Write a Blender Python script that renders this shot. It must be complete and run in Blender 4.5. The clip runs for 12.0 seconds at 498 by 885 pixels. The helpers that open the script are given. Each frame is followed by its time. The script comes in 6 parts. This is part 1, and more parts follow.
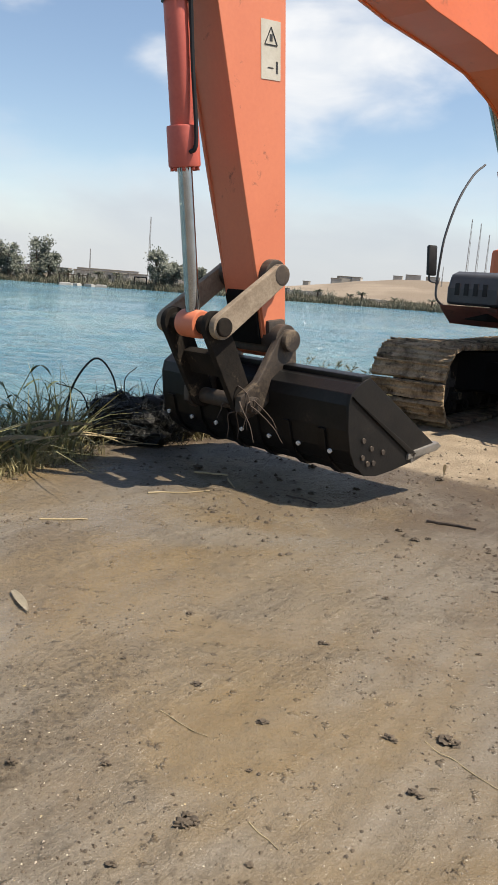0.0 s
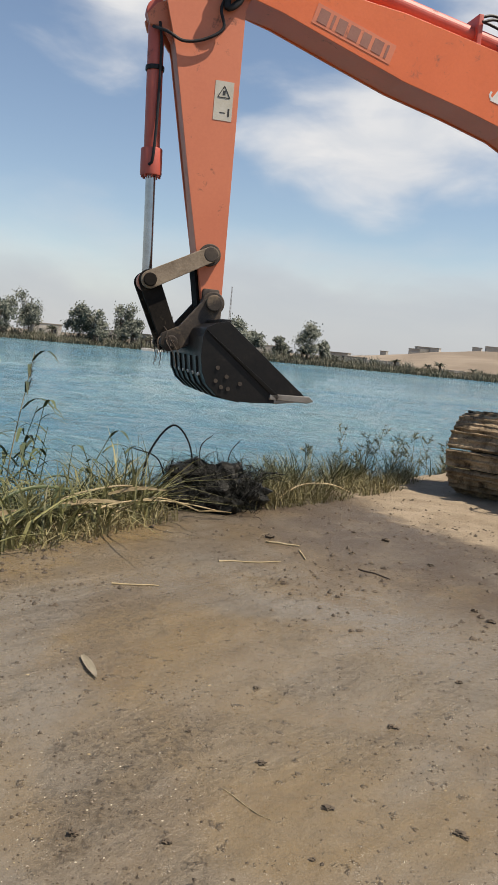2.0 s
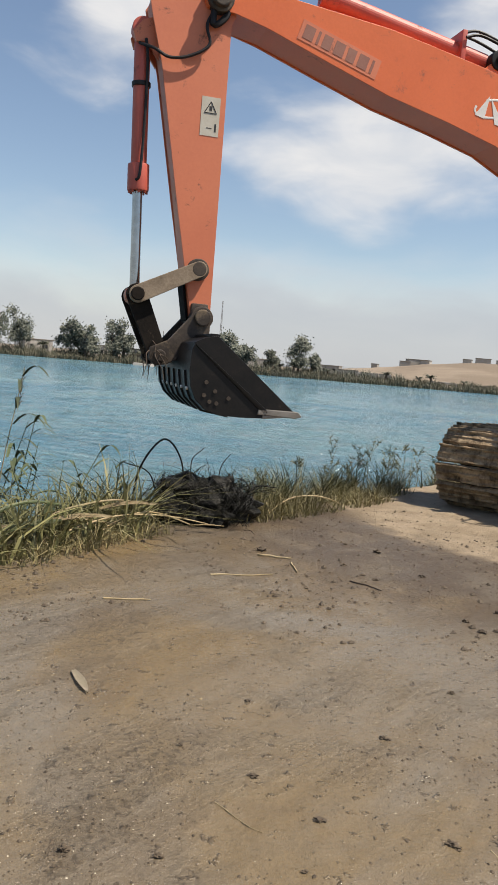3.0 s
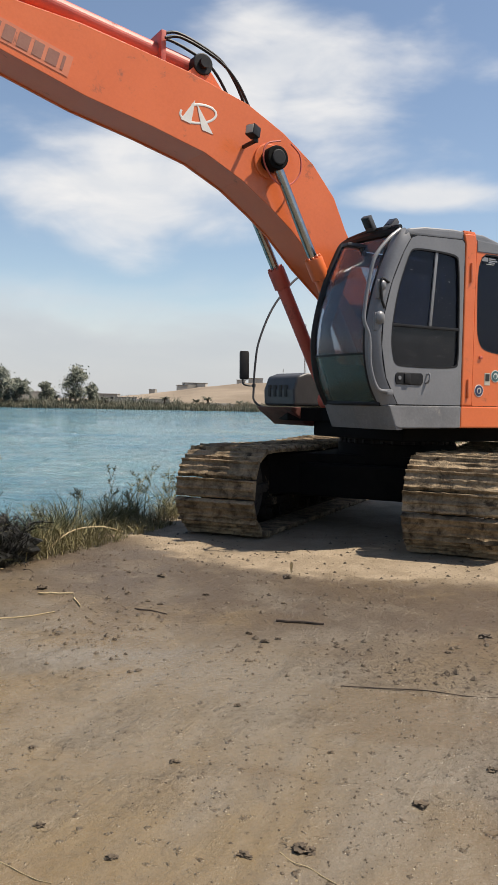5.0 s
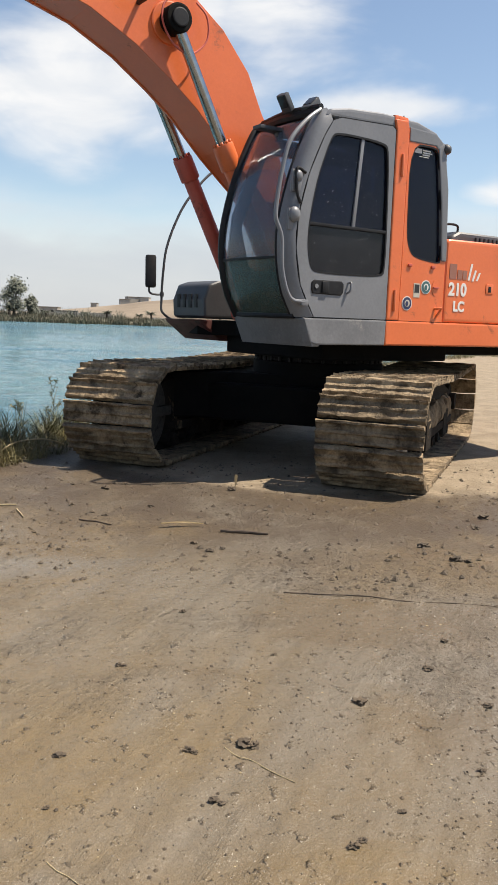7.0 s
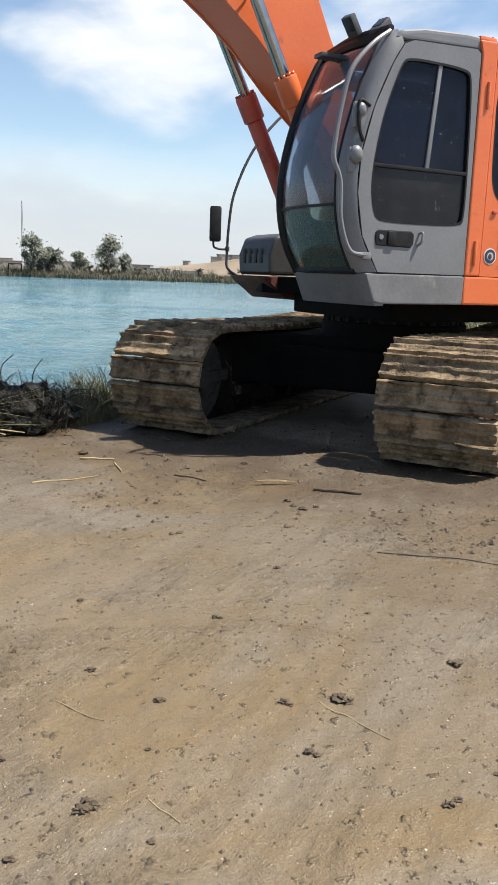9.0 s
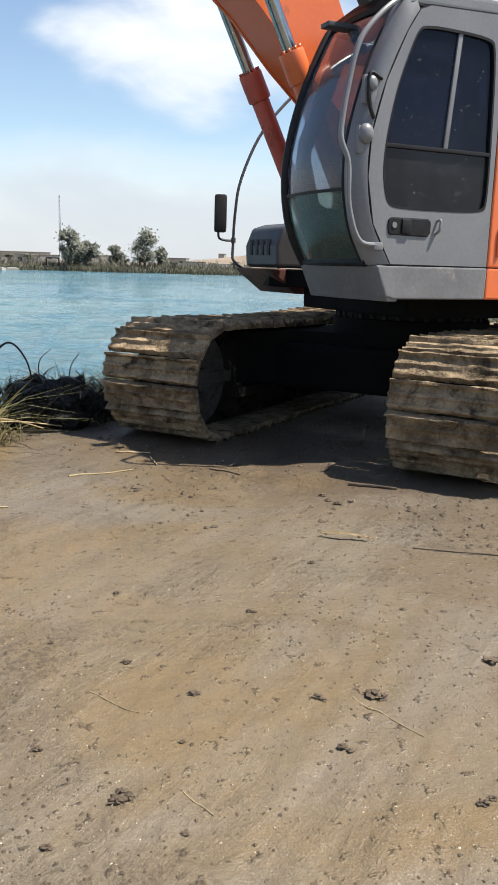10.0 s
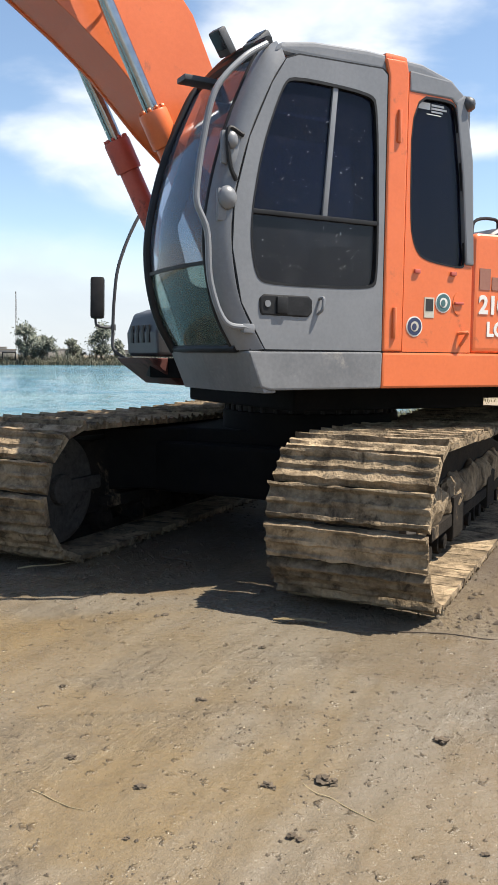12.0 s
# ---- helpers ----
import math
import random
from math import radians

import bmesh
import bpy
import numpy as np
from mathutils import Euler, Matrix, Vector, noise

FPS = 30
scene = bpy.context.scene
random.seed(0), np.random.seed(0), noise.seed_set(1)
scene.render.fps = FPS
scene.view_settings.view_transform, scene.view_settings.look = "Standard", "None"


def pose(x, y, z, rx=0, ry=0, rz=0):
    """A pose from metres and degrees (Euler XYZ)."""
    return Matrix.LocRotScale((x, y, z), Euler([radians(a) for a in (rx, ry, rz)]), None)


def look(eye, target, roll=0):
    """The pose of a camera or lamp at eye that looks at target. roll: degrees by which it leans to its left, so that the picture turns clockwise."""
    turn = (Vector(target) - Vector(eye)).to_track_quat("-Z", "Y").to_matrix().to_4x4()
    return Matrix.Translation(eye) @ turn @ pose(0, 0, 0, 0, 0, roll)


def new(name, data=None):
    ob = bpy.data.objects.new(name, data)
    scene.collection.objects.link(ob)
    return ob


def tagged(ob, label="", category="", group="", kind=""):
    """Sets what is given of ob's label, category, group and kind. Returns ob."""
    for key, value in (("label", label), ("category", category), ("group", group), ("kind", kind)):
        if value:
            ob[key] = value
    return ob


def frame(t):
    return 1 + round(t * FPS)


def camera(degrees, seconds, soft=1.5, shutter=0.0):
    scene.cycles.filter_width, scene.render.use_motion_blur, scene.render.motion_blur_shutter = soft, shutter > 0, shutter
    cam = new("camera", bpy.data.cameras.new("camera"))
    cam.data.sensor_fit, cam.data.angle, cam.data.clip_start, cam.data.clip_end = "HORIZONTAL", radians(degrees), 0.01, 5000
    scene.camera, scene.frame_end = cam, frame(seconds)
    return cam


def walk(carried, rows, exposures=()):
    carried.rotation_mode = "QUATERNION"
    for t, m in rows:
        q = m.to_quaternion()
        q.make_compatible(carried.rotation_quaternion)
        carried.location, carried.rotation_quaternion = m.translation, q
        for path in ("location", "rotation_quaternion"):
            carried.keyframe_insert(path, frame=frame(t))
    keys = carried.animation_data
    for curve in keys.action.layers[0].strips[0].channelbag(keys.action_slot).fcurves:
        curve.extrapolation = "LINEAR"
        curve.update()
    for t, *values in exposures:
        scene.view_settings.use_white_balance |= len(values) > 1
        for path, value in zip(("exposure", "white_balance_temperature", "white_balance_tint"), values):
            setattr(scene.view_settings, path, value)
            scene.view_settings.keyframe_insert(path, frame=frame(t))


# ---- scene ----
# the place where the phone is held, seconds: x, y, z, yaw, pitch, roll
PATH = (
    (0, 0.000, 0.000, 1.330, 0.00, -10.68, -4.24),
    (0.5, 0.006, -0.011, 1.338, 1.78, -10.31, -4.35),
    (1, 0.000, -0.027, 1.352, 3.43, -8.97, -5.28),
    (1.5, -0.005, -0.022, 1.367, 5.15, -7.04, -5.38),
    (2, -0.001, -0.010, 1.356, 5.36, -6.48, -5.23),
    (2.5, -0.001, -0.021, 1.351, 5.23, -6.11, -5.18),
    (2.7, 0.003, -0.022, 1.352, 5.23, -5.83, -5.04),
    (4.3, 0.038, -0.022, 1.360, -0.97, -4.71, -3.26),
    (4.5, 0.038, -0.022, 1.360, -2.40, -4.46, -3.29),
    (5, 0.082, -0.031, 1.355, -10.55, -2.85, -1.13),
    (5.5, 0.093, -0.037, 1.347, -15.45, -2.71, -1.65),
    (6, 0.078, -0.025, 1.346, -16.50, -4.68, -2.39),
    (6.5, 0.079, -0.003, 1.319, -14.55, -7.20, -1.97),
    (6.7, 0.079, -0.003, 1.319, -14.45, -7.79, -1.93),
    (8.3, 0.044, -0.007, 1.322, -12.03, -10.92, -2.53),
    (8.5, 0.044, -0.007, 1.322, -10.52, -11.26, -1.78),
    (9, 0.041, 0.000, 1.315, -8.15, -11.59, -1.92),
    (9.5, 0.041, -0.002, 1.315, -6.24, -11.89, -1.70),
    (10, 0.042, -0.004, 1.324, -5.72, -12.15, -1.59),
    (10.5, 0.024, 0.010, 1.312, -5.55, -12.50, -2.59),
    (11, 0.041, 0.006, 1.321, -5.17, -12.68, -2.00),
    (11.5, 0.070, -0.003, 1.328, -7.37, -10.26, -1.58),
    (12, 0.094, -0.054, 1.317, -8.76, -5.96, -0.56),
)
cam = camera(33.7, 12.0, soft=1.1)
walk(cam, [(t, pose(x, y, z, 90 + p, r, w)) for t, x, y, z, w, p, r in PATH], exposures=[(0, 0.65, 7050, 11), (0.8, 0.48, 7150, 12), (1.5, 0.35, 7150, 12), (2.7, 0.38, 7150, 12), (4.5, 0.44, 7200, 12), (6, 0.55, 7200, 12), (8.5, 0.76, 7000, 10), (9.5, 0.82, 6900, 10), (11, 0.88, 6900, 10), (12, 0.98, 6850, 9)])

# ---- light ----
SUN = Vector((0.47, -0.11, 0.875)).normalized()
sun = new("sun", bpy.data.lights.new("sun", "SUN"))
sun.data.energy, sun.data.angle, sun.data.color = 5.0, radians(0.55), (1.0, 0.95, 0.87)
sun.matrix_world = look(SUN * 50, (0, 0, 0))


def nodes_of(tree):
    """A short way to add a node and set its inputs."""
    def add(kind, out=0, **sets):
        n = tree.nodes.new(kind)
        for key, value in sets.items():
            if key.startswith("i"):
                spot = int(key[1:])
                if isinstance(value, bpy.types.NodeSocket):
                    tree.links.new(value, n.inputs[spot])
                else:
                    n.inputs[spot].default_value = value
            elif key == "operation":
                n.operation = value
            elif key == "blend":
                n.blend_type = value
        return n
    return add


def math_node(tree, op, a, b=None, c=None, clamp=False):
    n = tree.nodes.new("ShaderNodeMath")
    n.operation, n.use_clamp = op, clamp
    for spot, value in enumerate((a, b, c)):
        if value is None:
            continue
        if isinstance(value, bpy.types.NodeSocket):
            tree.links.new(value, n.inputs[spot])
        else:
            n.inputs[spot].default_value = value
    return n.outputs[0]


def ramp(tree, value, lo, hi):
    """0 at lo, 1 at hi, smooth between."""
    n = tree.nodes.new("ShaderNodeMapRange")
    n.interpolation_type = "SMOOTHSTEP"
    tree.links.new(value, n.inputs[0])
    n.inputs[1].default_value, n.inputs[2].default_value = lo, hi
    return n.outputs[0]


def noise_tex(tree, vector, scale, detail=4.0, rough=0.55, warp=0.0):
    n = tree.nodes.new("ShaderNodeTexNoise")
    if vector is not None:
        tree.links.new(vector, n.inputs["Vector"])
    n.inputs["Scale"].default_value, n.inputs["Detail"].default_value = scale, detail
    n.inputs["Roughness"].default_value, n.inputs["Distortion"].default_value = rough, warp
    return n.outputs[0]


def mix(tree, fac, a, b, blend="MIX"):
    n = tree.nodes.new("ShaderNodeMix")
    n.data_type, n.blend_type = "RGBA", blend
    for spot, value in ((0, fac), (6, a), (7, b)):
        if isinstance(value, bpy.types.NodeSocket):
            tree.links.new(value, n.inputs[spot])
        else:
            n.inputs[spot].default_value = value if spot == 0 else (*value, 1)
    return n.outputs[2]


def make_sky():
    world = bpy.data.worlds.new("sky")
    scene.world = world
    world.use_nodes = True
    tree = world.node_tree
    tree.nodes.clear()
    sky = tree.nodes.new("ShaderNodeTexSky")
    sky.sky_type, sky.sun_disc = "NISHITA", False
    sky.sun_elevation = math.asin(SUN.z)
    sky.sun_rotation = math.atan2(SUN.x, SUN.y)
    sky.air_density, sky.dust_density, sky.ozone_density = 1.0, 0.45, 2.2
    coord = tree.nodes.new("ShaderNodeTexCoord")
    xyz = tree.nodes.new("ShaderNodeSeparateXYZ")
    tree.links.new(coord.outputs["Generated"], xyz.inputs[0])
    az = math_node(tree, "MULTIPLY", math_node(tree, "ARCTAN2", xyz.outputs[0], xyz.outputs[1]), 57.2958)
    el = math_node(tree, "MULTIPLY", math_node(tree, "ARCSINE", xyz.outputs[2]), 57.2958)
    flat = tree.nodes.new("ShaderNodeCombineXYZ")
    tree.links.new(math_node(tree, "MULTIPLY", az, 0.035), flat.inputs[0])
    tree.links.new(math_node(tree, "MULTIPLY", el, 0.085), flat.inputs[1])
    puff = noise_tex(tree, flat.outputs[0], 1.7, 6, 0.5, 0.25)
    wisp = noise_tex(tree, flat.outputs[0], 3.4, 5, 0.55, 0.5)
    # the larger banks of cloud: azimuth to the right, elevation, half width, half height
    cover = None
    for a, e, w, h in ((4, 14.6, 11.5, 4.4), (11.5, 22, 6, 6), (14.5, 20, 5, 4.5), (22, 13.6, 6, 1.2), (33, 8.5, 5, 1.2), (-15, 24, 4, 6), (55, 12, 12, 3), (-120, 18, 20, 4)):
        dx = math_node(tree, "DIVIDE", math_node(tree, "SUBTRACT", az, a), w)
        dy = math_node(tree, "DIVIDE", math_node(tree, "SUBTRACT", el, e), h)
        r2 = math_node(tree, "ADD", math_node(tree, "MULTIPLY", dx, dx), math_node(tree, "MULTIPLY", dy, dy))
        blob = math_node(tree, "POWER", 2.718, math_node(tree, "MULTIPLY", r2, -0.9))
        cover = blob if cover is None else math_node(tree, "MAXIMUM", cover, blob)
    thick = math_node(tree, "ADD", math_node(tree, "MULTIPLY", cover, 0.36), math_node(tree, "ADD", math_node(tree, "MULTIPLY", puff, 0.78), math_node(tree, "MULTIPLY", wisp, 0.14)))
    cloud = math_node(tree, "MULTIPLY", ramp(tree, thick, 0.55, 0.78), 0.95)
    low = ramp(tree, math_node(tree, "ADD", el, math_node(tree, "MULTIPLY", math_node(tree, "SUBTRACT", puff, 0.5), 12.0)), 9.0, 3.0)
    veil = math_node(tree, "MAXIMUM", cloud, math_node(tree, "MULTIPLY", low, 0.86))
    white = mix(tree, ramp(tree, wisp, 0.3, 0.75), (5.0, 5.5, 6.2), (6.2, 6.5, 6.9))
    white = mix(tree, math_node(tree, "MULTIPLY", low, 0.75), white, (3.35, 3.8, 4.5))
    n = tree.nodes.new("ShaderNodeMix")
    n.data_type = "RGBA"
    tree.links.new(veil, n.inputs[0])
    tree.links.new(sky.outputs[0], n.inputs[6])
    tree.links.new(white, n.inputs[7])
    back = tree.nodes.new("ShaderNodeBackground")
    tree.links.new(n.outputs[2], back.inputs[0])
    back.inputs[1].default_value = 0.102
    out = tree.nodes.new("ShaderNodeOutputWorld")
    tree.links.new(back.outputs[0], out.inputs[0])


make_sky()


# ---- materials ----
def material(name, colours, rough=0.6, metal=0.0, scale=6.0, fine=60.0, bump=0.15, depth=0.02, stain=None, stain_at=(0.52, 0.68), stain_scale=3.0, spread=0.0, rough_var=0.15, coat=0.0, shine=0.5, space="Object"):
    """Colour by two scales of noise between colours; stain: a second colour in patches of their own shape, with the roughness of dirt;
    spread: how far single objects or islands differ."""
    m = bpy.data.materials.new(name)
    m.use_nodes = True
    tree = m.node_tree
    bsdf = tree.nodes["Principled BSDF"]
    coord = tree.nodes.new("ShaderNodeTexCoord").outputs[space]
    if spread:
        # each piece takes its own stretch of the pattern
        shift = tree.nodes.new("ShaderNodeVectorMath")
        shift.operation = "ADD"
        tree.links.new(coord, shift.inputs[0])
        tree.links.new(math_node(tree, "MULTIPLY", tree.nodes.new("ShaderNodeObjectInfo").outputs["Random"], 23.0), shift.inputs[1])
        coord = shift.outputs[0]
    large = noise_tex(tree, coord, scale, 5, 0.6, 0.2)
    small = noise_tex(tree, coord, fine, 4, 0.65)
    both = math_node(tree, "ADD", math_node(tree, "MULTIPLY", large, 0.65), math_node(tree, "MULTIPLY", small, 0.35))
    colour = mix(tree, ramp(tree, both, 0.32, 0.68), colours[0], colours[1])
    if spread:
        info = tree.nodes.new("ShaderNodeObjectInfo").outputs["Random"]
        geo = tree.nodes.new("ShaderNodeNewGeometry").outputs["Random Per Island"]
        one = math_node(tree, "FRACT", math_node(tree, "ADD", info, geo))
        hsv = tree.nodes.new("ShaderNodeHueSaturation")
        tree.links.new(math_node(tree, "ADD", math_node(tree, "MULTIPLY", one, 2 * spread), 1 - spread), hsv.inputs["Value"])
        tree.links.new(colour, hsv.inputs["Color"])
        colour = hsv.outputs[0]
    roughness = math_node(tree, "ADD", math_node(tree, "MULTIPLY", small, rough_var), rough - rough_var / 2, clamp=True)
    if stain:
        mask = ramp(tree, math_node(tree, "ADD", math_node(tree, "MULTIPLY", noise_tex(tree, coord, stain_scale, 8, 0.68, 0.4), 0.85), math_node(tree, "MULTIPLY", small, 0.15)), *stain_at)
        colour = mix(tree, mask, colour, stain)
        roughness = math_node(tree, "ADD", roughness, math_node(tree, "MULTIPLY", mask, 0.3), clamp=True)
    tree.links.new(colour, bsdf.inputs["Base Color"])
    tree.links.new(roughness, bsdf.inputs["Roughness"])
    bsdf.inputs["Metallic"].default_value = metal
    bsdf.inputs["Coat Weight"].default_value = coat
    bsdf.inputs["Specular IOR Level"].default_value = shine
    if bump:
        b = tree.nodes.new("ShaderNodeBump")
        b.inputs["Strength"].default_value, b.inputs["Distance"].default_value = bump, depth
        tree.links.new(both, b.inputs["Height"])
        tree.links.new(b.outputs[0], bsdf.inputs["Normal"])
    return m


def glass(name, tint, rough=0.03, index=1.36, clear=0.6, film=0.02):
    """Tinted pane: part mirror by its index, part see-through with the tint of the sheet."""
    m = bpy.data.materials.new(name)
    m.use_nodes = True
    tree = m.node_tree
    bsdf = tree.nodes["Principled BSDF"]
    coord = tree.nodes.new("ShaderNodeTexCoord").outputs["Object"]
    dust = ramp(tree, noise_tex(tree, coord, 9, 8, 0.7, 0.3), 0.45, 0.8)
    tree.links.new(mix(tree, dust, tint, tuple(min(1, c + film) for c in tint)), bsdf.inputs["Base Color"])
    tree.links.new(math_node(tree, "ADD", math_node(tree, "MULTIPLY", dust, 0.02), rough), bsdf.inputs["Roughness"])
    bsdf.inputs["Transmission Weight"].default_value = clear
    bsdf.inputs["IOR"].default_value = index
    return m


ORANGE = material("orange_paint", ((0.64, 0.135, 0.038), (0.72, 0.163, 0.050)), 0.36, scale=1.5, fine=40, bump=0.04, depth=0.004, stain=(0.22, 0.066, 0.03), stain_at=(0.58, 0.74), stain_scale=5, coat=0.1)
FADED = material("faded_orange_paint", ((0.56, 0.160, 0.080), (0.62, 0.19, 0.095)), 0.5, scale=1.2, fine=35, bump=0.05, depth=0.004, stain=(0.11, 0.048, 0.034), stain_at=(0.57, 0.68), stain_scale=4)
RED = material("faded_red_paint", ((0.44, 0.082, 0.058), (0.52, 0.112, 0.078)), 0.5, scale=3, fine=50, bump=0.06, depth=0.004, stain=(0.108, 0.0432, 0.036), stain_at=(0.56, 0.72), stain_scale=5)
DARK_RED = material("dirty_dark_red_paint", ((0.072, 0.0202, 0.0158), (0.115, 0.0324, 0.0252)), 0.65, scale=3, fine=50, bump=0.08, depth=0.004, stain=(0.0432, 0.0324, 0.0288), stain_at=(0.5, 0.7), stain_scale=5)
GREY = material("grey_cab_paint", ((0.150, 0.156, 0.166), (0.195, 0.200, 0.210)), 0.38, scale=2, fine=45, bump=0.05, depth=0.003, stain=(0.259, 0.245, 0.223), stain_at=(0.62, 0.80), stain_scale=3.5)
SCUFFED = material("scuffed_grey_paint", ((0.125, 0.128, 0.134), (0.195, 0.198, 0.203)), 0.5, scale=3, fine=40, bump=0.12, depth=0.006, stain=(0.288, 0.274, 0.252), stain_at=(0.56, 0.72), stain_scale=4.5)
DARK_GREY = material("dark_grey_paint", ((0.036, 0.0374, 0.0418), (0.0576, 0.059, 0.0634)), 0.5, scale=3, fine=50, bump=0.06, depth=0.003, stain=(0.115, 0.101, 0.0864), stain_at=(0.6, 0.8))
BLACK = material("black_rubber", ((0.008, 0.008, 0.009), (0.020, 0.020, 0.021)), 0.5, scale=8, fine=80, bump=0.1, depth=0.003, shine=0.25)
STEEL = material("worn_bucket_steel", ((0.00648, 0.00648, 0.00648), (0.0158, 0.0137, 0.0122)), 0.42, 0.2, scale=4, fine=45, bump=0.25, depth=0.008, stain=(0.072, 0.054, 0.0396), stain_at=(0.58, 0.76), stain_scale=4, shine=0.3)
DRIED = material("dried_pale_mud", ((0.17, 0.125, 0.085), (0.31, 0.245, 0.175)), 0.85, scale=7, fine=60, bump=0.5, depth=0.01, stain=(0.06, 0.045, 0.032), stain_at=(0.55, 0.7), stain_scale=6)
LINK = material("muddy_link_steel", ((0.0252, 0.0187, 0.0144), (0.072, 0.054, 0.0396)), 0.6, 0.15, scale=7, fine=60, bump=0.3, depth=0.01, stain=(0.173, 0.13, 0.0864), stain_at=(0.5, 0.7), stain_scale=6)
CHROME = material("chrome_rod", ((0.32, 0.32, 0.31), (0.44, 0.44, 0.43)), 0.2, 1.0, scale=5, fine=30, bump=0.0, rough_var=0.05)
BRIGHT = material("worn_bright_steel", ((0.216, 0.194, 0.166), (0.324, 0.295, 0.259)), 0.4, 0.6, scale=9, fine=60, bump=0.2, depth=0.005)
SHOE = material("mud_caked_track_steel", ((0.098, 0.070, 0.042), (0.38, 0.285, 0.18)), 0.8, 0.0, shine=0.25, scale=5, fine=36, bump=1.0, depth=0.05, stain=(0.050, 0.036, 0.023), stain_at=(0.48, 0.66), stain_scale=7, spread=0.25)
MUDDY = material("muddy_undercarriage_steel", ((0.010, 0.009, 0.008), (0.024, 0.019, 0.015)), 0.9, 0.0, shine=0.12, scale=5, fine=40, bump=0.5, depth=0.02, stain=(0.20, 0.15, 0.10), stain_at=(0.57, 0.71), stain_scale=3)
# near black puts the machine's under-shade into the colour; also real grease
SHADE = material("shade_black_greasy_steel", ((0.00288, 0.00288, 0.00288), (0.0072, 0.00648, 0.00576)), 0.8, shine=0.12, scale=5, fine=40, bump=0.4, depth=0.01, stain=(0.0252, 0.0194, 0.0144), stain_at=(0.64, 0.8), stain_scale=3)
DUSTY = material("dusty_grey_steel", ((0.036, 0.0324, 0.0288), (0.0864, 0.0756, 0.0648)), 0.9, scale=5, fine=35, bump=0.4, depth=0.02, stain=(0.0216, 0.0187, 0.0166), stain_at=(0.52, 0.66), stain_scale=5, shine=0.15)
WHITE = material("white_vinyl", ((0.62, 0.60, 0.56), (0.74, 0.72, 0.68)), 0.5, scale=5, fine=60, bump=0.0)
CREAM = material("weathered_sticker", ((0.432, 0.396, 0.317), (0.518, 0.49, 0.418)), 0.6, scale=6, fine=60, bump=0.0, stain=(0.288, 0.238, 0.173), stain_at=(0.58, 0.75), stain_scale=12)
FADED_MARK = material("faded_lettering_vinyl", ((0.245, 0.0936, 0.0648), (0.302, 0.137, 0.0936)), 0.55, scale=6, fine=60, bump=0.0)
INK = material("black_ink", ((0.0144, 0.0144, 0.0144), (0.0288, 0.0288, 0.0288)), 0.6, scale=6, fine=60, bump=0.0)
GREEN_INK = material("blue_green_ink", ((0.036, 0.101, 0.115), (0.0576, 0.144, 0.144)), 0.6, scale=30, fine=90, bump=0.0)
NAVY_INK = material("navy_ink", ((0.015, 0.022, 0.065), (0.03, 0.045, 0.11)), 0.6, scale=30, fine=90, bump=0.0)
GREEN_PANE = glass("greenish_dusty_glass", (0.26, 0.35, 0.32), 0.01, 1.28, 0.80, 0.08)
SCREEN_PANE = glass("coated_windscreen_glass", (0.38, 0.42, 0.50), 0.008, 1.30, 0.86, 0.10)
CLEAR_PANE = glass("dusty_clear_glass", (0.72, 0.74, 0.74), 0.02, 1.4, 0.93, 0.08)
LOWER_PANE = glass("dusty_tinted_glass", (0.026, 0.026, 0.032), 0.08, 1.30, 0.5, 0.03)
PALE_LEAF = material("bleached_leaf", ((0.374, 0.324, 0.23), (0.475, 0.418, 0.317)), 0.7, scale=20, fine=120, bump=0.1, depth=0.002)
PANE = glass("tinted_cab_glass", (0.012, 0.015, 0.034), 0.02, 1.26)
SEAT = material("black_seat_cloth", ((0.0144, 0.0144, 0.0158), (0.0324, 0.0324, 0.036)), 0.9, scale=10, fine=120, bump=0.2, depth=0.003)
MIRROR = material("mirror_glass", ((0.75, 0.76, 0.78), (0.8, 0.81, 0.82)), 0.03, 1.0, bump=0.0)
CLOD = material("damp_mud_clod", ((0.0396, 0.0288, 0.0187), (0.108, 0.0792, 0.0504)), 0.8, scale=20, fine=120, bump=0.6, depth=0.01, spread=0.25)
PEBBLE = material("gravel_stone", ((0.115, 0.0864, 0.0612), (0.245, 0.202, 0.151)), 0.65, scale=20, fine=200, bump=0.3, depth=0.004, spread=0.55)
STRAW = material("dry_reed_straw", ((0.259, 0.194, 0.101), (0.374, 0.302, 0.18)), 0.75, scale=8, fine=90, bump=0.2, depth=0.003, spread=0.25)
WOOD = material("dark_driftwood", ((0.036, 0.0252, 0.018), (0.0864, 0.0612, 0.0432)), 0.85, scale=12, fine=90, bump=0.5, depth=0.006)
WEED = material("black_wet_weed", ((0.004, 0.0045, 0.0035), (0.014, 0.013, 0.010)), 0.4, shine=0.2, scale=14, fine=70, bump=0.8, depth=0.03)
BARK = material("eucalyptus_bark", ((0.072, 0.054, 0.0396), (0.144, 0.115, 0.0864)), 0.9, scale=1.5, fine=12, bump=0.3, depth=0.03)
WALL = material("pale_plaster", ((0.302, 0.281, 0.245), (0.418, 0.396, 0.36)), 0.85, scale=0.4, fine=4, bump=0.0, spread=0.2)
ROOF = material("roof_screed", ((0.202, 0.18, 0.151), (0.259, 0.238, 0.202)), 0.9, scale=0.4, fine=4, bump=0.0)
OPENING = material("dark_window_glass", ((0.0216, 0.0216, 0.0252), (0.036, 0.036, 0.0396)), 0.25, scale=1, fine=8, bump=0.0)
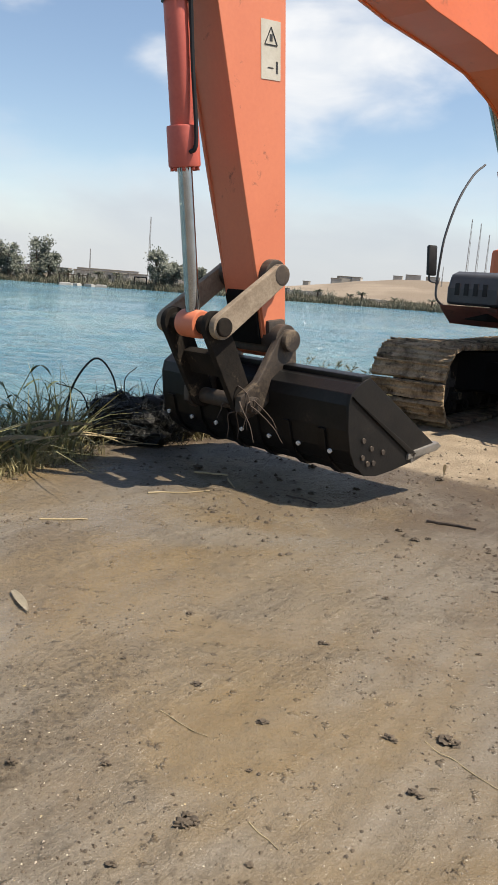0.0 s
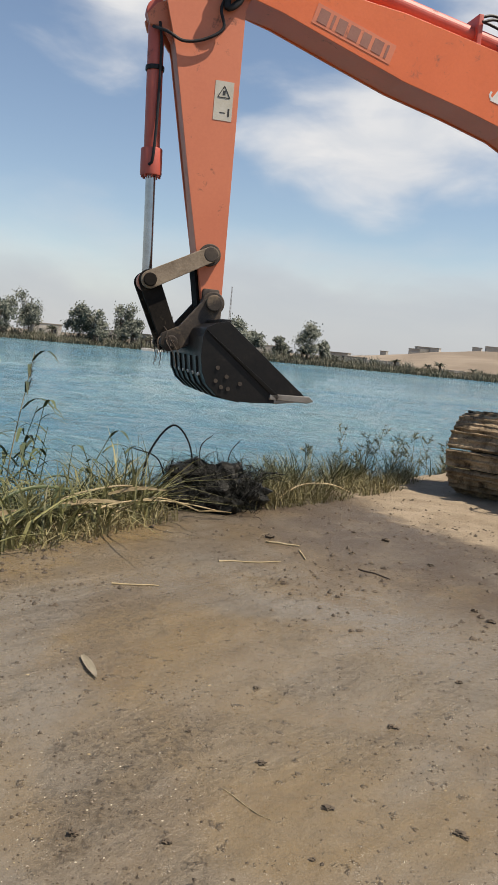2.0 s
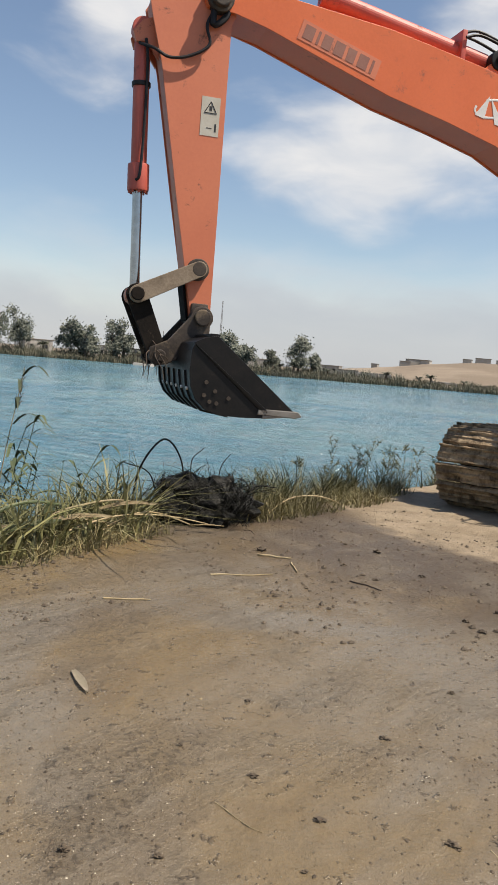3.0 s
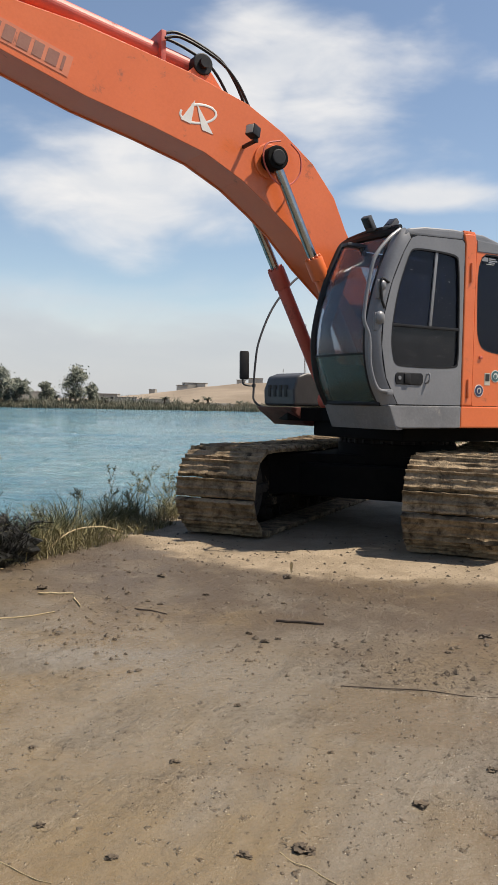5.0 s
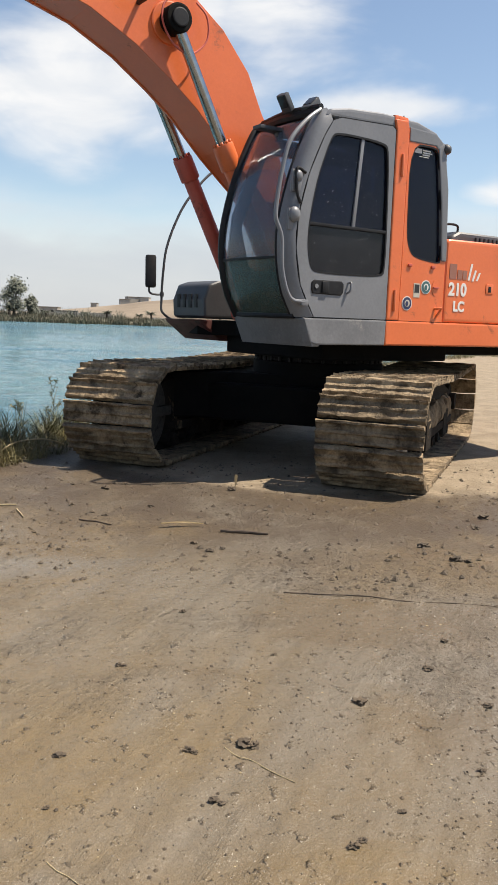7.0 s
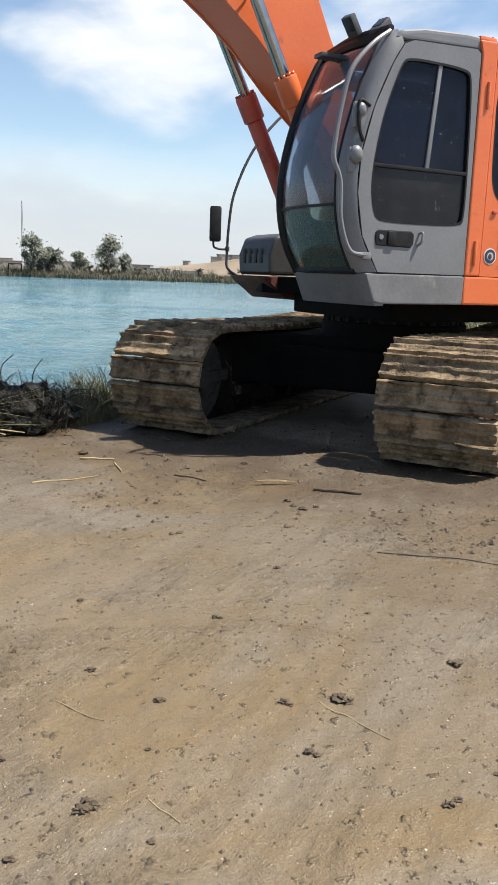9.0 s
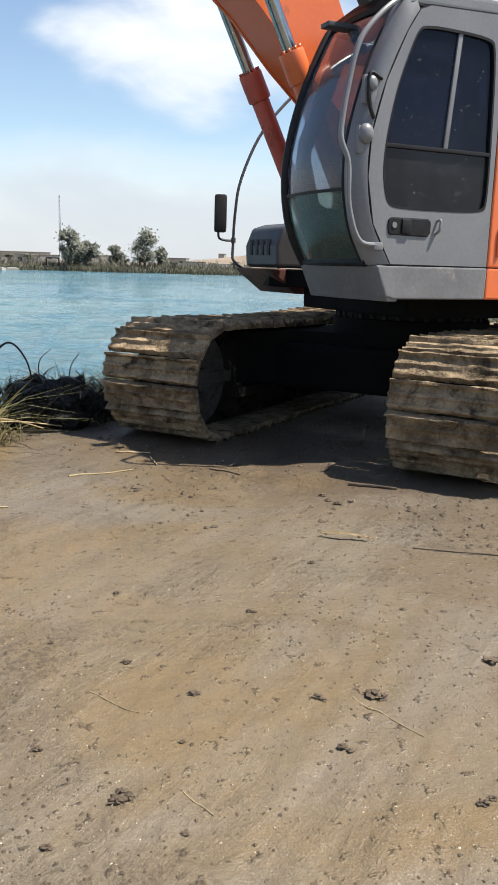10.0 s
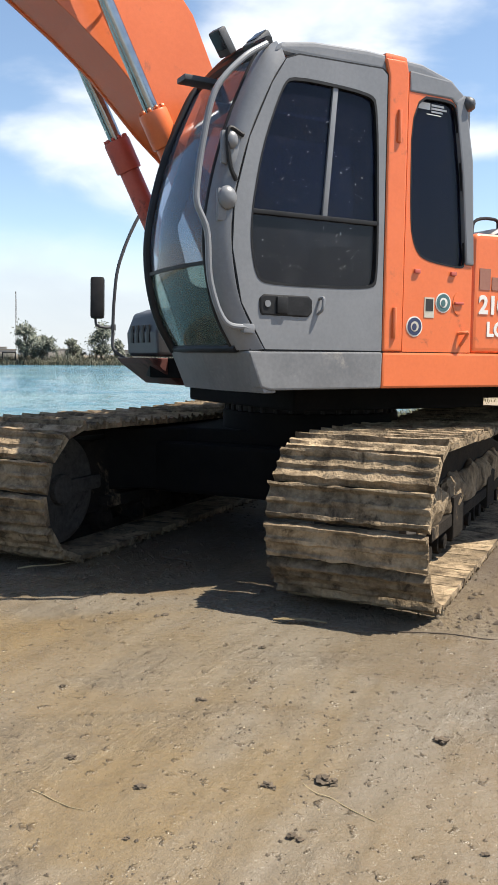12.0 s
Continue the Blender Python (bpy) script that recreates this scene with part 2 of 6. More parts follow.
MAST = material("galvanised_lattice", ((0.202, 0.187, 0.18), (0.288, 0.274, 0.259)), 0.6, 0.4, scale=1, fine=8, bump=0.0)


def foliage(name, colours, spread=0.35):
    return material(name, colours, 0.6, scale=0.6, fine=5, bump=0.0, spread=spread)


# far leaves and fronds carry the haze of distance in their paler colour
LEAF = foliage("hazed_grey_green_leaves", ((0.080, 0.092, 0.070), (0.150, 0.158, 0.118)))
PALM = foliage("hazed_palm_fronds", ((0.0468, 0.054, 0.0324), (0.0864, 0.0878, 0.0562)))
REED = foliage("far_reeds", ((0.0792, 0.0864, 0.054), (0.187, 0.162, 0.108)), 0.4)
GRASS = foliage("bank_grass_olive", ((0.0504, 0.0612, 0.0216), (0.122, 0.112, 0.0468)), 0.5)
DRY = foliage("bank_grass_dry", ((0.108, 0.0972, 0.0396), (0.23, 0.191, 0.0864)), 0.4)
YELLOW = foliage("cut_reed_leaves", ((0.10, 0.105, 0.032), (0.20, 0.18, 0.075)), 0.4)
BLADE = foliage("reed_leaves", ((0.0324, 0.0504, 0.018), (0.0792, 0.0936, 0.036)), 0.4)


def ground_material():
    m = bpy.data.materials.new("mud_and_dry_sand")
    m.use_nodes = True
    tree = m.node_tree
    bsdf = tree.nodes["Principled BSDF"]
    pos = tree.nodes.new("ShaderNodeTexCoord").outputs["Object"]
    xyz = tree.nodes.new("ShaderNodeSeparateXYZ")
    tree.links.new(pos, xyz.inputs[0])
    x, y, z = xyz.outputs
    # streaks that wheels and tracks dragged along the bank
    turn = tree.nodes.new("ShaderNodeMapping")
    turn.inputs["Rotation"].default_value = (0, 0, radians(-55))
    tree.links.new(pos, turn.inputs[0])
    along = tree.nodes.new("ShaderNodeMapping")
    along.inputs["Scale"].default_value = (0.12, 1.0, 1.0)
    tree.links.new(turn.outputs[0], along.inputs[0])
    streak = noise_tex(tree, along.outputs[0], 6.5, 7, 0.62, 0.3)
    broad = noise_tex(tree, pos, 0.55, 5, 0.55, 0.6)
    middle = noise_tex(tree, pos, 2.6, 6, 0.6, 0.4)
    fine = noise_tex(tree, pos, 38, 6, 0.7)
    grit = noise_tex(tree, pos, 150, 3, 0.7)
    # dry, pale pad under the machine and behind it
    dx, dy = math_node(tree, "SUBTRACT", x, 3.3), math_node(tree, "SUBTRACT", y, 8.75)
    dist = math_node(tree, "SQRT", math_node(tree, "ADD", math_node(tree, "MULTIPLY", dx, dx), math_node(tree, "MULTIPLY", dy, dy)))
    pad = math_node(tree, "SUBTRACT", 3.05, dist)
    back = math_node(tree, "SUBTRACT", math_node(tree, "ADD", math_node(tree, "MULTIPLY", x, 0.5), math_node(tree, "MULTIPLY", y, 0.86)), 9.2)
    edge = math_node(tree, "ADD", math_node(tree, "MAXIMUM", pad, back), math_node(tree, "MULTIPLY", math_node(tree, "SUBTRACT", middle, 0.5), 0.9))
    dry = ramp(tree, edge, -0.12, 0.28)
    # grey and ochre mud in broad patches, drawn out along the wheel marks
    lie = math_node(tree, "ADD", math_node(tree, "MULTIPLY", broad, 0.88), math_node(tree, "MULTIPLY", streak, 0.12))
    mud = mix(tree, ramp(tree, lie, 0.42, 0.60), (0.168, 0.142, 0.107), (0.170, 0.122, 0.064))
    mud = mix(tree, math_node(tree, "MULTIPLY", ramp(tree, noise_tex(tree, pos, 0.95, 4, 0.6, 0.8), 0.50, 0.64), 0.45), mud, (0.118, 0.084, 0.048))
    mud = mix(tree, math_node(tree, "MULTIPLY", ramp(tree, streak, 0.46, 0.70), 0.30), mud, (0.118, 0.092, 0.062))
    # smeared flat and wet, or rough and speckled
    smear = ramp(tree, math_node(tree, "ADD", math_node(tree, "MULTIPLY", noise_tex(tree, pos, 0.8, 4, 0.55, 0.9), 0.82), math_node(tree, "MULTIPLY", streak, 0.18)), 0.60, 0.48)
    speck = math_node(tree, "MAXIMUM", math_node(tree, "SUBTRACT", 1.0, math_node(tree, "MULTIPLY", smear, 0.72)), ramp(tree, edge, -2.5, -1.2))
    mud = mix(tree, math_node(tree, "MULTIPLY", speck, math_node(tree, "MULTIPLY", ramp(tree, fine, 0.49, 0.61), 0.72)), mud, (0.068, 0.051, 0.032))
    mud = mix(tree, math_node(tree, "MULTIPLY", speck, math_node(tree, "MULTIPLY", ramp(tree, grit, 0.57, 0.72), 0.55)), mud, (0.30, 0.25, 0.18))
    mud = mix(tree, math_node(tree, "MULTIPLY", ramp(tree, grit, 0.42, 0.28), 0.55), mud, (0.060, 0.044, 0.028))
    crumb = noise_tex(tree, pos, 17, 3, 0.6)
    mud = mix(tree, math_node(tree, "MULTIPLY", ramp(tree, crumb, 0.62, 0.70), 0.6), mud, (0.062, 0.045, 0.029))
    # darker, churned and wet belt before the pad
    band = math_node(tree, "MULTIPLY", ramp(tree, edge, -2.5, -0.8), math_node(tree, "ADD", math_node(tree, "MULTIPLY", ramp(tree, middle, 0.36, 0.56), 0.48), 0.34))
    mud = mix(tree, band, mud, (0.078, 0.055, 0.036))
    sand = mix(tree, ramp(tree, middle, 0.35, 0.65), (0.235, 0.182, 0.120), (0.315, 0.250, 0.172))
    sand = mix(tree, math_node(tree, "MULTIPLY", ramp(tree, fine, 0.50, 0.70), 0.6), sand, (0.140, 0.100, 0.062))
    sand = mix(tree, math_node(tree, "MULTIPLY", ramp(tree, grit, 0.58, 0.74), 0.4), sand, (0.40, 0.33, 0.24))
    colour = mix(tree, dry, mud, sand)
    # lake bed and far land
    far = ramp(tree, math_node(tree, "SQRT", math_node(tree, "ADD", math_node(tree, "MULTIPLY", x, x), math_node(tree, "MULTIPLY", y, y))), 120.0, 160.0)
    desert = mix(tree, ramp(tree, noise_tex(tree, pos, 0.03, 6, 0.6), 0.4, 0.62), (0.185, 0.145, 0.105), (0.255, 0.206, 0.153))
    colour = mix(tree, far, colour, desert)
    bed = ramp(tree, z, -0.25, -0.75)
    colour = mix(tree, bed, colour, (0.075, 0.064, 0.042))
    tree.links.new(colour, bsdf.inputs["Base Color"])
    gloss = math_node(tree, "MULTIPLY", smear, math_node(tree, "ADD", math_node(tree, "MULTIPLY", ramp(tree, fine, 0.6, 0.4), 0.22), 0.14))
    gloss = math_node(tree, "MULTIPLY", gloss, math_node(tree, "SUBTRACT", 1.0, math_node(tree, "MULTIPLY", ramp(tree, edge, -2.5, -1.2), 0.85)))
    rough = math_node(tree, "ADD", math_node(tree, "SUBTRACT", 0.50, gloss), math_node(tree, "MULTIPLY", math_node(tree, "ADD", dry, far), 0.35), clamp=True)
    tree.links.new(rough, bsdf.inputs["Roughness"])
    bsdf.inputs["Specular IOR Level"].default_value = 0.36
    height = math_node(tree, "ADD", math_node(tree, "MULTIPLY", math_node(tree, "MULTIPLY", fine, speck), 0.8), math_node(tree, "ADD", math_node(tree, "MULTIPLY", math_node(tree, "MULTIPLY", grit, speck), 0.25), math_node(tree, "ADD", math_node(tree, "MULTIPLY", streak, 0.18), math_node(tree, "ADD", math_node(tree, "MULTIPLY", middle, 0.6), math_node(tree, "MULTIPLY", ramp(tree, crumb, 0.60, 0.72), 0.30)))))
    b = tree.nodes.new("ShaderNodeBump")
    b.inputs["Strength"].default_value, b.inputs["Distance"].default_value = 0.85, 0.03
    tree.links.new(height, b.inputs["Height"])
    tree.links.new(b.outputs[0], bsdf.inputs["Normal"])
    return m


def water_material():
    m = bpy.data.materials.new("rippled_lake_water")
    m.use_nodes = True
    tree = m.node_tree
    bsdf = tree.nodes["Principled BSDF"]
    pos = tree.nodes.new("ShaderNodeTexCoord").outputs["Object"]
    turn = tree.nodes.new("ShaderNodeMapping")
    turn.inputs["Rotation"].default_value = (0, 0, radians(12))
    tree.links.new(pos, turn.inputs[0])
    long = tree.nodes.new("ShaderNodeMapping")
    long.inputs["Scale"].default_value = (0.40, 1.0, 1.0)
    tree.links.new(turn.outputs[0], long.inputs[0])
    swell = noise_tex(tree, long.outputs[0], 0.55, 3, 0.55, 0.6)
    chop = noise_tex(tree, long.outputs[0], 3.6, 6, 0.66, 0.5)
    patch = noise_tex(tree, pos, 0.05, 4, 0.55, 0.6)
    colour = mix(tree, ramp(tree, patch, 0.4, 0.62), (0.074, 0.186, 0.248), (0.138, 0.250, 0.275))
    tree.links.new(colour, bsdf.inputs["Base Color"])
    bsdf.inputs["Roughness"].default_value = 0.10
    bsdf.inputs["IOR"].default_value = 1.33
    b = tree.nodes.new("ShaderNodeBump")
    b.inputs["Strength"].default_value, b.inputs["Distance"].default_value = 0.9, 0.9
    tree.links.new(math_node(tree, "ADD", math_node(tree, "MULTIPLY", swell, 0.7), math_node(tree, "MULTIPLY", chop, 0.5)), b.inputs["Height"])
    tree.links.new(b.outputs[0], bsdf.inputs["Normal"])
    return m


# ---- mesh helpers ----
def finish(bm, name, mat, smooth=30):
    bmesh.ops.recalc_face_normals(bm, faces=bm.faces[:])
    me = bpy.data.meshes.new(name)
    bm.to_mesh(me)
    bm.free()
    me.materials.append(mat)
    if smooth:
        me.polygons.foreach_set("use_smooth", [True] * len(me.polygons))
        me.set_sharp_from_angle(angle=radians(smooth))
        for poly in me.polygons:
            if len(poly.vertices) > 4 or poly.area > 0.03:
                poly.use_smooth = False
    return me


def part(name, bm, mat, parent, label="", smooth=30):
    """Links a bmesh as one mesh object under a thing or a part."""
    ob = new(name, finish(bm, name, mat, smooth) if isinstance(bm, bmesh.types.BMesh) else bm)
    ob.parent = parent
    return tagged(ob, label=label)


def thing(name, bm, mat, label, category, group="", kind="", smooth=30):
    ob = new(name, finish(bm, name, mat, smooth))
    return tagged(ob, label, category, group, kind)


def empty(name, label, category, group=""):
    return tagged(new(name), label, category, group)


def edges_round(bm, width, segments=2, angle=35):
    sharp = [e for e in bm.edges if len(e.link_faces) == 2 and e.calc_face_angle(0) > radians(angle)]
    bmesh.ops.bevel(bm, geom=sharp, offset=width, segments=segments, affect="EDGES", profile=0.6, clamp_overlap=True)


def box(x0, x1, y0, y1, z0, z1, bevel=0.01, bm=None, m=None):
    own = bmesh.new()
    bmesh.ops.create_cube(own, size=1)
    for v in own.verts:
        v.co = ((x0 + x1) / 2 + v.co.x * (x1 - x0), (y0 + y1) / 2 + v.co.y * (y1 - y0), (z0 + z1) / 2 + v.co.z * (z1 - z0))
    if bevel:
        edges_round(own, bevel)
    return merge(bm, own, m)


def merge(bm, own, m=None):
    if m is not None:
        own.transform(m)
    if bm is None:
        return own
    keep = bpy.data.meshes.new("keep")
    own.to_mesh(keep)
    own.free()
    bm.from_mesh(keep)
    bpy.data.meshes.remove(keep)
    return bm


def prism(outline, y0, y1, bevel=0.01, bm=None, m=None, segments=2):
    """A side outline (x, z) pulled from y0 to y1."""
    own = bmesh.new()
    a = [own.verts.new((x, y0, z)) for x, z in outline]
    b = [own.verts.new((x, y1, z)) for x, z in outline]
    own.faces.new(a), own.faces.new(b)
    for i in range(len(a)):
        j = (i + 1) % len(a)
        own.faces.new((a[i], a[j], b[j], b[i]))
    bmesh.ops.recalc_face_normals(own, faces=own.faces[:])
    if bevel:
        edges_round(own, bevel, segments)
    return merge(bm, own, m)


def slab(outline, z0, z1, bevel=0.01, bm=None):
    """A plan outline (x, y) pulled from z0 to z1."""
    return prism([(x, y) for x, y in outline], z0, z1, bevel, bm, Matrix(((1, 0, 0, 0), (0, 0, 1, 0), (0, 1, 0, 0), (0, 0, 0, 1))))


def rod(p, q, r, r2=None, seg=18, bm=None, bevel=0.0):
    p, q = Vector(p), Vector(q)
    own = bmesh.new()
    bmesh.ops.create_cone(own, cap_ends=True, segments=seg, radius1=r, radius2=r if r2 is None else r2, depth=(q - p).length)
    if bevel:
        edges_round(own, bevel, 2, 60)
    return merge(bm, own, Matrix.Translation((p + q) / 2) @ (q - p).to_track_quat("Z", "Y").to_matrix().to_4x4())


def smooth_path(points, steps=6):
    """Catmull-Rom through the points."""
    p = [Vector(q) for q in points]
    p = [2 * p[0] - p[1]] + p + [2 * p[-1] - p[-2]]
    out = []
    for i in range(1, len(p) - 2):
        for s in range(steps):
            t = s / steps
            out.append(0.5 * (2 * p[i] + (p[i + 1] - p[i - 1]) * t + (2 * p[i - 1] - 5 * p[i] + 4 * p[i + 1] - p[i + 2]) * t * t + (3 * p[i] - p[i - 1] - 3 * p[i + 1] + p[i + 2]) * t ** 3))
    return out + [p[-2]]


def tube(points, r, seg=8, bm=None, steps=6, taper=1.0):
    path = smooth_path(points, steps) if steps > 1 else [Vector(q) for q in points]
    own = bm or bmesh.new()
    rings, side = [], None
    for i, p in enumerate(path):
        way = (path[min(i + 1, len(path) - 1)] - path[max(i - 1, 0)]).normalized()
        if side is None:
            side = way.orthogonal().normalized()
        side = (side - way * side.dot(way)).normalized()
        up = way.cross(side)
        rr = r * (1 + (taper - 1) * i / max(1, len(path) - 1))
        rings.append([own.verts.new(p + (side * math.cos(a) + up * math.sin(a)) * rr) for a in (2 * math.pi * k / seg for k in range(seg))])
    for a, b in zip(rings, rings[1:]):
        for k in range(seg):
            own.faces.new((a[k], a[(k + 1) % seg], b[(k + 1) % seg], b[k]))
    own.faces.new(rings[0][::-1]), own.faces.new(rings[-1])
    return own


def ring_plate(outer, inner, y0, y1, n=72, bevel=0.0):
    """A plate in the side plane with an opening: outer and inner outlines (x, z)."""
    cx, cz = sum(p[0] for p in inner) / len(inner), sum(p[1] for p in inner) / len(inner)

    def reach(loop, a):
        dx, dz, best = math.cos(a), math.sin(a), 0
        for (x0, z0), (x1, z1) in zip(loop, loop[1:] + loop[:1]):
            ex, ez = x1 - x0, z1 - z0
            det = dx * -ez + ex * dz
            if abs(det) < 1e-9:
                continue
            t = ((x0 - cx) * -ez + ex * (z0 - cz)) / det
            s = (dx * (z0 - cz) - dz * (x0 - cx)) / det
            if t > 0 and -1e-6 <= s <= 1 + 1e-6:
                best = max(best, t)
        return cx + dx * best, cz + dz * best

    angles = sorted({round(2 * math.pi * i / n, 5) for i in range(n)} | {round(math.atan2(z - cz, x - cx) % (2 * math.pi), 5) for x, z in outer})
    bm = bmesh.new()
    loops = [[bm.verts.new((p[0], y, p[1])) for p in (reach(loop, a) for a in angles)] for loop in (outer, inner) for y in (y0, y1)]
    for a, b in ((0, 1), (2, 3), (0, 2), (1, 3)):
        for i in range(len(angles)):
            j = (i + 1) % len(angles)
            bm.faces.new((loops[a][i], loops[a][j], loops[b][j], loops[b][i]))
    bmesh.ops.recalc_face_normals(bm, faces=bm.faces[:])
    return bm


def ball(centre, radii, rough=0.0, bm=None, sub=2, seed=0.0, m=None):
    own = bmesh.new()
    bmesh.ops.create_icosphere(own, subdivisions=sub, radius=1)
    for v in own.verts:
        k = 1 + rough * noise.noise(v.co * 1.7 + Vector((seed, seed * 0.7, seed * 1.3))) + 0.5 * rough * noise.noise(v.co * 4.1 + Vector((seed, 3, 1)))
        v.co = Vector((v.co.x * radii[0] * k, v.co.y * radii[1] * k, v.co.z * radii[2] * k)) + Vector(centre)
    return merge(bm, own, m)


def lettering(text, size, thick=0.003):
    """Built-in letters as a mesh in the side plane, read from the left side of a machine."""
    c = bpy.data.curves.new("letters", "FONT")
    c.body, c.size, c.extrude, c.offset = text, size, thick, size * 0.035
    ob = bpy.data.objects.new("letters", c)
    scene.collection.objects.link(ob)
    me = bpy.data.meshes.new_from_object(ob.evaluated_get(bpy.context.evaluated_depsgraph_get()))
    bpy.data.objects.remove(ob)
    bm = bmesh.new()
    bm.from_mesh(me)
    bm.transform(Matrix(((-1, 0, 0, 0), (0, 0, 1, 0), (0, 1, 0, 0), (0, 0, 0, 1))))
    return bm


# ---- ground, lake and far shore ----
BANK = [(-150, -240), (-60, -100), (-8, -8), (-3.6, 1.2), (-1.95, 4.73), (-1.35, 6.05), (-0.72, 6.85), (0.15, 8.05), (0.95, 9.35), (1.5, 10.2), (4.0, 13.9), (13.8, 28.9), (24.0, 38.5), (60, 78), (130, 130), (260, 180)]
WATER_Z, SHORE = -0.70, 166.0


def value_noise(x, y, seed):
    """Smooth noise over arrays, 0 to 1."""
    xi, yi = np.floor(x), np.floor(y)
    fx, fy = x - xi, y - yi
    fx, fy = fx * fx * (3 - 2 * fx), fy * fy * (3 - 2 * fy)

    def h(a, b):
        s = np.sin(a * 127.1 + b * 311.7 + seed * 74.7) * 43758.5453
        return s - np.floor(s)

    return (h(xi, yi) * (1 - fx) + h(xi + 1, yi) * fx) * (1 - fy) + (h(xi, yi + 1) * (1 - fx) + h(xi + 1, yi + 1) * fx) * fy


def fractal(x, y, seed, octaves=4):
    total, weight = 0.0, 0.0
    for o in range(octaves):
        total = total + value_noise(x * 2 ** o, y * 2 ** o, seed + o * 3.1) * 0.55 ** o
        weight += 0.55 ** o
    return total / weight


def bank_distance(x, y):
    """How far a point lies past the top of the bank: above 0 over the lake."""
    best, side = np.full(x.shape, 1e9), np.zeros(x.shape)
    for (ax, ay), (bx, by) in zip(BANK, BANK[1:]):
        ex, ey = bx - ax, by - ay
        t = np.clip(((x - ax) * ex + (y - ay) * ey) / (ex * ex + ey * ey), 0, 1)
        d = np.hypot(x - ax - t * ex, y - ay - t * ey)
        s = np.sign(ex * (y - ay) - ey * (x - ax))
        side = np.where(d < best - 1e-9, s, side)
        best = np.minimum(best, d)
    return best * side


def step(v, lo, hi):
    t = np.clip((v - lo) / (hi - lo), 0, 1)
    return t * t * (3 - 2 * t)


def ground_height(x, y):
    r, az = np.hypot(x, y), np.degrees(np.arctan2(x, y))
    d = bank_distance(x, y) + (fractal(x * 1.3, y * 1.3, 5) - 0.5) * 0.35 * step(r, 2.5, 5)
    near = step(60 - r, 0, 40)
    relief = (fractal(x * 3.1, y * 3.1, 1) - 0.5) * 0.022 + (fractal(x * 14, y * 14, 2, 3) - 0.5) * 0.012
    u = (x * 0.82 - y * 0.57)
    relief = relief + (fractal(u * 9, (x * 0.57 + y * 0.82) * 0.7, 8, 3) - 0.5) * 0.014
    land = relief * near - 0.006
    z = land - step(d, 0.15, 2.1) * 1.5 - step(d, 1.8, 8) * 1.0
    shore = SHORE + (fractal(az * 0.35 + 50, az * 0 + 3, 4) - 0.5) * 9
    far = step(r, shore - 3, shore + 5)
    hill = (0.6 + 7.2 * step(az, -2, 12) + 1.5 * (fractal(az * 0.25 + 90, r * 0.01, 6) - 0.5)) * step(r, shore + 22, shore + 120) + 0.5
    lake = step(d, 0, 10)
    return z * (1 - far * lake) + (WATER_Z + 0.35 + hill) * far * lake


def build_ground():
    radii = np.concatenate((0.75 * 1.009 ** np.arange(310), 12.05 * 1.0215 ** np.arange(1, 260)))
    angles = np.radians(np.concatenate((np.arange(-40, 46, 0.3), np.arange(46, 320, 4.0))))
    rr, aa = np.meshgrid(radii, angles, indexing="ij")
    x, y = (rr * np.sin(aa)).ravel(), (rr * np.cos(aa)).ravel()
    verts = np.column_stack((np.append(x, 0), np.append(y, 0), np.append(ground_height(x, y), 0)))
    nr, na = rr.shape
    i = np.arange(nr * na).reshape(nr, na)
    j = np.roll(i, -1, axis=1)
    quads = np.stack((i[:-1], i[1:], j[1:], j[:-1]), axis=-1).reshape(-1, 4)
    faces = quads.tolist() + [(int(a), int(b), nr * na) for a, b in zip(i[0], j[0])]
    me = bpy.data.meshes.new("ground")
    me.from_pydata(verts.tolist(), [], faces)
    me.polygons.foreach_set("use_smooth", [True] * len(me.polygons))
    me.materials.append(ground_material())
    return tagged(new("ground", me), "wet brown mud and dry sand along the lake bank", "ground", kind="structure")


ground = build_ground()


def build_water():
    """One sheet, finer towards the near bank, with low wind waves."""
    radii = np.concatenate((4.0 * 1.0125 ** np.arange(270), [150, 200, 260, 340]))
    angles = np.radians(np.concatenate((np.arange(-36, 36, 0.22), np.arange(36, 324, 6.0))))
    rr, aa = np.meshgrid(radii, angles, indexing="ij")
    x, y = rr * np.sin(aa), rr * np.cos(aa)
    u, w = x * 0.97 + y * 0.24, -x * 0.24 + y * 0.97
    fade = step(110 - rr, 0, 70)
    z = ((fractal(u * 0.30, w * 0.85, 61, 2) - 0.5) * 0.13 + (fractal(u * 0.9, w * 2.5, 62, 2) - 0.5) * 0.075) * fade
    nr, na = rr.shape
    k = np.arange(nr * na).reshape(nr, na)
    n = np.roll(k, -1, axis=1)
    quads = np.stack((k[:-1], k[1:], n[1:], n[:-1]), axis=-1).reshape(-1, 4)
    me = bpy.data.meshes.new("water")
    me.from_pydata(np.column_stack((x.ravel(), y.ravel(), z.ravel())).tolist(), [], quads.tolist())
    me.polygons.foreach_set("use_smooth", [True] * len(me.polygons))
    me.materials.append(water_material())
    ob = new("water", me)
    ob.location = (0, 0, WATER_Z)
    return tagged(ob, "blue-green lake water with small wind ripples", "water", kind="structure")


water = build_water()

# ---- the excavator ----
# Its own space: x ahead, y to its left, z up, on the ground under the middle of the tracks.
AHEAD = 235.12
MIDDLE = Vector((1.433, 6.224, 0))
LINE = Vector((-0.5718, -0.8204, 0))
AXLE = (0.117, 0.162)
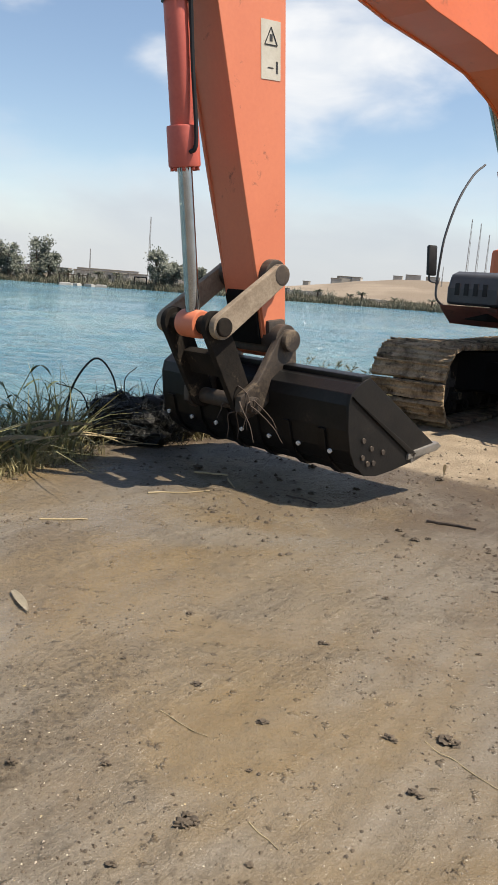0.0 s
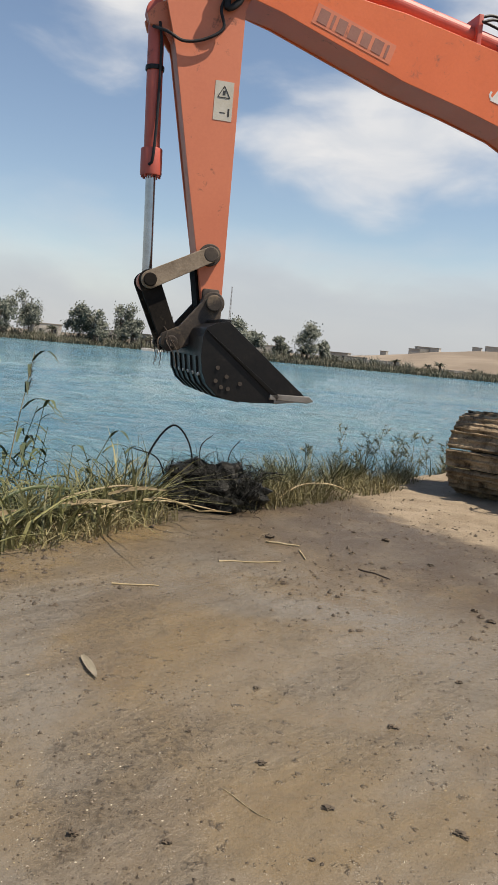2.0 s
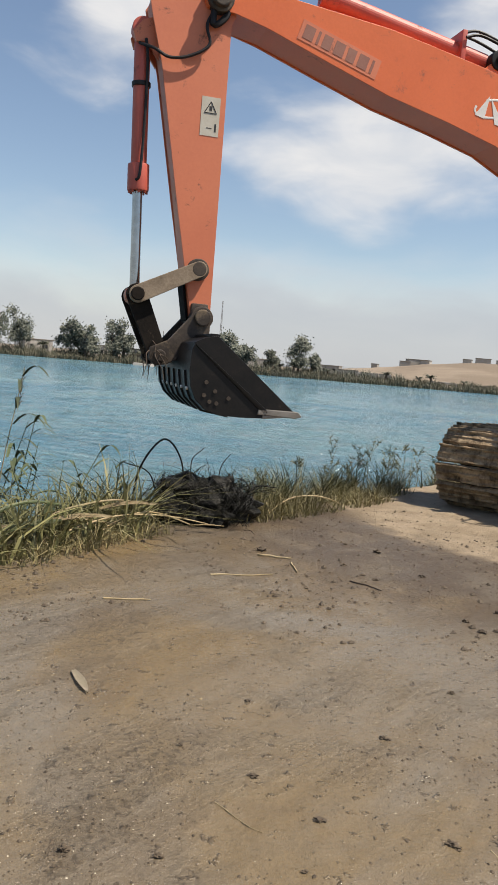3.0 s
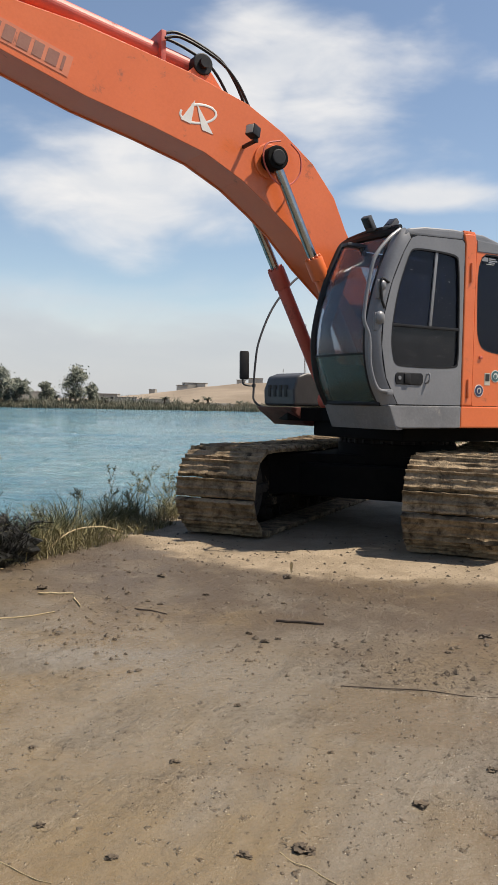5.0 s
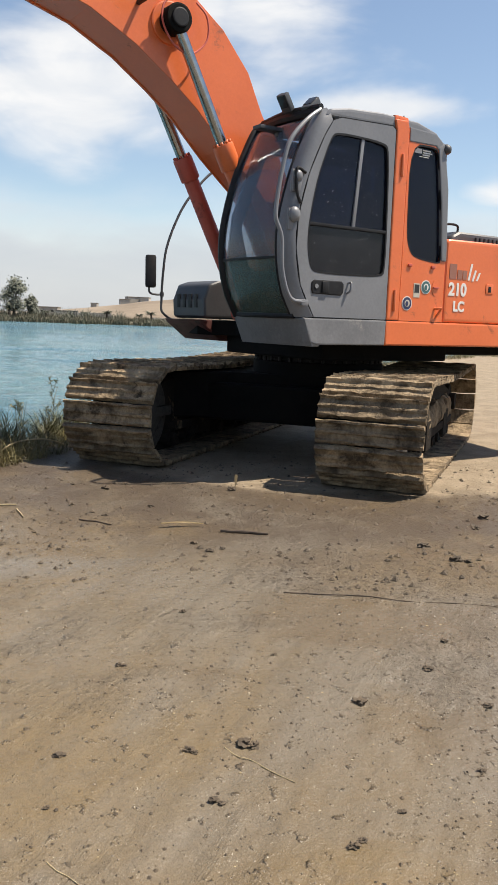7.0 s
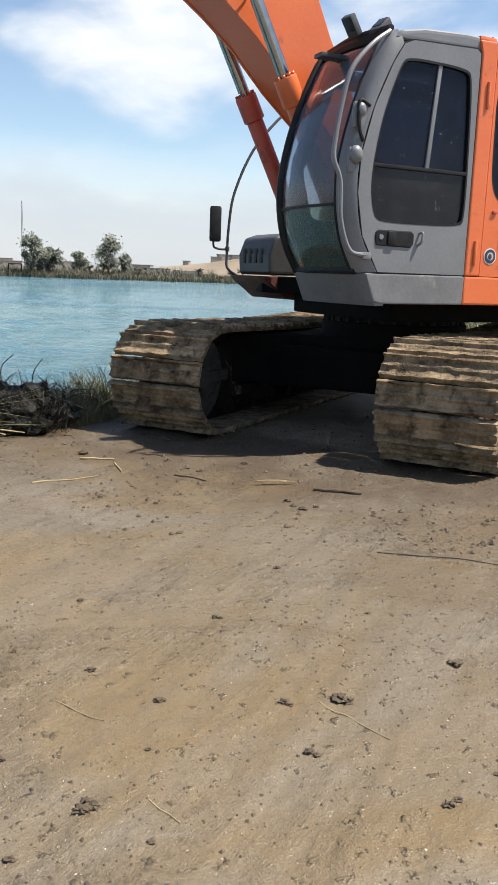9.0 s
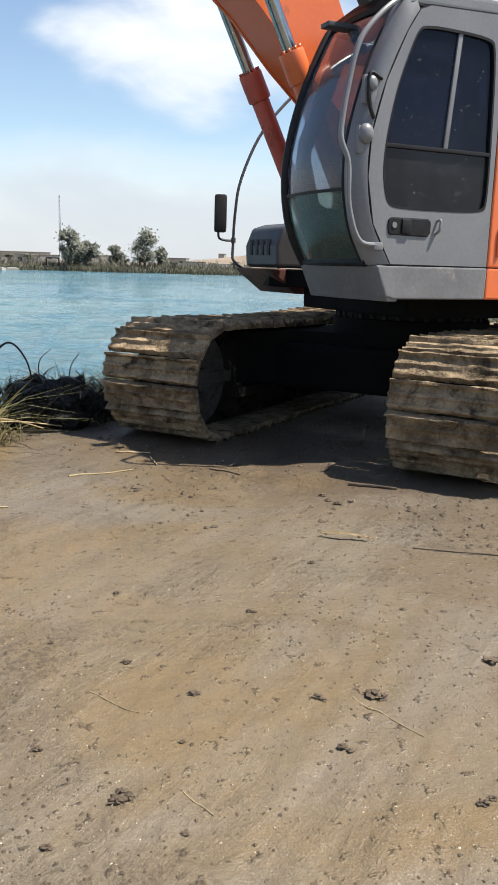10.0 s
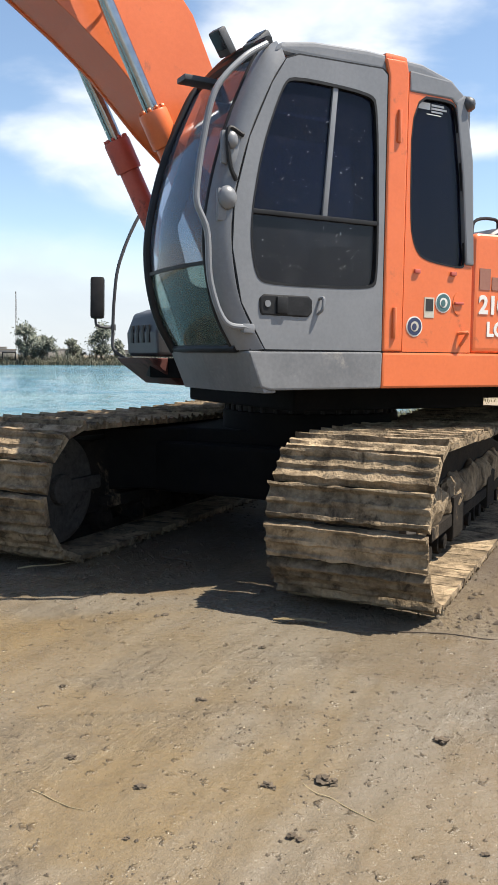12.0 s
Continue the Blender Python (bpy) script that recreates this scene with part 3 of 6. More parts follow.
# seconds, metres still to go along the line, turn off the line in degrees
TRAVEL = ((0, 4.28, 0), (2.8, 4.28, 0), (3.2, 4.21, 0), (3.7, 4.02, 0), (4.3, 3.75, 0.05), (4.5, 3.66, 0.1), (5, 3.406, 0.25), (5.5, 3.135, 0.45), (6, 2.85, 0.6), (6.5, 2.60, 0.6), (7.0, 2.41, 0.25), (7.5, 2.25, -0.4), (8.0, 2.09, -1.05), (8.5, 1.92, -1.3), (9, 1.71, -1.2), (9.5, 1.41, -0.75), (10, 1.14, -0.42), (10.5, 0.86, -0.42), (11, 0.565, -0.25), (11.5, 0.30, 0.0), (12, 0.005, 0.4))
FOOT, ARM_PIN, BUCKET_PIN = Vector((0.15, 0, 1.85)), Vector((5.45, 0, 4.52)), Vector((5.405, 0, 1.728))
LINK_PIN, ROD_PIN, LUG_PIN = Vector((5.465, 0, 2.16)), Vector((5.998, 0, 1.882)), Vector((5.769, 0, 1.353))
CYL_PIN = Vector((6.088, 0, 4.22))
BOOM_EYE, BOOM_BASE = Vector((1.93, 0, 3.692)), Vector((0.715, 0, 1.395))
GAUGE, SHOE_WIDTH = 1.143, 0.847

excavator = empty("excavator", "orange and grey crawler excavator with muddy tracks driving along the bank", "excavator")


def away(bm, pivot):
    bm.transform(Matrix.Translation(-Vector(pivot)))
    return bm


# undercarriage
def track_point(u):
    """The place and slope (x, z, turn) on the chain's way, u metres round it."""
    reach, r, mid = 1.70, 0.395, 0.445
    lap = 4 * reach + 2 * math.pi * r
    u %= lap
    if u < 2 * reach:
        x = -reach + u
        sag = 0.030 * math.sin(math.pi * u / (2 * reach)) ** 2
        return x, mid + r - sag, 0.0
    u -= 2 * reach
    if u < math.pi * r:
        a = u / r
        return reach + r * math.sin(a), mid + r * math.cos(a), a
    u -= math.pi * r
    if u < 2 * reach:
        return reach - u, mid - r, math.pi
    u -= 2 * reach
    a = math.pi + u / r
    return -reach + r * math.sin(a), mid + r * math.cos(a), a


LAP = 4 * 1.70 + 2 * math.pi * 0.395
SHOES = 48
PITCH = LAP / SHOES


def shoe_pose(u):
    x, z, a = track_point(u)
    return pose(x, 0, z, 0, math.degrees(a), 0)


def shoe_mesh(seed):
    """A plate with three grousers and caked mud; its outer face up."""
    rnd = random.Random(seed)
    w, p = SHOE_WIDTH / 2, PITCH / 2
    bm = bmesh.new()
    section = ((-p * 0.985, 0.0), (-p * 0.985, 0.030), (-p * 0.93, 0.058), (-p * 0.80, 0.058), (-p * 0.68, 0.030), (-p * 0.24, 0.030), (-p * 0.14, 0.046), (p * 0.04, 0.046), (p * 0.16, 0.030), (p * 0.56, 0.030), (p * 0.66, 0.044), (p * 0.84, 0.042), (p * 0.92, 0.008), (p * 0.94, 0.0))
    rows = []
    cuts = 14
    for i in range(cuts + 1):
        y = -w + 2 * w * i / cuts
        rows.append([bm.verts.new((x + rnd.uniform(-0.005, 0.005), y + (rnd.uniform(-0.006, 0.006) if i in (0, cuts) else 0), z + (rnd.uniform(-0.004, 0.007) if 0 < k < 12 else 0))) for k, (x, z) in enumerate(section)])
    for a, b in zip(rows, rows[1:]):
        for k in range(len(section)):
            j = (k + 1) % len(section)
            bm.faces.new((a[k], a[j], b[j], b[k]))
    bm.faces.new(rows[0]), bm.faces.new(rows[-1])
    return finish(bm, "track_shoe", SHOE, 40)


shoe_parts = []


def build_track(side):
    y = side * GAUGE
    bm = prism([(-1.62, 0.30), (-1.45, 0.22), (1.40, 0.22), (1.60, 0.33), (1.58, 0.62), (1.30, 0.73), (0.7, 0.74), (-0.7, 0.74), (-1.5, 0.60)], -0.17, 0.17, 0.02)
    box(-1.3, 1.25, -0.24, 0.24, 0.25, 0.33, 0.01, bm)
    for x in (-0.7, 0.55):
        box(x - 0.16, x + 0.16, -0.25, 0.25, 0.16, 0.44, 0.015, bm)
    frame_part = part("track_frame", bm, MUDDY, excavator, "track frame caked with dried mud")
    frame_part.location = (0, y, 0)
    for x, name in ((1.70, "idler"), (-1.70, "sprocket")):
        w = rod((x, -0.11, 0.445), (x, 0.11, 0.445), 0.33, seg=36, bevel=0.02)
        if name == "idler":
            rod((x, -0.19, 0.445), (x, 0.19, 0.445), 0.365, seg=40, bm=w, bevel=0.03)
        rod((x, -0.16, 0.445), (x, 0.16, 0.445), 0.2, seg=28, bm=w, bevel=0.01)
        rod((x, -0.23, 0.445), (x, 0.23, 0.445), 0.1, seg=20, bm=w, bevel=0.01)
        if name == "sprocket":
            for k in range(21):
                a = 2 * math.pi * k / 21
                c = (x + 0.345 * math.cos(a), 0, 0.445 + 0.345 * math.sin(a))
                rod((c[0], -0.05, c[2]), (c[0], 0.05, c[2]), 0.03, seg=8, bm=w)
        else:
            box(x - 0.42, x + 0.02, -0.22, 0.22, 0.40, 0.50, 0.02, w)
        part(name, w, DUSTY if name == "idler" else MUDDY, frame_part, "idler wheel with dried grey mud" if name == "idler" else "")
    for k in range(7):
        x = -1.20 + k * 0.40
        w = rod((x, -0.19, 0.17), (x, 0.19, 0.17), 0.085, seg=20, bevel=0.01)
        rod((x, -0.22, 0.17), (x, 0.22, 0.17), 0.05, seg=14, bm=w)
        part("track_roller", w, MUDDY, frame_part)
    for x in (-0.65, 0.65):
        part("carrier_roller", rod((x, -0.15, 0.76), (x, 0.15, 0.76), 0.065, seg=18, bevel=0.01), MUDDY, frame_part)
    chain = bmesh.new()
    for k in range(SHOES * 2):
        for yy in (-0.085, 0.085):
            m = shoe_pose(k * PITCH / 2)
            box(-0.055, 0.055, yy - 0.02, yy + 0.02, -0.075, -0.004, 0, chain, m)
    part("track_chain", chain, MUDDY, frame_part)
    meshes = [shoe_mesh(s) for s in range(6)]
    for k in range(SHOES):
        ob = part("track_shoe", meshes[(k * 5 + (k // 6)) % 6], SHOE, frame_part)
        shoe_parts.append((ob, k * PITCH))
    # mud that lies on the frame
    for k in range(5):
        x = -1.1 + k * 0.55 + random.uniform(-0.1, 0.1)
        lump = ball((x, side * 0.18, 0.42), (0.34, 0.07, 0.15), 0.3, sub=3, seed=k + side)
        part("mud_cake", lump, SHOE, frame_part, "dried mud cake on the track frame")


def build_undercarriage():
    bm = slab([(0.75, 0.55), (1.15, 1.0), (0.95, 1.02), (0.45, 0.72), (-0.45, 0.72), (-0.95, 1.02), (-1.15, 1.0), (-0.75, 0.55), (-0.75, -0.55), (-1.15, -1.0), (-0.95, -1.02), (-0.45, -0.72), (0.45, -0.72), (0.95, -1.02), (1.15, -1.0), (0.75, -0.55)], 0.36, 0.80, 0.02)
    box(-0.85, 0.9, -0.9, 0.9, 0.34, 0.70, 0.03, bm)
    rod((AXLE[0], AXLE[1], 0.70), (AXLE[0], AXLE[1], 0.93), 0.66, seg=48, bm=bm, bevel=0.02)
    # the darkness between the tracks is painted in through this near-black colour
    part("car_body", bm, SHADE, excavator, "muddy frame between the tracks, coloured near black for shade")
    ring = rod((AXLE[0], AXLE[1], 0.90), (AXLE[0], AXLE[1], 1.04), 0.60, seg=60, bevel=0.01)
    for k in range(36):
        a = 2 * math.pi * k / 36
        rod((AXLE[0] + 0.63 * math.cos(a), AXLE[1] + 0.63 * math.sin(a), 0.93), (AXLE[0] + 0.63 * math.cos(a), AXLE[1] + 0.63 * math.sin(a), 0.97), 0.018, seg=6, bm=ring)
    part("slewing_ring", ring, BLACK, excavator)
    build_track(1)
    build_track(-1)


build_undercarriage()

# upper structure: its own space turns about the slewing axle
swinging = []          # parts that only turn with the upper structure


def upper(name, bm, mat, label="", smooth=30):
    ob = part(name, bm, mat, excavator, label, smooth)
    swinging.append(ob)
    return ob


def build_deck():
    bm = slab([(1.16, 1.36), (-2.45, 1.36), (-2.52, 0.9), (-2.55, 0), (-2.52, -0.9), (-2.4, -1.34), (0.82, -1.34), (1.0, -0.75), (0.75, -0.42), (0.75, 0.42), (1.2, 0.46)], 1.148, 1.30, 0.015)
    box(-0.85, 0.72, -0.62, 0.95, 0.98, 1.16, 0.02, bm)
    box(-2.2, -0.85, -0.9, 0.9, 1.04, 1.16, 0.01, bm)
    # deck takes the same colour, with the shade below the house painted in
    deck = upper("deck", bm, SHADE, "steel deck of the upper structure, coloured near black for shade")
    grey = prism([(1.285, 1.345), (1.215, 1.15), (1.15, 1.135), (0.41, 1.14), (0.405, 1.35)], 1.30, 1.405, 0.012)
    part("cab_skirt", grey, SCUFFED, deck, "scuffed grey skirt under the cab door")
    front = slab([(1.285, 1.40), (1.30, 1.2), (1.335, 0.9), (1.325, 0.44), (1.24, 0.44), (1.2, 1.39)], 1.20, 1.348, 0.01)
    for v in front.verts:
        if v.co.z < 1.25:
            v.co.x -= 0.09
            v.co.z -= 0.08
    part("front_skirt", front, SCUFFED, deck, "grey front skirt under the windscreen")
    side = prism([(0.403, 1.35), (0.408, 1.14), (-2.3, 1.14), (-2.3, 1.35)], 1.30, 1.405, 0.014)
    part("side_skirt", side, ORANGE, deck, "orange side skirt")
    plate = prism([(1.06, 1.30), (1.02, 1.255), (0.80, 1.09), (0.1, 1.06), (0.1, 1.30)], -1.36, -0.62, 0.015)
    part("step_plate", plate, DARK_RED, deck, "dull dark red step plate with dirty underside")
    tool = prism([(0.97, 1.34), (0.98, 1.50), (0.92, 1.66), (0.80, 1.70), (0.10, 1.70), (0.10, 1.31), (0.95, 1.31)], -1.33, -0.66, 0.05, segments=3)
    tool_box = part("tool_box", tool, DARK_GREY, deck, "dark grey tool box with slots")
    # slots in the front of the tool box
    bm = bmesh.new()
    for k in range(4):
        box(0.972, 0.984, -1.22 + k * 0.12, -1.16 + k * 0.12, 1.42, 1.56, 0.004, bm)
    part("slot", bm, BLACK, deck)
    tank = box(-0.95, 0.08, -1.34, -0.60, 1.30, 2.02, 0.06)
    part("fuel_tank", tank, ORANGE, deck)
    weight = slab([(-1.95, 1.39), (-2.25, 1.38), (-2.5, 1.1), (-2.62, 0.5), (-2.65, 0), (-2.62, -0.5), (-2.5, -1.1), (-2.25, -1.38), (-1.95, -1.39)], 1.05, 2.06, 0.08)
    part("counterweight", weight, ORANGE, deck, "rounded orange counterweight")


def build_house():
    """Left side panels behind the cab, and the engine hood."""
    body = prism([(-0.285, 1.352), (-0.285, 2.075), (-0.33, 2.09), (-1.125, 2.10), (-1.125, 1.352)], 0.55, 1.395, 0.035, segments=3)
    panel = upper("side_panel", body, ORANGE, "orange side panel with white model lettering")
    seat = prism([(-1.135, 1.352), (-1.135, 2.10), (-1.95, 2.10), (-1.95, 1.352)], 0.55, 1.395, 0.035, segments=3)
    second = upper("vent_panel", seat, ORANGE, "orange side panel with rows of air holes")
    slot = box(-0.013, 0.013, -0.004, 0.004, -0.010, 0.010, 0.0)
    slot_mesh = finish(slot, "air_hole", BLACK, 0)
    for i in range(15):
        for j in range(15):
            ob = part("air_hole", slot_mesh, BLACK, second)
            ob.location = (-1.24 - i * 0.043, 1.395, 1.43 + j * 0.037)
    for i in range(14):
        ob = part("air_hole", slot_mesh, BLACK, second)
        ob.location, ob.scale = (-1.22 - i * 0.045, 1.394, 2.035), (0.6, 1, 1.7)
    for text, size, x, z in (("210", 0.155, -0.335, 1.60), ("LC", 0.125, -0.405, 1.46)):
        bm = lettering(text, size)
        bm.transform(Matrix.Translation((x, 1.3965, z)))
        part("lettering", bm, WHITE, panel, "white model number", 0)
    bm = bmesh.new()
    for k, (w, h) in enumerate(((0.09, 0.13), (0.06, 0.08), (0.05, 0.08))):
        x = -0.335 - (0, 0.105, 0.175)[k]
        box(x - w, x, 1.393, 1.3985, 1.745, 1.745 + h, 0, bm)
    part("faded_mark", bm, FADED_MARK, panel, "faded dark lettering bars", 0)
    bm = bmesh.new()
    for k, (h, y) in enumerate(((0.15, 1.74), (0.10, 1.735), (0.075, 1.74))):
        prism([(-0.575 - k * 0.055, y), (-0.60 - k * 0.055, y), (-0.635 - k * 0.055, y + h), (-0.61 - k * 0.055, y + h)], 1.393, 1.3986, 0, bm)
    part("white_mark", bm, WHITE, panel, "white lettering bars", 0)
    catch = box(-0.93, -0.83, 1.392, 1.401, 1.63, 1.72, 0.008)
    part("lock", catch, ORANGE, panel)
    part("lock_slot", box(-0.90, -0.86, 1.398, 1.403, 1.645, 1.70, 0.004), BLACK, panel)
    hood = prism([(-0.98, 2.09), (-1.0, 2.21), (-1.12, 2.265), (-2.15, 2.265), (-2.28, 2.2), (-2.3, 2.07)], -0.95, 0.78, 0.05, segments=3)
    top = upper("engine_hood", hood, DARK_GREY, "dark grey engine hood with side louvres")
    for k in range(11):
        part("louvre", box(-1.36 - k * 0.065, -1.335 - k * 0.065, 0.775, 0.790, 2.13, 2.22, 0.004, None, None), BLACK, top)
    part("grab_rail", tube([(-0.92, 0.7, 2.09), (-0.93, 0.7, 2.30), (-1.14, 0.7, 2.33), (-1.16, 0.7, 2.25)], 0.012), BLACK, top)
    roofing = box(-1.95, -0.30, -1.0, 1.33, 2.05, 2.085, 0.02)
    part("top_cover", roofing, ORANGE, top)
    rear_wall = box(-1.95, -0.30, -1.34, 0.56, 1.30, 2.06, 0.02)
    part("inner_cover", rear_wall, ORANGE, top)


# front edge of the cab, seen from the side: (x, z) for the screen and for the door
SCREEN = [(1.315, 1.35), (1.43, 1.565), (1.487, 1.84), (1.475, 2.115), (1.375, 2.5), (1.21, 2.88), (1.12, 2.975)]
DOOR_EDGE = [(1.185, 1.358), (1.33, 1.60), (1.385, 1.88), (1.375, 2.13), (1.29, 2.45), (1.16, 2.74), (1.075, 2.875)]


def build_cab():
    floor_bm = box(-0.27, 1.27, 0.44, 1.38, 1.345, 1.385, 0.005)
    cab = upper("cab", floor_bm, DARK_GREY, "grey operator's cab with an orange pillar and tinted windows")
    y0, y1 = 1.345, 1.398
    # door with its window opening
    outer = DOOR_EDGE + [(1.0, 2.905), (0.45, 2.925), (0.415, 2.90), (0.41, 1.358)]
    hole = [(1.245, 1.735), (1.282, 1.9), (1.275, 2.1), (1.215, 2.42), (1.10, 2.735), (1.04, 2.795), (0.54, 2.785), (0.475, 2.73), (0.445, 1.76), (0.50, 1.705), (1.17, 1.70)]
    def rounded(loop, times=2):
        for _ in range(times):
            loop = [(a[0] + (c[0] - a[0]) * t, a[1] + (c[1] - a[1]) * t) for a, c in zip(loop, loop[1:] + loop[:1]) for t in (0.22, 0.78)]
        return loop
    hole = rounded(hole)
    door = part("cab_door", ring_plate(outer, hole, y0, y1, 96), GREY, cab, "grey cab door with tinted sliding window")
    def grow(loop, k):
        cx, cz = sum(p[0] for p in loop) / len(loop), sum(p[1] for p in loop) / len(loop)
        return [(cx + (x - cx) * (1 + k), cz + (z - cz) * (1 + k)) for x, z in loop]
    part("window_seal", ring_plate(grow(hole, 0.006), grow(hole, -0.022), 1.380, 1.400, 96), BLACK, door)
    part("door_gap", ring_plate(grow(outer, 0.016), grow(outer, -0.012), 1.36, 1.3935, 96), BLACK, cab)
    rnd = random.Random(9)
    bm = bmesh.new()
    for k in range(120):
        x, z = rnd.uniform(0.55, 1.22), rnd.uniform(1.76, 2.7)
        if x > 1.24 - max(0, z - 2.1) * 0.3 or abs(z - 2.08) < 0.04:
            continue
        d = Vector((rnd.uniform(-1, 1), 0, rnd.uniform(-1, 1))).normalized() * rnd.uniform(0.0015, 0.012) * rnd.uniform(0.4, 1.3)
        q = Vector((-d.z, 0, d.x)).normalized() * rnd.uniform(0.0004, 0.0013)
        c = Vector((x, 1.3815, z))
        bm.faces.new([bm.verts.new(w) for w in (c - d - q * 0.3, c + q, c + d, c - q)])
    tagged(part("scratch_marks", bm, WHITE, door, "pale scratches and spots on the pane", 0), kind="stuff")
    def under(loop, lo, hi):
        """The part of an outline between two heights."""
        out = []
        for (xa, za), (xb, zb) in zip(loop, loop[1:] + loop[:1]):
            if lo <= za <= hi:
                out.append((xa, za))
            for cut in (lo, hi):
                if (za - cut) * (zb - cut) < 0:
                    t = (cut - za) / (zb - za)
                    out.append((xa + (xb - xa) * t, cut))
        cx, cz = sum(p[0] for p in out) / len(out), sum(p[1] for p in out) / len(out)
        return sorted(out, key=lambda p: math.atan2(p[1] - cz, p[0] - cx))
    part("lower_pane", prism(under(hole, 1.6, 2.08), 1.372, 1.380, 0), LOWER_PANE, door, "dusty tinted lower door pane")
    high = under(hole, 2.08, 3.0)
    part("upper_pane", prism(high, 1.374, 1.380, 0), PANE, door, "scratched tinted sliding pane")
    part("pane_bar", prism([(0.800, 2.09), (0.832, 2.09), (0.775, 2.785), (0.742, 2.785)], 1.378, 1.394, 0.003), GREY, door)
    part("pane_rail", box(0.45, 1.272, 1.376, 1.400, 2.065, 2.09, 0.004), BLACK, door)
    # handle
    base = prism([(1.225, 1.58), (1.215, 1.54), (0.92, 1.535), (0.895, 1.56), (0.895, 1.63), (0.92, 1.65), (1.2, 1.65), (1.225, 1.63)], 1.39, 1.407, 0.012)
    handle = part("door_handle", base, BLACK, door, "black recessed door handle")
    part("handle_grip", box(1.055, 1.125, 1.400, 1.418, 1.548, 1.64, 0.008), BLACK, handle)
    part("key_lock", rod((1.18, 1.40, 1.60), (1.18, 1.413, 1.60), 0.018), GREY, handle)
    part("door_loop", tube([(0.845, 1.40, 1.64), (0.835, 1.425, 1.64), (0.845, 1.43, 1.58), (0.855, 1.40, 1.555)], 0.009), GREY, door)
    # corner pillar between door and screen
    bm = bmesh.new()
    dp, sp = smooth_path([(x, 0, z) for x, z in DOOR_EDGE], 4), smooth_path([(x, 0, z) for x, z in SCREEN], 4)
    rows = []
    for a, b in zip(dp, sp):
        rows.append([bm.verts.new(q) for q in ((a.x + 0.008, 1.397, a.z), (a.x * 0.45 + b.x * 0.55, 1.385, (a.z + b.z) / 2), (b.x - 0.012, 1.34, b.z), (b.x, 1.255, b.z), (b.x - 0.05, 1.26, b.z), (a.x - 0.03, 1.35, a.z))])
    for a, b in zip(rows, rows[1:]):
        for k in range(6):
            bm.faces.new((a[k], a[(k + 1) % 6], b[(k + 1) % 6], b[k]))
    bm.faces.new(rows[0]), bm.faces.new(rows[-1])
    part("corner_pillar", bm, GREY, cab, "grey corner pillar", 50)
    # bent screen in two panes
    def sheet(lo, hi, ya, yb, push, thick):
        bm = bmesh.new()
        pts = [p for p in smooth_path([(x, 0, z) for x, z in SCREEN], 14) if lo <= p.z <= hi]
        grid = []
        for p in pts:
            row = []
            for k in range(25):
                s = k / 24
                row.append(bm.verts.new((p.x + push + 0.035 * (1 - (2 * s - 1) ** 2), ya + (yb - ya) * s, p.z)))
            grid.append(row)
        for a, b in zip(grid, grid[1:]):
            for k in range(24):
                bm.faces.new((a[k], a[k + 1], b[k + 1], b[k]))
        bmesh.ops.recalc_face_normals(bm, faces=bm.faces[:])
        bmesh.ops.solidify(bm, geom=bm.faces[:], thickness=thick)
        return bm
    part("windscreen", sheet(1.80, 2.90, 0.47, 1.26, -0.012, 0.006), SCREEN_PANE, cab, "bent tinted windscreen with reflections").visible_shadow = False
    part("lower_windscreen", sheet(1.36, 1.825, 0.47, 1.26, -0.012, 0.006), GREEN_PANE, cab, "greenish lower windscreen pane").visible_shadow = False
    part("screen_bar", sheet(1.79, 1.83, 0.46, 1.26, 0.0, 0.012), BLACK, cab)
    part("screen_edge", tube([(x - 0.01, 0.455, z) for x, z in SCREEN], 0.034, 10), BLACK, cab, "black rubber screen edge")
    part("screen_seal", tube([(x - 0.004, 1.262, z) for x, z in SCREEN], 0.012, 8), BLACK, cab)
    part("screen_head", tube([(1.13, 0.455, 2.95), (1.165, 0.85, 2.955), (1.13, 1.26, 2.95)], 0.04, 8), BLACK, cab)
    part("screen_foot", tube([(1.31, 0.455, 1.36), (1.345, 0.85, 1.36), (1.31, 1.30, 1.36)], 0.022, 8), BLACK, cab)
    # orange pillar behind the door
    part("door_pillar", prism([(0.405, 1.355), (0.405, 2.90), (0.43, 2.99), (0.28, 2.995), (0.262, 2.93), (0.262, 1.355)], 1.30, 1.405, 0.016, segments=3), ORANGE, cab, "orange pillar behind the door")
    for z in (1.52, 2.63):
        part("hinge", rod((0.33, 1.41, z - 0.09), (0.33, 1.41, z + 0.09), 0.013, seg=10, bevel=0.003), ORANGE, cab)
    # rear quarter
    rear_outer = [(0.258, 1.355), (0.258, 2.94), (-0.05, 2.93), (-0.17, 2.86), (-0.235, 2.5), (-0.268, 1.95), (-0.275, 1.355)]
    rear_hole = [(0.237, 2.82), (-0.06, 2.83), (-0.10, 2.79), (-0.165, 2.4), (-0.212, 1.89), (-0.18, 1.86), (0.12, 1.895), (0.19, 1.97), (0.225, 2.1)]
    rear_hole = rounded(rear_hole)
    quarter = part("rear_quarter", ring_plate(rear_outer, rear_hole, 1.345, 1.397, 96), ORANGE, cab, "orange rear quarter of the cab with a tall tinted window")
    part("rear_pane", prism(rear_hole, 1.368, 1.376, 0), PANE, quarter, "tall tinted rear side window")
    part("rear_seal", ring_plate(grow(rear_hole, 0.006), grow(rear_hole, -0.02), 1.380, 1.399, 96), BLACK, quarter)
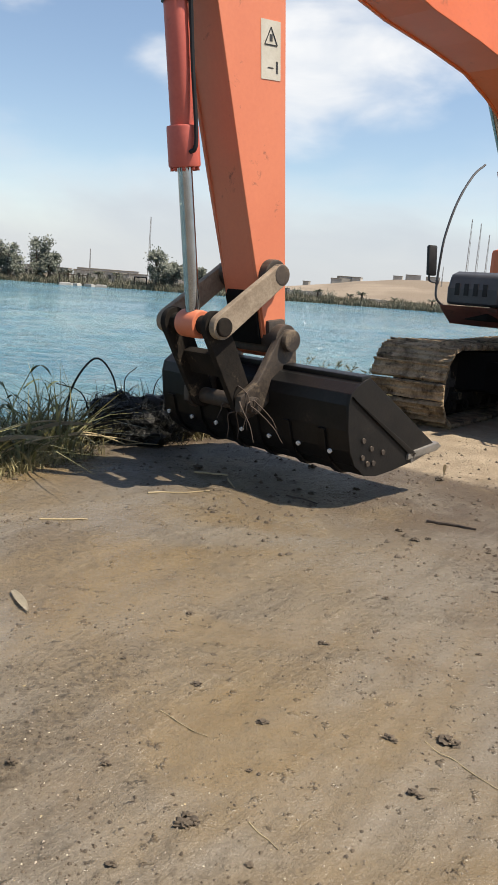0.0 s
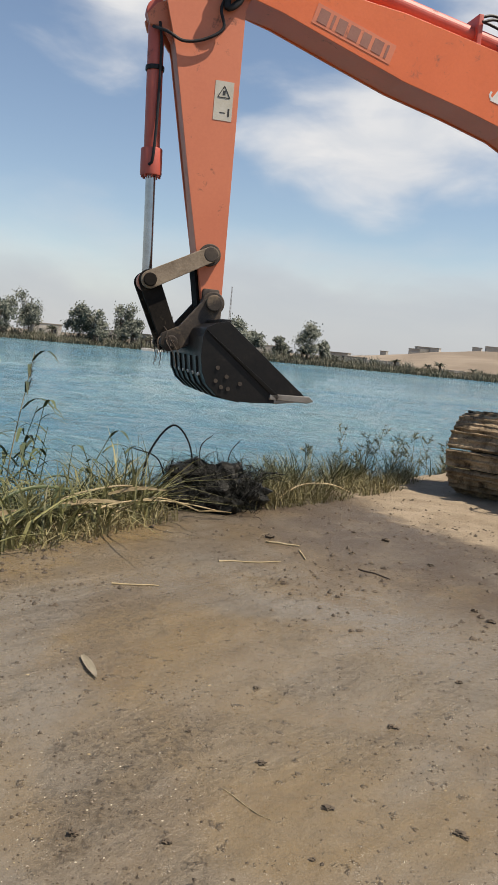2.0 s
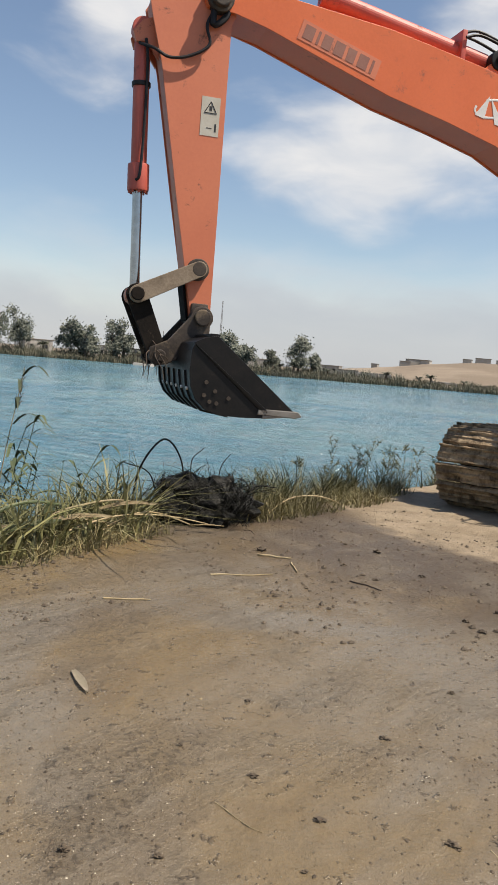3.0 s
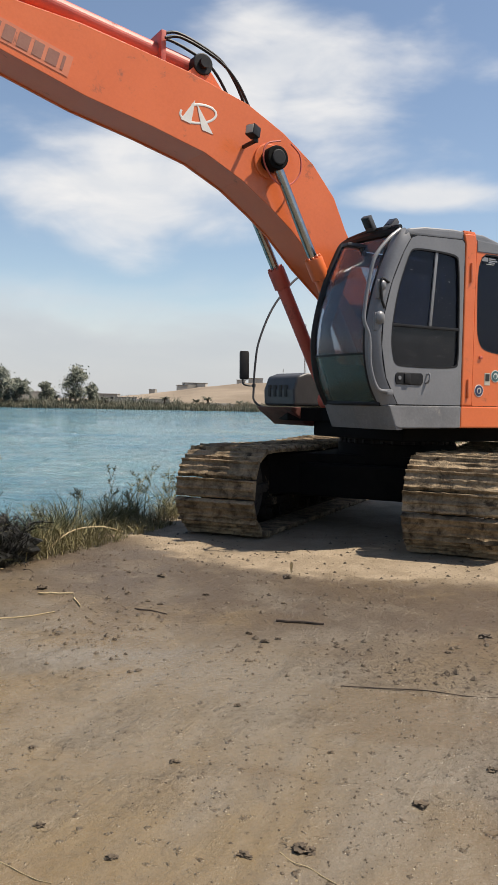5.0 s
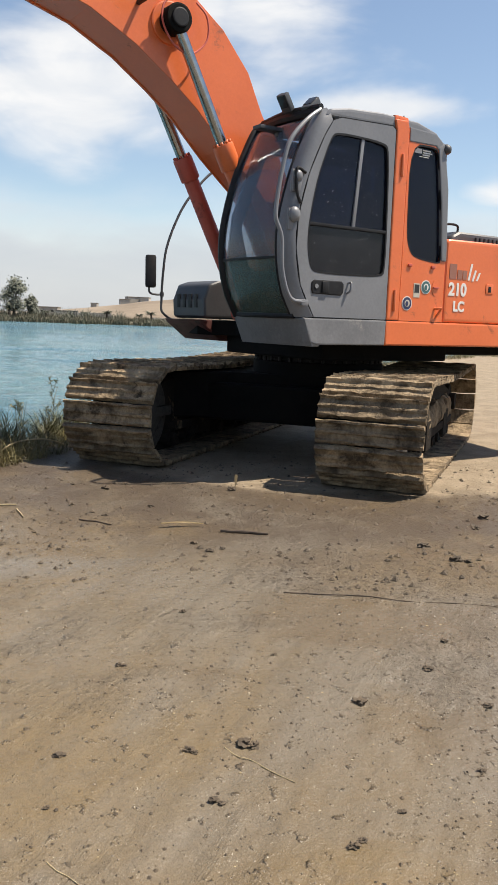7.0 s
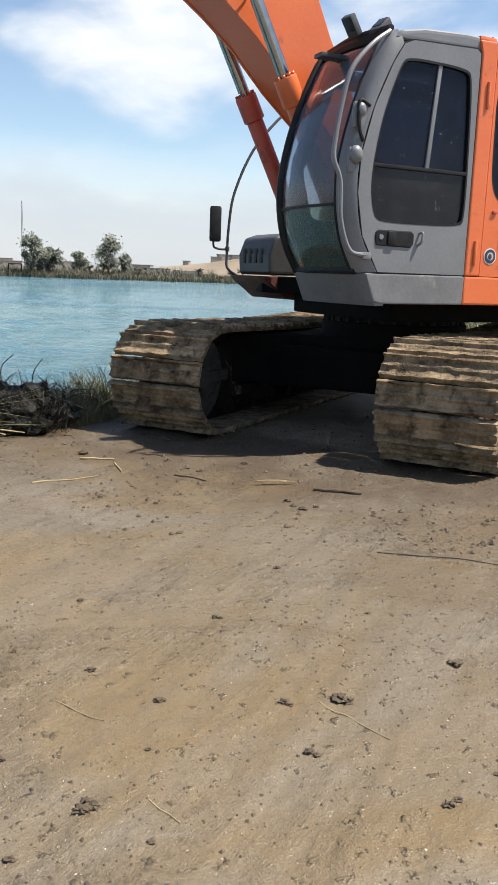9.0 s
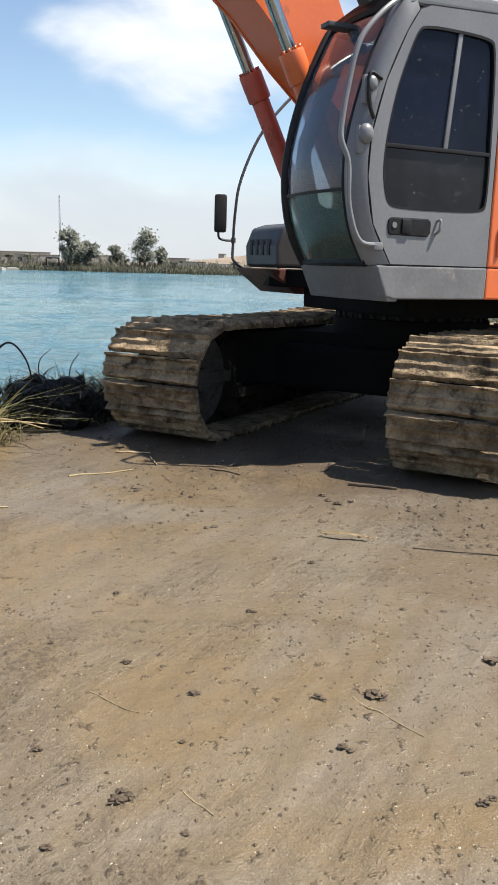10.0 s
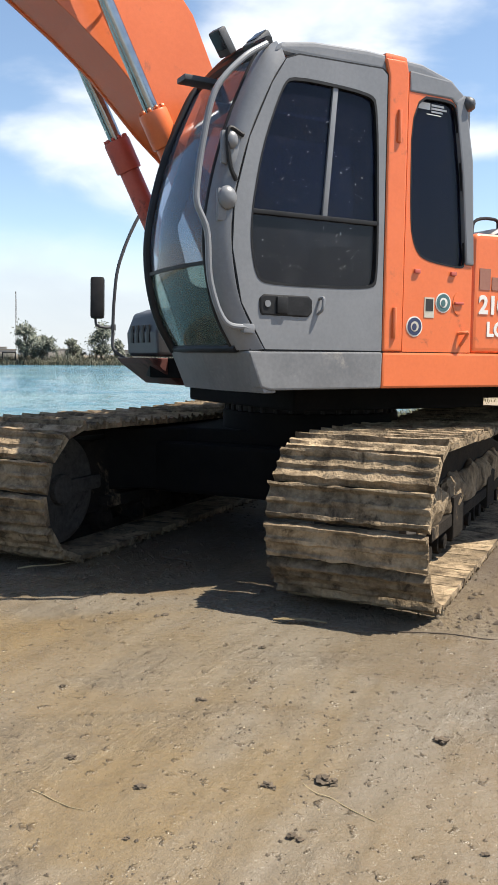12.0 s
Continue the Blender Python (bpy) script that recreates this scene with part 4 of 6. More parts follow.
    part("rear_post", prism([(-0.208, 1.885), (-0.16, 2.4), (-0.09, 2.83), (-0.16, 2.88), (-0.24, 2.5), (-0.275, 1.885)], 1.30, 1.408, 0.012), GREY, cab)
    part("rear_head", prism([(0.255, 2.835), (-0.06, 2.838), (-0.10, 2.80), (-0.17, 2.86), (-0.05, 2.94), (0.255, 2.95)], 1.30, 1.403, 0.01), GREY, cab)
    bm = bmesh.new()
    for x0, x1, z0, z1 in ((0.205, 0.085, 2.762, 2.80), (0.075, -0.02, 2.785, 2.797), (0.075, -0.04, 2.767, 2.778), (0.075, -0.01, 2.750, 2.760), (0.11, 0.0, 2.735, 2.740)):
        box(x1, x0, 1.3765, 1.3785, z0, z1, 0, bm)
    part("dealer_sticker", bm, WHITE, quarter, "white dealer sticker bars", 0)
    def disc(name, x, z, r, mat, y=1.3975, squash=1.0):
        d = rod((0, 0, 0), (0, 0.003, 0), r, seg=28)
        d.transform(Matrix.Translation((x, y, z)) @ Matrix.Diagonal((squash, 1, 1, 1)))
        return part(name, d, mat, quarter)
    for x, z, ink in ((0.172, 1.505, NAVY_INK), (-0.045, 1.652, GREEN_INK)):
        disc("round_sticker", x, z, 0.060, WHITE)
        disc("sticker_print", x, z, 0.052, ink, 1.3995)
        disc("sticker_core", x, z, 0.030, WHITE if ink is GREEN_INK else CREAM, 1.4012)
        disc("sticker_sign", x + 0.004, z - 0.003, 0.021, ink, 1.4030, 0.8)
    part("small_sticker", box(0.025, 0.10, 1.396, 1.4, 1.56, 1.68, 0.0), CREAM, quarter)
    part("sticker_print", box(0.035, 0.09, 1.399, 1.4015, 1.60, 1.67, 0.0), INK, quarter)
    disc("filler_disc", -0.165, 1.652, 0.068, ORANGE, 1.398, 0.62)
    part("latch", box(-0.20, -0.13, 1.40, 1.414, 1.645, 1.66, 0.004), RED, quarter)
    part("quarter_catch", tube([(-0.17, 1.40, 1.47), (-0.19, 1.43, 1.475), (-0.215, 1.435, 1.47), (-0.195, 1.40, 1.40)], 0.011), ORANGE, quarter)
    for x in (0.165, -0.115):
        part("hinge_pin", box(x - 0.022, x + 0.022, 1.397, 1.412, 1.815, 1.84, 0.006), RED, quarter)
    # roof, back and far side
    roof = prism([(1.145, 2.905), (1.10, 2.965), (0.9, 3.0), (0.55, 3.02), (0.15, 3.01), (-0.08, 2.955), (-0.20, 2.86), (-0.21, 2.80), (0.2, 2.92), (1.05, 2.90)], 0.44, 1.385, 0.045, segments=3)
    top = part("cab_roof", roof, GREY, cab, "grey rounded cab roof")
    part("pillar_cap", prism([(0.43, 2.975), (0.425, 3.027), (0.27, 3.024), (0.262, 2.97)], 0.44, 1.392, 0.02), ORANGE, top)
    part("cab_back", box(-0.265, -0.225, 0.45, 1.34, 1.38, 2.86, 0.01), DARK_GREY, cab)
    far_hole = [(1.2, 1.75), (1.3, 2.1), (1.05, 2.75), (0.0, 2.75), (-0.12, 1.75)]
    part("far_side", ring_plate([(1.24, 1.37), (1.42, 1.85), (1.38, 2.2), (1.12, 2.9), (-0.15, 2.88), (-0.25, 1.37)], far_hole, 0.445, 0.475, 72), DARK_GREY, cab)
    part("far_pane", prism(far_hole, 0.457, 0.463, 0), CLEAR_PANE, cab, "clear far side window").visible_shadow = False
    seat = box(0.1, 0.6, 0.65, 1.15, 1.75, 1.88, 0.05)
    box(0.02, 0.14, 0.67, 1.13, 1.88, 2.5, 0.05, seat)
    box(0.15, 0.5, 0.72, 1.08, 1.38, 1.76, 0.03, seat)
    part("driver_seat", seat, SEAT, cab, "black driver's seat behind the glass")
    consoles = box(0.2, 0.8, 0.5, 0.62, 1.4, 2.0, 0.03)
    box(0.2, 0.8, 1.19, 1.3, 1.4, 1.95, 0.03, consoles)
    part("console", consoles, BLACK, cab)
    # roof front: lamps and brackets
    for at in (pose(1.24, 0.98, 3.045, 0, 38, 12), pose(1.12, 1.14, 3.02, 0, -48, 12)):
        lamp = part("roof_lamp", box(-0.028, 0.028, -0.05, 0.05, -0.06, 0.085, 0.012, None, at), DARK_GREY, top, "small flat roof lamp")
        part("lamp_glass", box(0.028, 0.032, -0.04, 0.04, -0.02, 0.075, 0.001, None, at), OPENING, lamp)
    part("sun_visor", tube([(1.13, 0.5, 2.985), (1.16, 0.9, 3.0), (1.13, 1.3, 2.985)], 0.026, 8), BLACK, top)
    bracket = box(1.24, 1.46, 0.84, 0.95, 2.835, 2.865, 0.005)
    box(1.22, 1.27, 0.88, 0.93, 2.76, 2.85, 0.005, bracket)
    part("visor_bracket", bracket, DARK_GREY, top)
    part("aerial", rod((0.15, 1.2, 2.97), (0.15, 1.2, 3.09), 0.012, 0.006, seg=8), BLACK, top)
    part("roof_edge_lamp", ball((-0.19, 1.40, 2.83), (0.045, 0.04, 0.045), 0.1), DARK_GREY, top)
    # rail up the corner pillar and its knobs
    rail = tube([(1.16, 1.33, 2.955), (1.30, 1.36, 2.86), (1.44, 1.375, 2.72), (1.505, 1.38, 2.60), (1.55, 1.38, 2.40), (1.58, 1.385, 2.228), (1.588, 1.39, 2.09), (1.535, 1.40, 1.95), (1.515, 1.40, 1.70), (1.435, 1.405, 1.50), (1.30, 1.405, 1.468)], 0.0165, 10)
    part("grab_rail", rail, GREY, cab, "grey bent grab rail on the corner pillar")
    part("rail_foot", box(1.26, 1.33, 1.385, 1.42, 1.44, 1.49, 0.01), GREY, cab)
    for x, z, s in ((1.40, 2.42, 0.75), (1.42, 2.13, 1.0)):
        k = ball((x, 1.40, z), (0.05 * s, 0.035 * s, 0.06 * s), 0.05, sub=3)
        box(x - 0.06, x + 0.05, 1.36, 1.39, z - 0.12, z + 0.05, 0.02, k)
        part("mirror_knob", k, GREY, cab, "grey rounded knob")
    part("hose_clip", tube([(1.33, 1.40, 2.45), (1.42, 1.405, 2.47), (1.41, 1.405, 2.30), (1.37, 1.40, 2.22)], 0.012), BLACK, cab)


def build_mirror():
    rail = tube([(0.35, -1.40, 2.98), (0.55, -1.42, 2.83), (0.82, -1.42, 2.50), (1.0, -1.42, 2.10), (1.05, -1.42, 1.80), (1.065, -1.42, 1.50), (1.06, -1.40, 1.36), (0.92, -1.36, 1.27), (0.78, -1.34, 1.27)], 0.014, 8)
    ob = upper("handrail", rail, DARK_GREY, "thin bent handrail carrying the mirror")
    stem = tube([(1.06, -1.42, 1.55), (1.14, -1.43, 1.55), (1.20, -1.44, 1.57), (1.21, -1.44, 1.64)], 0.011, 8)
    rod((1.062, -1.42, 1.53), (1.062, -1.42, 1.575), 0.022, bm=stem, seg=10)
    part("mirror_stem", stem, DARK_GREY, ob)
    shell = box(-0.03, 0.03, -0.058, 0.058, -0.175, 0.175, 0.025, None, pose(1.19, -1.44, 1.793, 0, -8, 66))
    part("mirror_housing", shell, BLACK, ob, "black rear-view mirror housing")
    part("mirror_glass", box(-0.036, -0.031, -0.045, 0.045, -0.155, 0.155, 0.001, None, pose(1.19, -1.44, 1.793, 0, -8, 66)), MIRROR, ob)


build_deck()
build_house()
build_cab()
build_mirror()


# boom, arm, bucket: built in the upper structure's space at rest, with the origin at their pivots
def build_boom():
    outline = [(0.02, 1.78), (0.10, 1.70), (0.24, 1.72), (0.55, 2.0), (1.0, 2.50), (1.34, 2.78), (1.65, 3.08), (1.90, 3.27), (2.225, 3.485), (2.62, 3.675), (3.16, 3.822), (3.78, 3.965), (4.36, 4.15), (5.0, 4.36), (5.30, 4.42), (5.56, 4.44), (5.60, 4.53), (5.55, 4.64), (5.40, 4.68), (5.0, 4.65), (4.30, 4.585), (3.828, 4.54), (3.384, 4.462), (2.798, 4.352), (2.17, 4.180), (1.767, 3.982), (1.41, 3.737), (1.141, 3.44), (0.993, 3.14), (0.60, 2.47), (0.25, 2.04), (0.08, 1.95)]
    bm = away(prism(outline, -0.20, 0.235, 0.006), FOOT)
    boom = part("boom", bm, ORANGE, excavator, "bent orange boom with faded lettering and dirt")
    # side plates stand a little proud of the top and bottom plates
    for y in (-1, 1):
        plate = [(x, z + (0.014 if i > 17 else -0.012 if 3 < i < 14 else 0)) for i, (x, z) in enumerate(outline)]
        part("side_plate", away(prism(plate, 0.0185 + y * 0.2265 - 0.014, 0.0185 + y * 0.2265 + 0.014, 0.004), FOOT), ORANGE, boom)
    eye = rod((BOOM_EYE.x, -0.49, BOOM_EYE.z), (BOOM_EYE.x, 0.46, BOOM_EYE.z), 0.075, seg=24, bevel=0.012)
    part("cylinder_pin", away(eye, FOOT), BLACK, boom, "greasy black pin through the boom")
    for y in (0.25, -0.25):
        part("pin_boss", away(rod((BOOM_EYE.x, y - 0.03, BOOM_EYE.z), (BOOM_EYE.x, y + 0.03, BOOM_EYE.z), 0.17, seg=32, bevel=0.012), FOOT), ORANGE, boom)
    # lamp on the near side
    lamp = box(-0.055, 0.055, -0.05, 0.05, -0.05, 0.05, 0.012, None, pose(2.25, 0.50, 3.86, 0, -12, 25))
    box(2.20, 2.23, 0.25, 0.50, 3.77, 3.80, 0.004, lamp)
    box(2.19, 2.24, 0.47, 0.50, 3.77, 3.85, 0.004, lamp)
    part("work_lamp", away(lamp, FOOT), BLACK, boom, "small square work lamp")
    part("lamp_lens", away(box(0.056, 0.060, -0.04, 0.04, -0.04, 0.04, 0.002, None, pose(2.25, 0.50, 3.86, 0, -12, 25)), FOOT), CREAM, boom)
    # faded lettering: plain bars in a long field
    def on_side(u, v, w=0.0):
        """u metres along the straight stretch of the boom's side, v across it."""
        a, d = Vector((4.655, 0.263, 4.485)), Vector((-0.957, 0, -0.29)).normalized()
        n = Vector((0.29, 0, -0.957)).normalized()
        return a + d * u + n * v + Vector((0, w, 0))
    field = bmesh.new()
    def strip(bm, u0, u1, v0, v1, w):
        q = [on_side(u0, v0, w), on_side(u1, v0, w), on_side(u1, v1, w), on_side(u0, v1, w)]
        top = [bm.verts.new(p) for p in q]
        low = [bm.verts.new(p - Vector((0, 0.003, 0))) for p in q]
        bm.faces.new(top), bm.faces.new(low[::-1])
        for k in range(4):
            bm.faces.new((top[k], top[(k + 1) % 4], low[(k + 1) % 4], low[k]))
    strip(field, -0.02, 0.80, 0.0, 0.185, 0.0)
    part("faded_field", away(field, FOOT), FADED, boom, "faded lettering field", 0)
    u = 0.02
    for w in (0.10, 0.025, 0.09, 0.10, 0.085, 0.10, 0.025):
        bar_bm = bmesh.new()
        strip(bar_bm, u, u + w, 0.03, 0.155, 0.003)
        part("lettering_bar", away(bar_bm, FOOT), FADED_MARK, boom, "worn grey lettering bar", 0)
        u += w + 0.033
    # white emblem: two leaning wedges and a ring
    mark = bmesh.new()
    for pts in (((2.735, 4.125), (2.775, 3.90), (2.88, 3.925)), ((2.72, 4.10), (2.545, 3.845), (2.66, 3.865))):
        prism([(x, z) for x, z in pts], 0.258, 0.263, 0, mark)
    part("emblem", away(mark, FOOT), WHITE, boom, "white wedge emblem", 0)
    ring = tube([(2.70 + 0.185 * math.cos(a), 0.306, 4.005 + 0.085 * math.sin(a) - 0.10 * math.cos(a) * 0.3) for a in [2 * math.pi * k / 16 for k in range(3, 18)]], 0.011, 6, steps=2)
    for v in ring.verts:
        v.co.y = 0.261 + (v.co.y - 0.306) * 0.15
    part("emblem_ring", away(ring, FOOT), WHITE, boom, "white emblem ring")
    # arm cylinder along the top
    a, b = Vector((2.62, 0, 4.50)), Vector((5.28, 0, 4.995))
    w = (b - a).normalized()
    barrel = rod(a + w * 0.08, a + w * 1.75, 0.085, seg=28, bevel=0.01)
    rod(a + w * 1.70, a + w * 1.86, 0.105, seg=28, bm=barrel, bevel=0.012)
    cyl = part("arm_cylinder", away(barrel, FOOT), RED, boom, "red hydraulic cylinder on top of the boom")
    part("arm_rod", away(rod(a + w * 1.8, b, 0.05, seg=20), FOOT), CHROME, boom)
    eye = rod(a + Vector((0, -0.19, 0)), a + Vector((0, 0.19, 0)), 0.100, seg=24, bevel=0.012)
    rod(a + Vector((0, -0.24, 0)), a + Vector((0, 0.24, 0)), 0.050, seg=16, bm=eye)
    part("arm_cylinder_eye", away(eye, FOOT), BLACK, boom, "greasy black cylinder eye")
    lug = prism([(2.30, 4.18), (2.52, 4.44), (2.60, 4.49), (2.69, 4.48), (2.86, 4.32)], -0.17, -0.13, 0.006)
    prism([(2.30, 4.18), (2.52, 4.44), (2.60, 4.49), (2.69, 4.48), (2.86, 4.32)], 0.13, 0.17, 0.006, lug)
    part("cylinder_lug", away(lug, FOOT), ORANGE, boom)
    clamp = box(2.98, 3.03, -0.12, 0.14, 4.42, 4.74, 0.008)
    part("hose_clamp", away(clamp, FOOT), RED, boom)
    for y, lift in ((0.10, 0.0), (0.16, -0.06), (-0.12, 0.02)):
        h = tube([(3.0, y, 4.72 + lift), (2.85, y, 4.76 + lift), (2.6, y, 4.70 + lift), (2.38, y, 4.60 + lift), (2.22, y, 4.42 + lift * 0.5), (2.10, y, 4.20)], 0.0145, 8)
        part("hydraulic_hose", away(h, FOOT), BLACK, boom)
    for y in (0.17, -0.17):
        h = tube([(2.1, y, 4.16), (1.78, y, 4.0), (1.43, y, 3.76), (1.16, y, 3.45), (1.0, y, 3.12), (0.6, y, 2.45)], 0.022, 8)
        part("hydraulic_pipe", away(h, FOOT), BLACK, boom)
    h = tube([(1.86, 0.36, 3.88), (2.02, 0.36, 3.82), (2.05, 0.37, 3.66), (1.95, 0.38, 3.50), (1.78, 0.36, 3.46), (1.62, 0.34, 3.60), (1.62, 0.34, 3.78), (1.72, 0.33, 3.88)], 0.009, 6)
    part("cable", away(h, FOOT), RED, boom)
    return boom


def build_arm():
    outline = [(5.325, 1.68), (5.335, 4.33), (5.22, 4.60), (5.18, 4.98), (5.22, 5.09), (5.34, 5.10), (5.60, 4.86), (5.95, 4.62), (6.05, 4.45), (6.015, 4.30), (5.905, 3.9), (5.695, 2.795), (5.505, 1.72), (5.48, 1.64), (5.42, 1.60), (5.35, 1.62)]
    bm = away(prism(outline, -0.105, 0.185, 0.008), ARM_PIN)
    arm = part("arm", bm, FADED, excavator, "upright faded orange arm with scratches and rust")
    for y in (-1, 1):
        cx = 5.6
        part("side_plate", away(prism([(x + (0.014 if x > cx else -0.012), z) for x, z in outline], 0.04 + y * 0.155 - 0.012, 0.04 + y * 0.155 + 0.012, 0.004), ARM_PIN), FADED, arm)
    for p, r, w, name in ((LINK_PIN, 0.07, 0.33, "link_pin"), (BUCKET_PIN, 0.075, 0.37, "bucket_pin"), (ARM_PIN, 0.09, 0.36, "arm_pin")):
        q = rod((p.x, 0.08 - w, p.z), (p.x, w, p.z), r, seg=24, bevel=0.012)
        rod((p.x, 0.08 - w + 0.06, p.z), (p.x, w - 0.06, p.z), r + 0.03, seg=24, bm=q, bevel=0.01)
        part(name, away(q, ARM_PIN), LINK, arm)
    part("arm_foot", away(box(5.34, 5.50, -0.16, 0.24, 1.64, 1.86, 0.02), ARM_PIN), LINK, arm, "rusty foot of the arm")
    part("grease", away(prism([(5.512, 1.70), (5.530, 1.70), (5.586, 2.02), (5.560, 2.07), (5.562, 2.0)], -0.095, 0.178, 0.002), ARM_PIN), SHADE, arm, "black grease on the lower front of the arm")
    for y in (0.10, -0.10):
        part("cylinder_ear", away(prism([(5.95, 4.35), (6.10, 4.28), (6.18, 4.18), (6.15, 4.09), (6.05, 4.10), (5.94, 3.95)], y - 0.02, y + 0.02, 0.006), ARM_PIN), FADED, arm)
    # warning sticker
    sx, sz = 5.455, 3.525
    part("warning_sticker", away(box(sx - 0.085, sx + 0.085, 0.2065, 0.210, sz - 0.17, sz + 0.17, 0), ARM_PIN), CREAM, arm, "cream warning sticker with a triangle sign")
    tri = [(sx + 0.055, sz + 0.03), (sx - 0.055, sz + 0.03), (sx, sz + 0.13)]
    bm = bmesh.new()
    for (ax, az), (bx, bz) in zip(tri, tri[1:] + tri[:1]):
        rod((ax, 0.2105, az), (bx, 0.2105, bz), 0.004, seg=6, bm=bm)
    part("sticker_sign", away(bm, ARM_PIN), INK, arm, smooth=0)
    for x0, x1, z0, z1 in ((-0.012, 0.012, 0.05, 0.09), (-0.060, -0.044, -0.13, -0.06), (-0.02, 0.03, -0.105, -0.098)):
        part("sticker_bar", away(box(sx + x0, sx + x1, 0.2095, 0.212, sz + z0, sz + z1, 0), ARM_PIN), INK, arm, smooth=0)
    h = tube([(5.42, 0.22, 4.55), (5.55, 0.25, 4.30), (5.52, 0.26, 4.12), (5.68, 0.26, 4.00), (5.86, 0.25, 3.96), (6.0, 0.23, 4.02), (6.12, 0.12, 4.08)], 0.014, 8)
    part("hydraulic_hose", away(h, ARM_PIN), BLACK, arm)
    h = tube([(5.36, 0.2, 4.62), (5.38, 0.24, 4.40), (5.50, 0.26, 4.30), (5.48, 0.24, 4.55)], 0.03, 8)
    part("hydraulic_hose", away(h, ARM_PIN), BLACK, arm)
    return arm


def build_bucket():
    back = [(5.394, 1.56), (5.50, 1.535), (5.58, 1.49), (5.605, 1.42), (5.61, 1.26), (5.59, 1.12), (5.545, 1.02), (5.45, 0.935), (5.33, 0.902), (5.15, 0.897), (4.965, 0.905), (4.70, 0.945)]
    half = 1.0
    inner = [(x + (5.25 - x) * 0.045, z + (1.25 - z) * 0.07) for x, z in back]
    bm = prism(back + inner[::-1], -0.8, half, 0.004)
    bucket = part("bucket", away(bm, BUCKET_PIN), STEEL, excavator, "wide black steel bucket with worn edges")
    for s in (-1, 1):
        half = 1.0 if s > 0 else 0.8
        bm = prism(back + [(4.66, 0.968)], s * half - 0.014, s * half + 0.014, 0.004)
        cheek = part("side_cheek", away(bm, BUCKET_PIN), STEEL, bucket, "flat bucket cheek with bolt heads")
        rib = prism([(5.575, 1.475), (5.545, 1.44), (4.93, 0.93), (4.90, 0.965)], s * (half + 0.016) - 0.014, s * (half + 0.016) + 0.014, 0.005)
        part("cheek_rib", away(rib, BUCKET_PIN), STEEL, bucket)
        cut = prism([(4.60, 0.945), (4.64, 0.985), (4.99, 0.985), (5.0, 0.935), (4.66, 0.925)], s * half - 0.03, s * half + 0.03, 0.008)
        part("side_cutter", away(cut, BUCKET_PIN), BRIGHT, bucket, "worn bright side cutter")
        for x, z in ((5.46, 1.17), (5.38, 1.10), (5.47, 1.06), (5.36, 1.0), (5.26, 1.05), (5.42, 1.01)):
            part("bolt", away(rod((x, s * half + s * 0.008, z), (x, s * half + s * 0.024, z), 0.018, seg=8), BUCKET_PIN), LINK, bucket)
    edge = prism([(4.62, 0.945), (4.63, 0.965), (4.95, 0.935), (4.95, 0.900)], -0.82, 1.02, 0.005)
    part("cutting_edge", away(edge, BUCKET_PIN), BRIGHT, bucket, "worn bright cutting edge")
    part("top_lip", away(box(5.37, 5.46, -0.8, 1.0, 1.52, 1.575, 0.012), BUCKET_PIN), STEEL, bucket)
    for y in (-0.22, 0.30):
        ear = prism([(5.33, 1.70), (5.36, 1.79), (5.44, 1.80), (5.50, 1.75), (5.70, 1.50), (5.86, 1.42), (5.87, 1.32), (5.80, 1.26), (5.70, 1.28), (5.56, 1.36), (5.40, 1.50), (5.33, 1.54)], y - 0.028, y + 0.028, 0.01)
        part("hanger_ear", away(ear, BUCKET_PIN), LINK, bucket, "muddy bucket ear")
    lug = rod((LUG_PIN.x, -0.29, LUG_PIN.z), (LUG_PIN.x, 0.37, LUG_PIN.z), 0.055, seg=20, bevel=0.01)
    part("lug_pin", away(lug, BUCKET_PIN), LINK, bucket)
    for k in range(6):
        y = -0.70 + k * 0.30
        part("wear_rib", away(prism([(5.605, 1.25), (5.585, 1.11), (5.54, 1.015), (5.44, 0.93), (5.21, 0.893), (5.21, 0.878), (5.45, 0.915), (5.555, 1.005), (5.605, 1.11), (5.625, 1.25)], y - 0.03, y + 0.03, 0), BUCKET_PIN), STEEL, bucket)
    for k in range(7):
        y = 0.85 - k * 0.27
        part("drain_rim", away(rod((5.600, y, 1.10), (5.580, y, 1.105), 0.015, seg=10), BUCKET_PIN), WHITE, bucket, "pale drain hole")
    rnd = random.Random(4)
    for k in range(16):
        y = rnd.choice((0.30, 0.26, 0.34)) + rnd.uniform(-0.08, 0.08)
        p = Vector((5.80 + rnd.uniform(-0.05, 0.06), y, 1.36 + rnd.uniform(-0.05, 0.08)))
        d = Vector((rnd.uniform(-0.12, 0.14), rnd.uniform(-0.15, 0.28), rnd.uniform(-0.22, 0.10)))
        q = tube([p, p + d * 0.4 + Vector((0.03, 0, 0.04)), p + d * 0.75, p + d + Vector((0, 0, -0.05))], 0.006, 5, taper=0.4)
        part("weed_strand", away(q, BUCKET_PIN), WOOD, bucket)
    return bucket


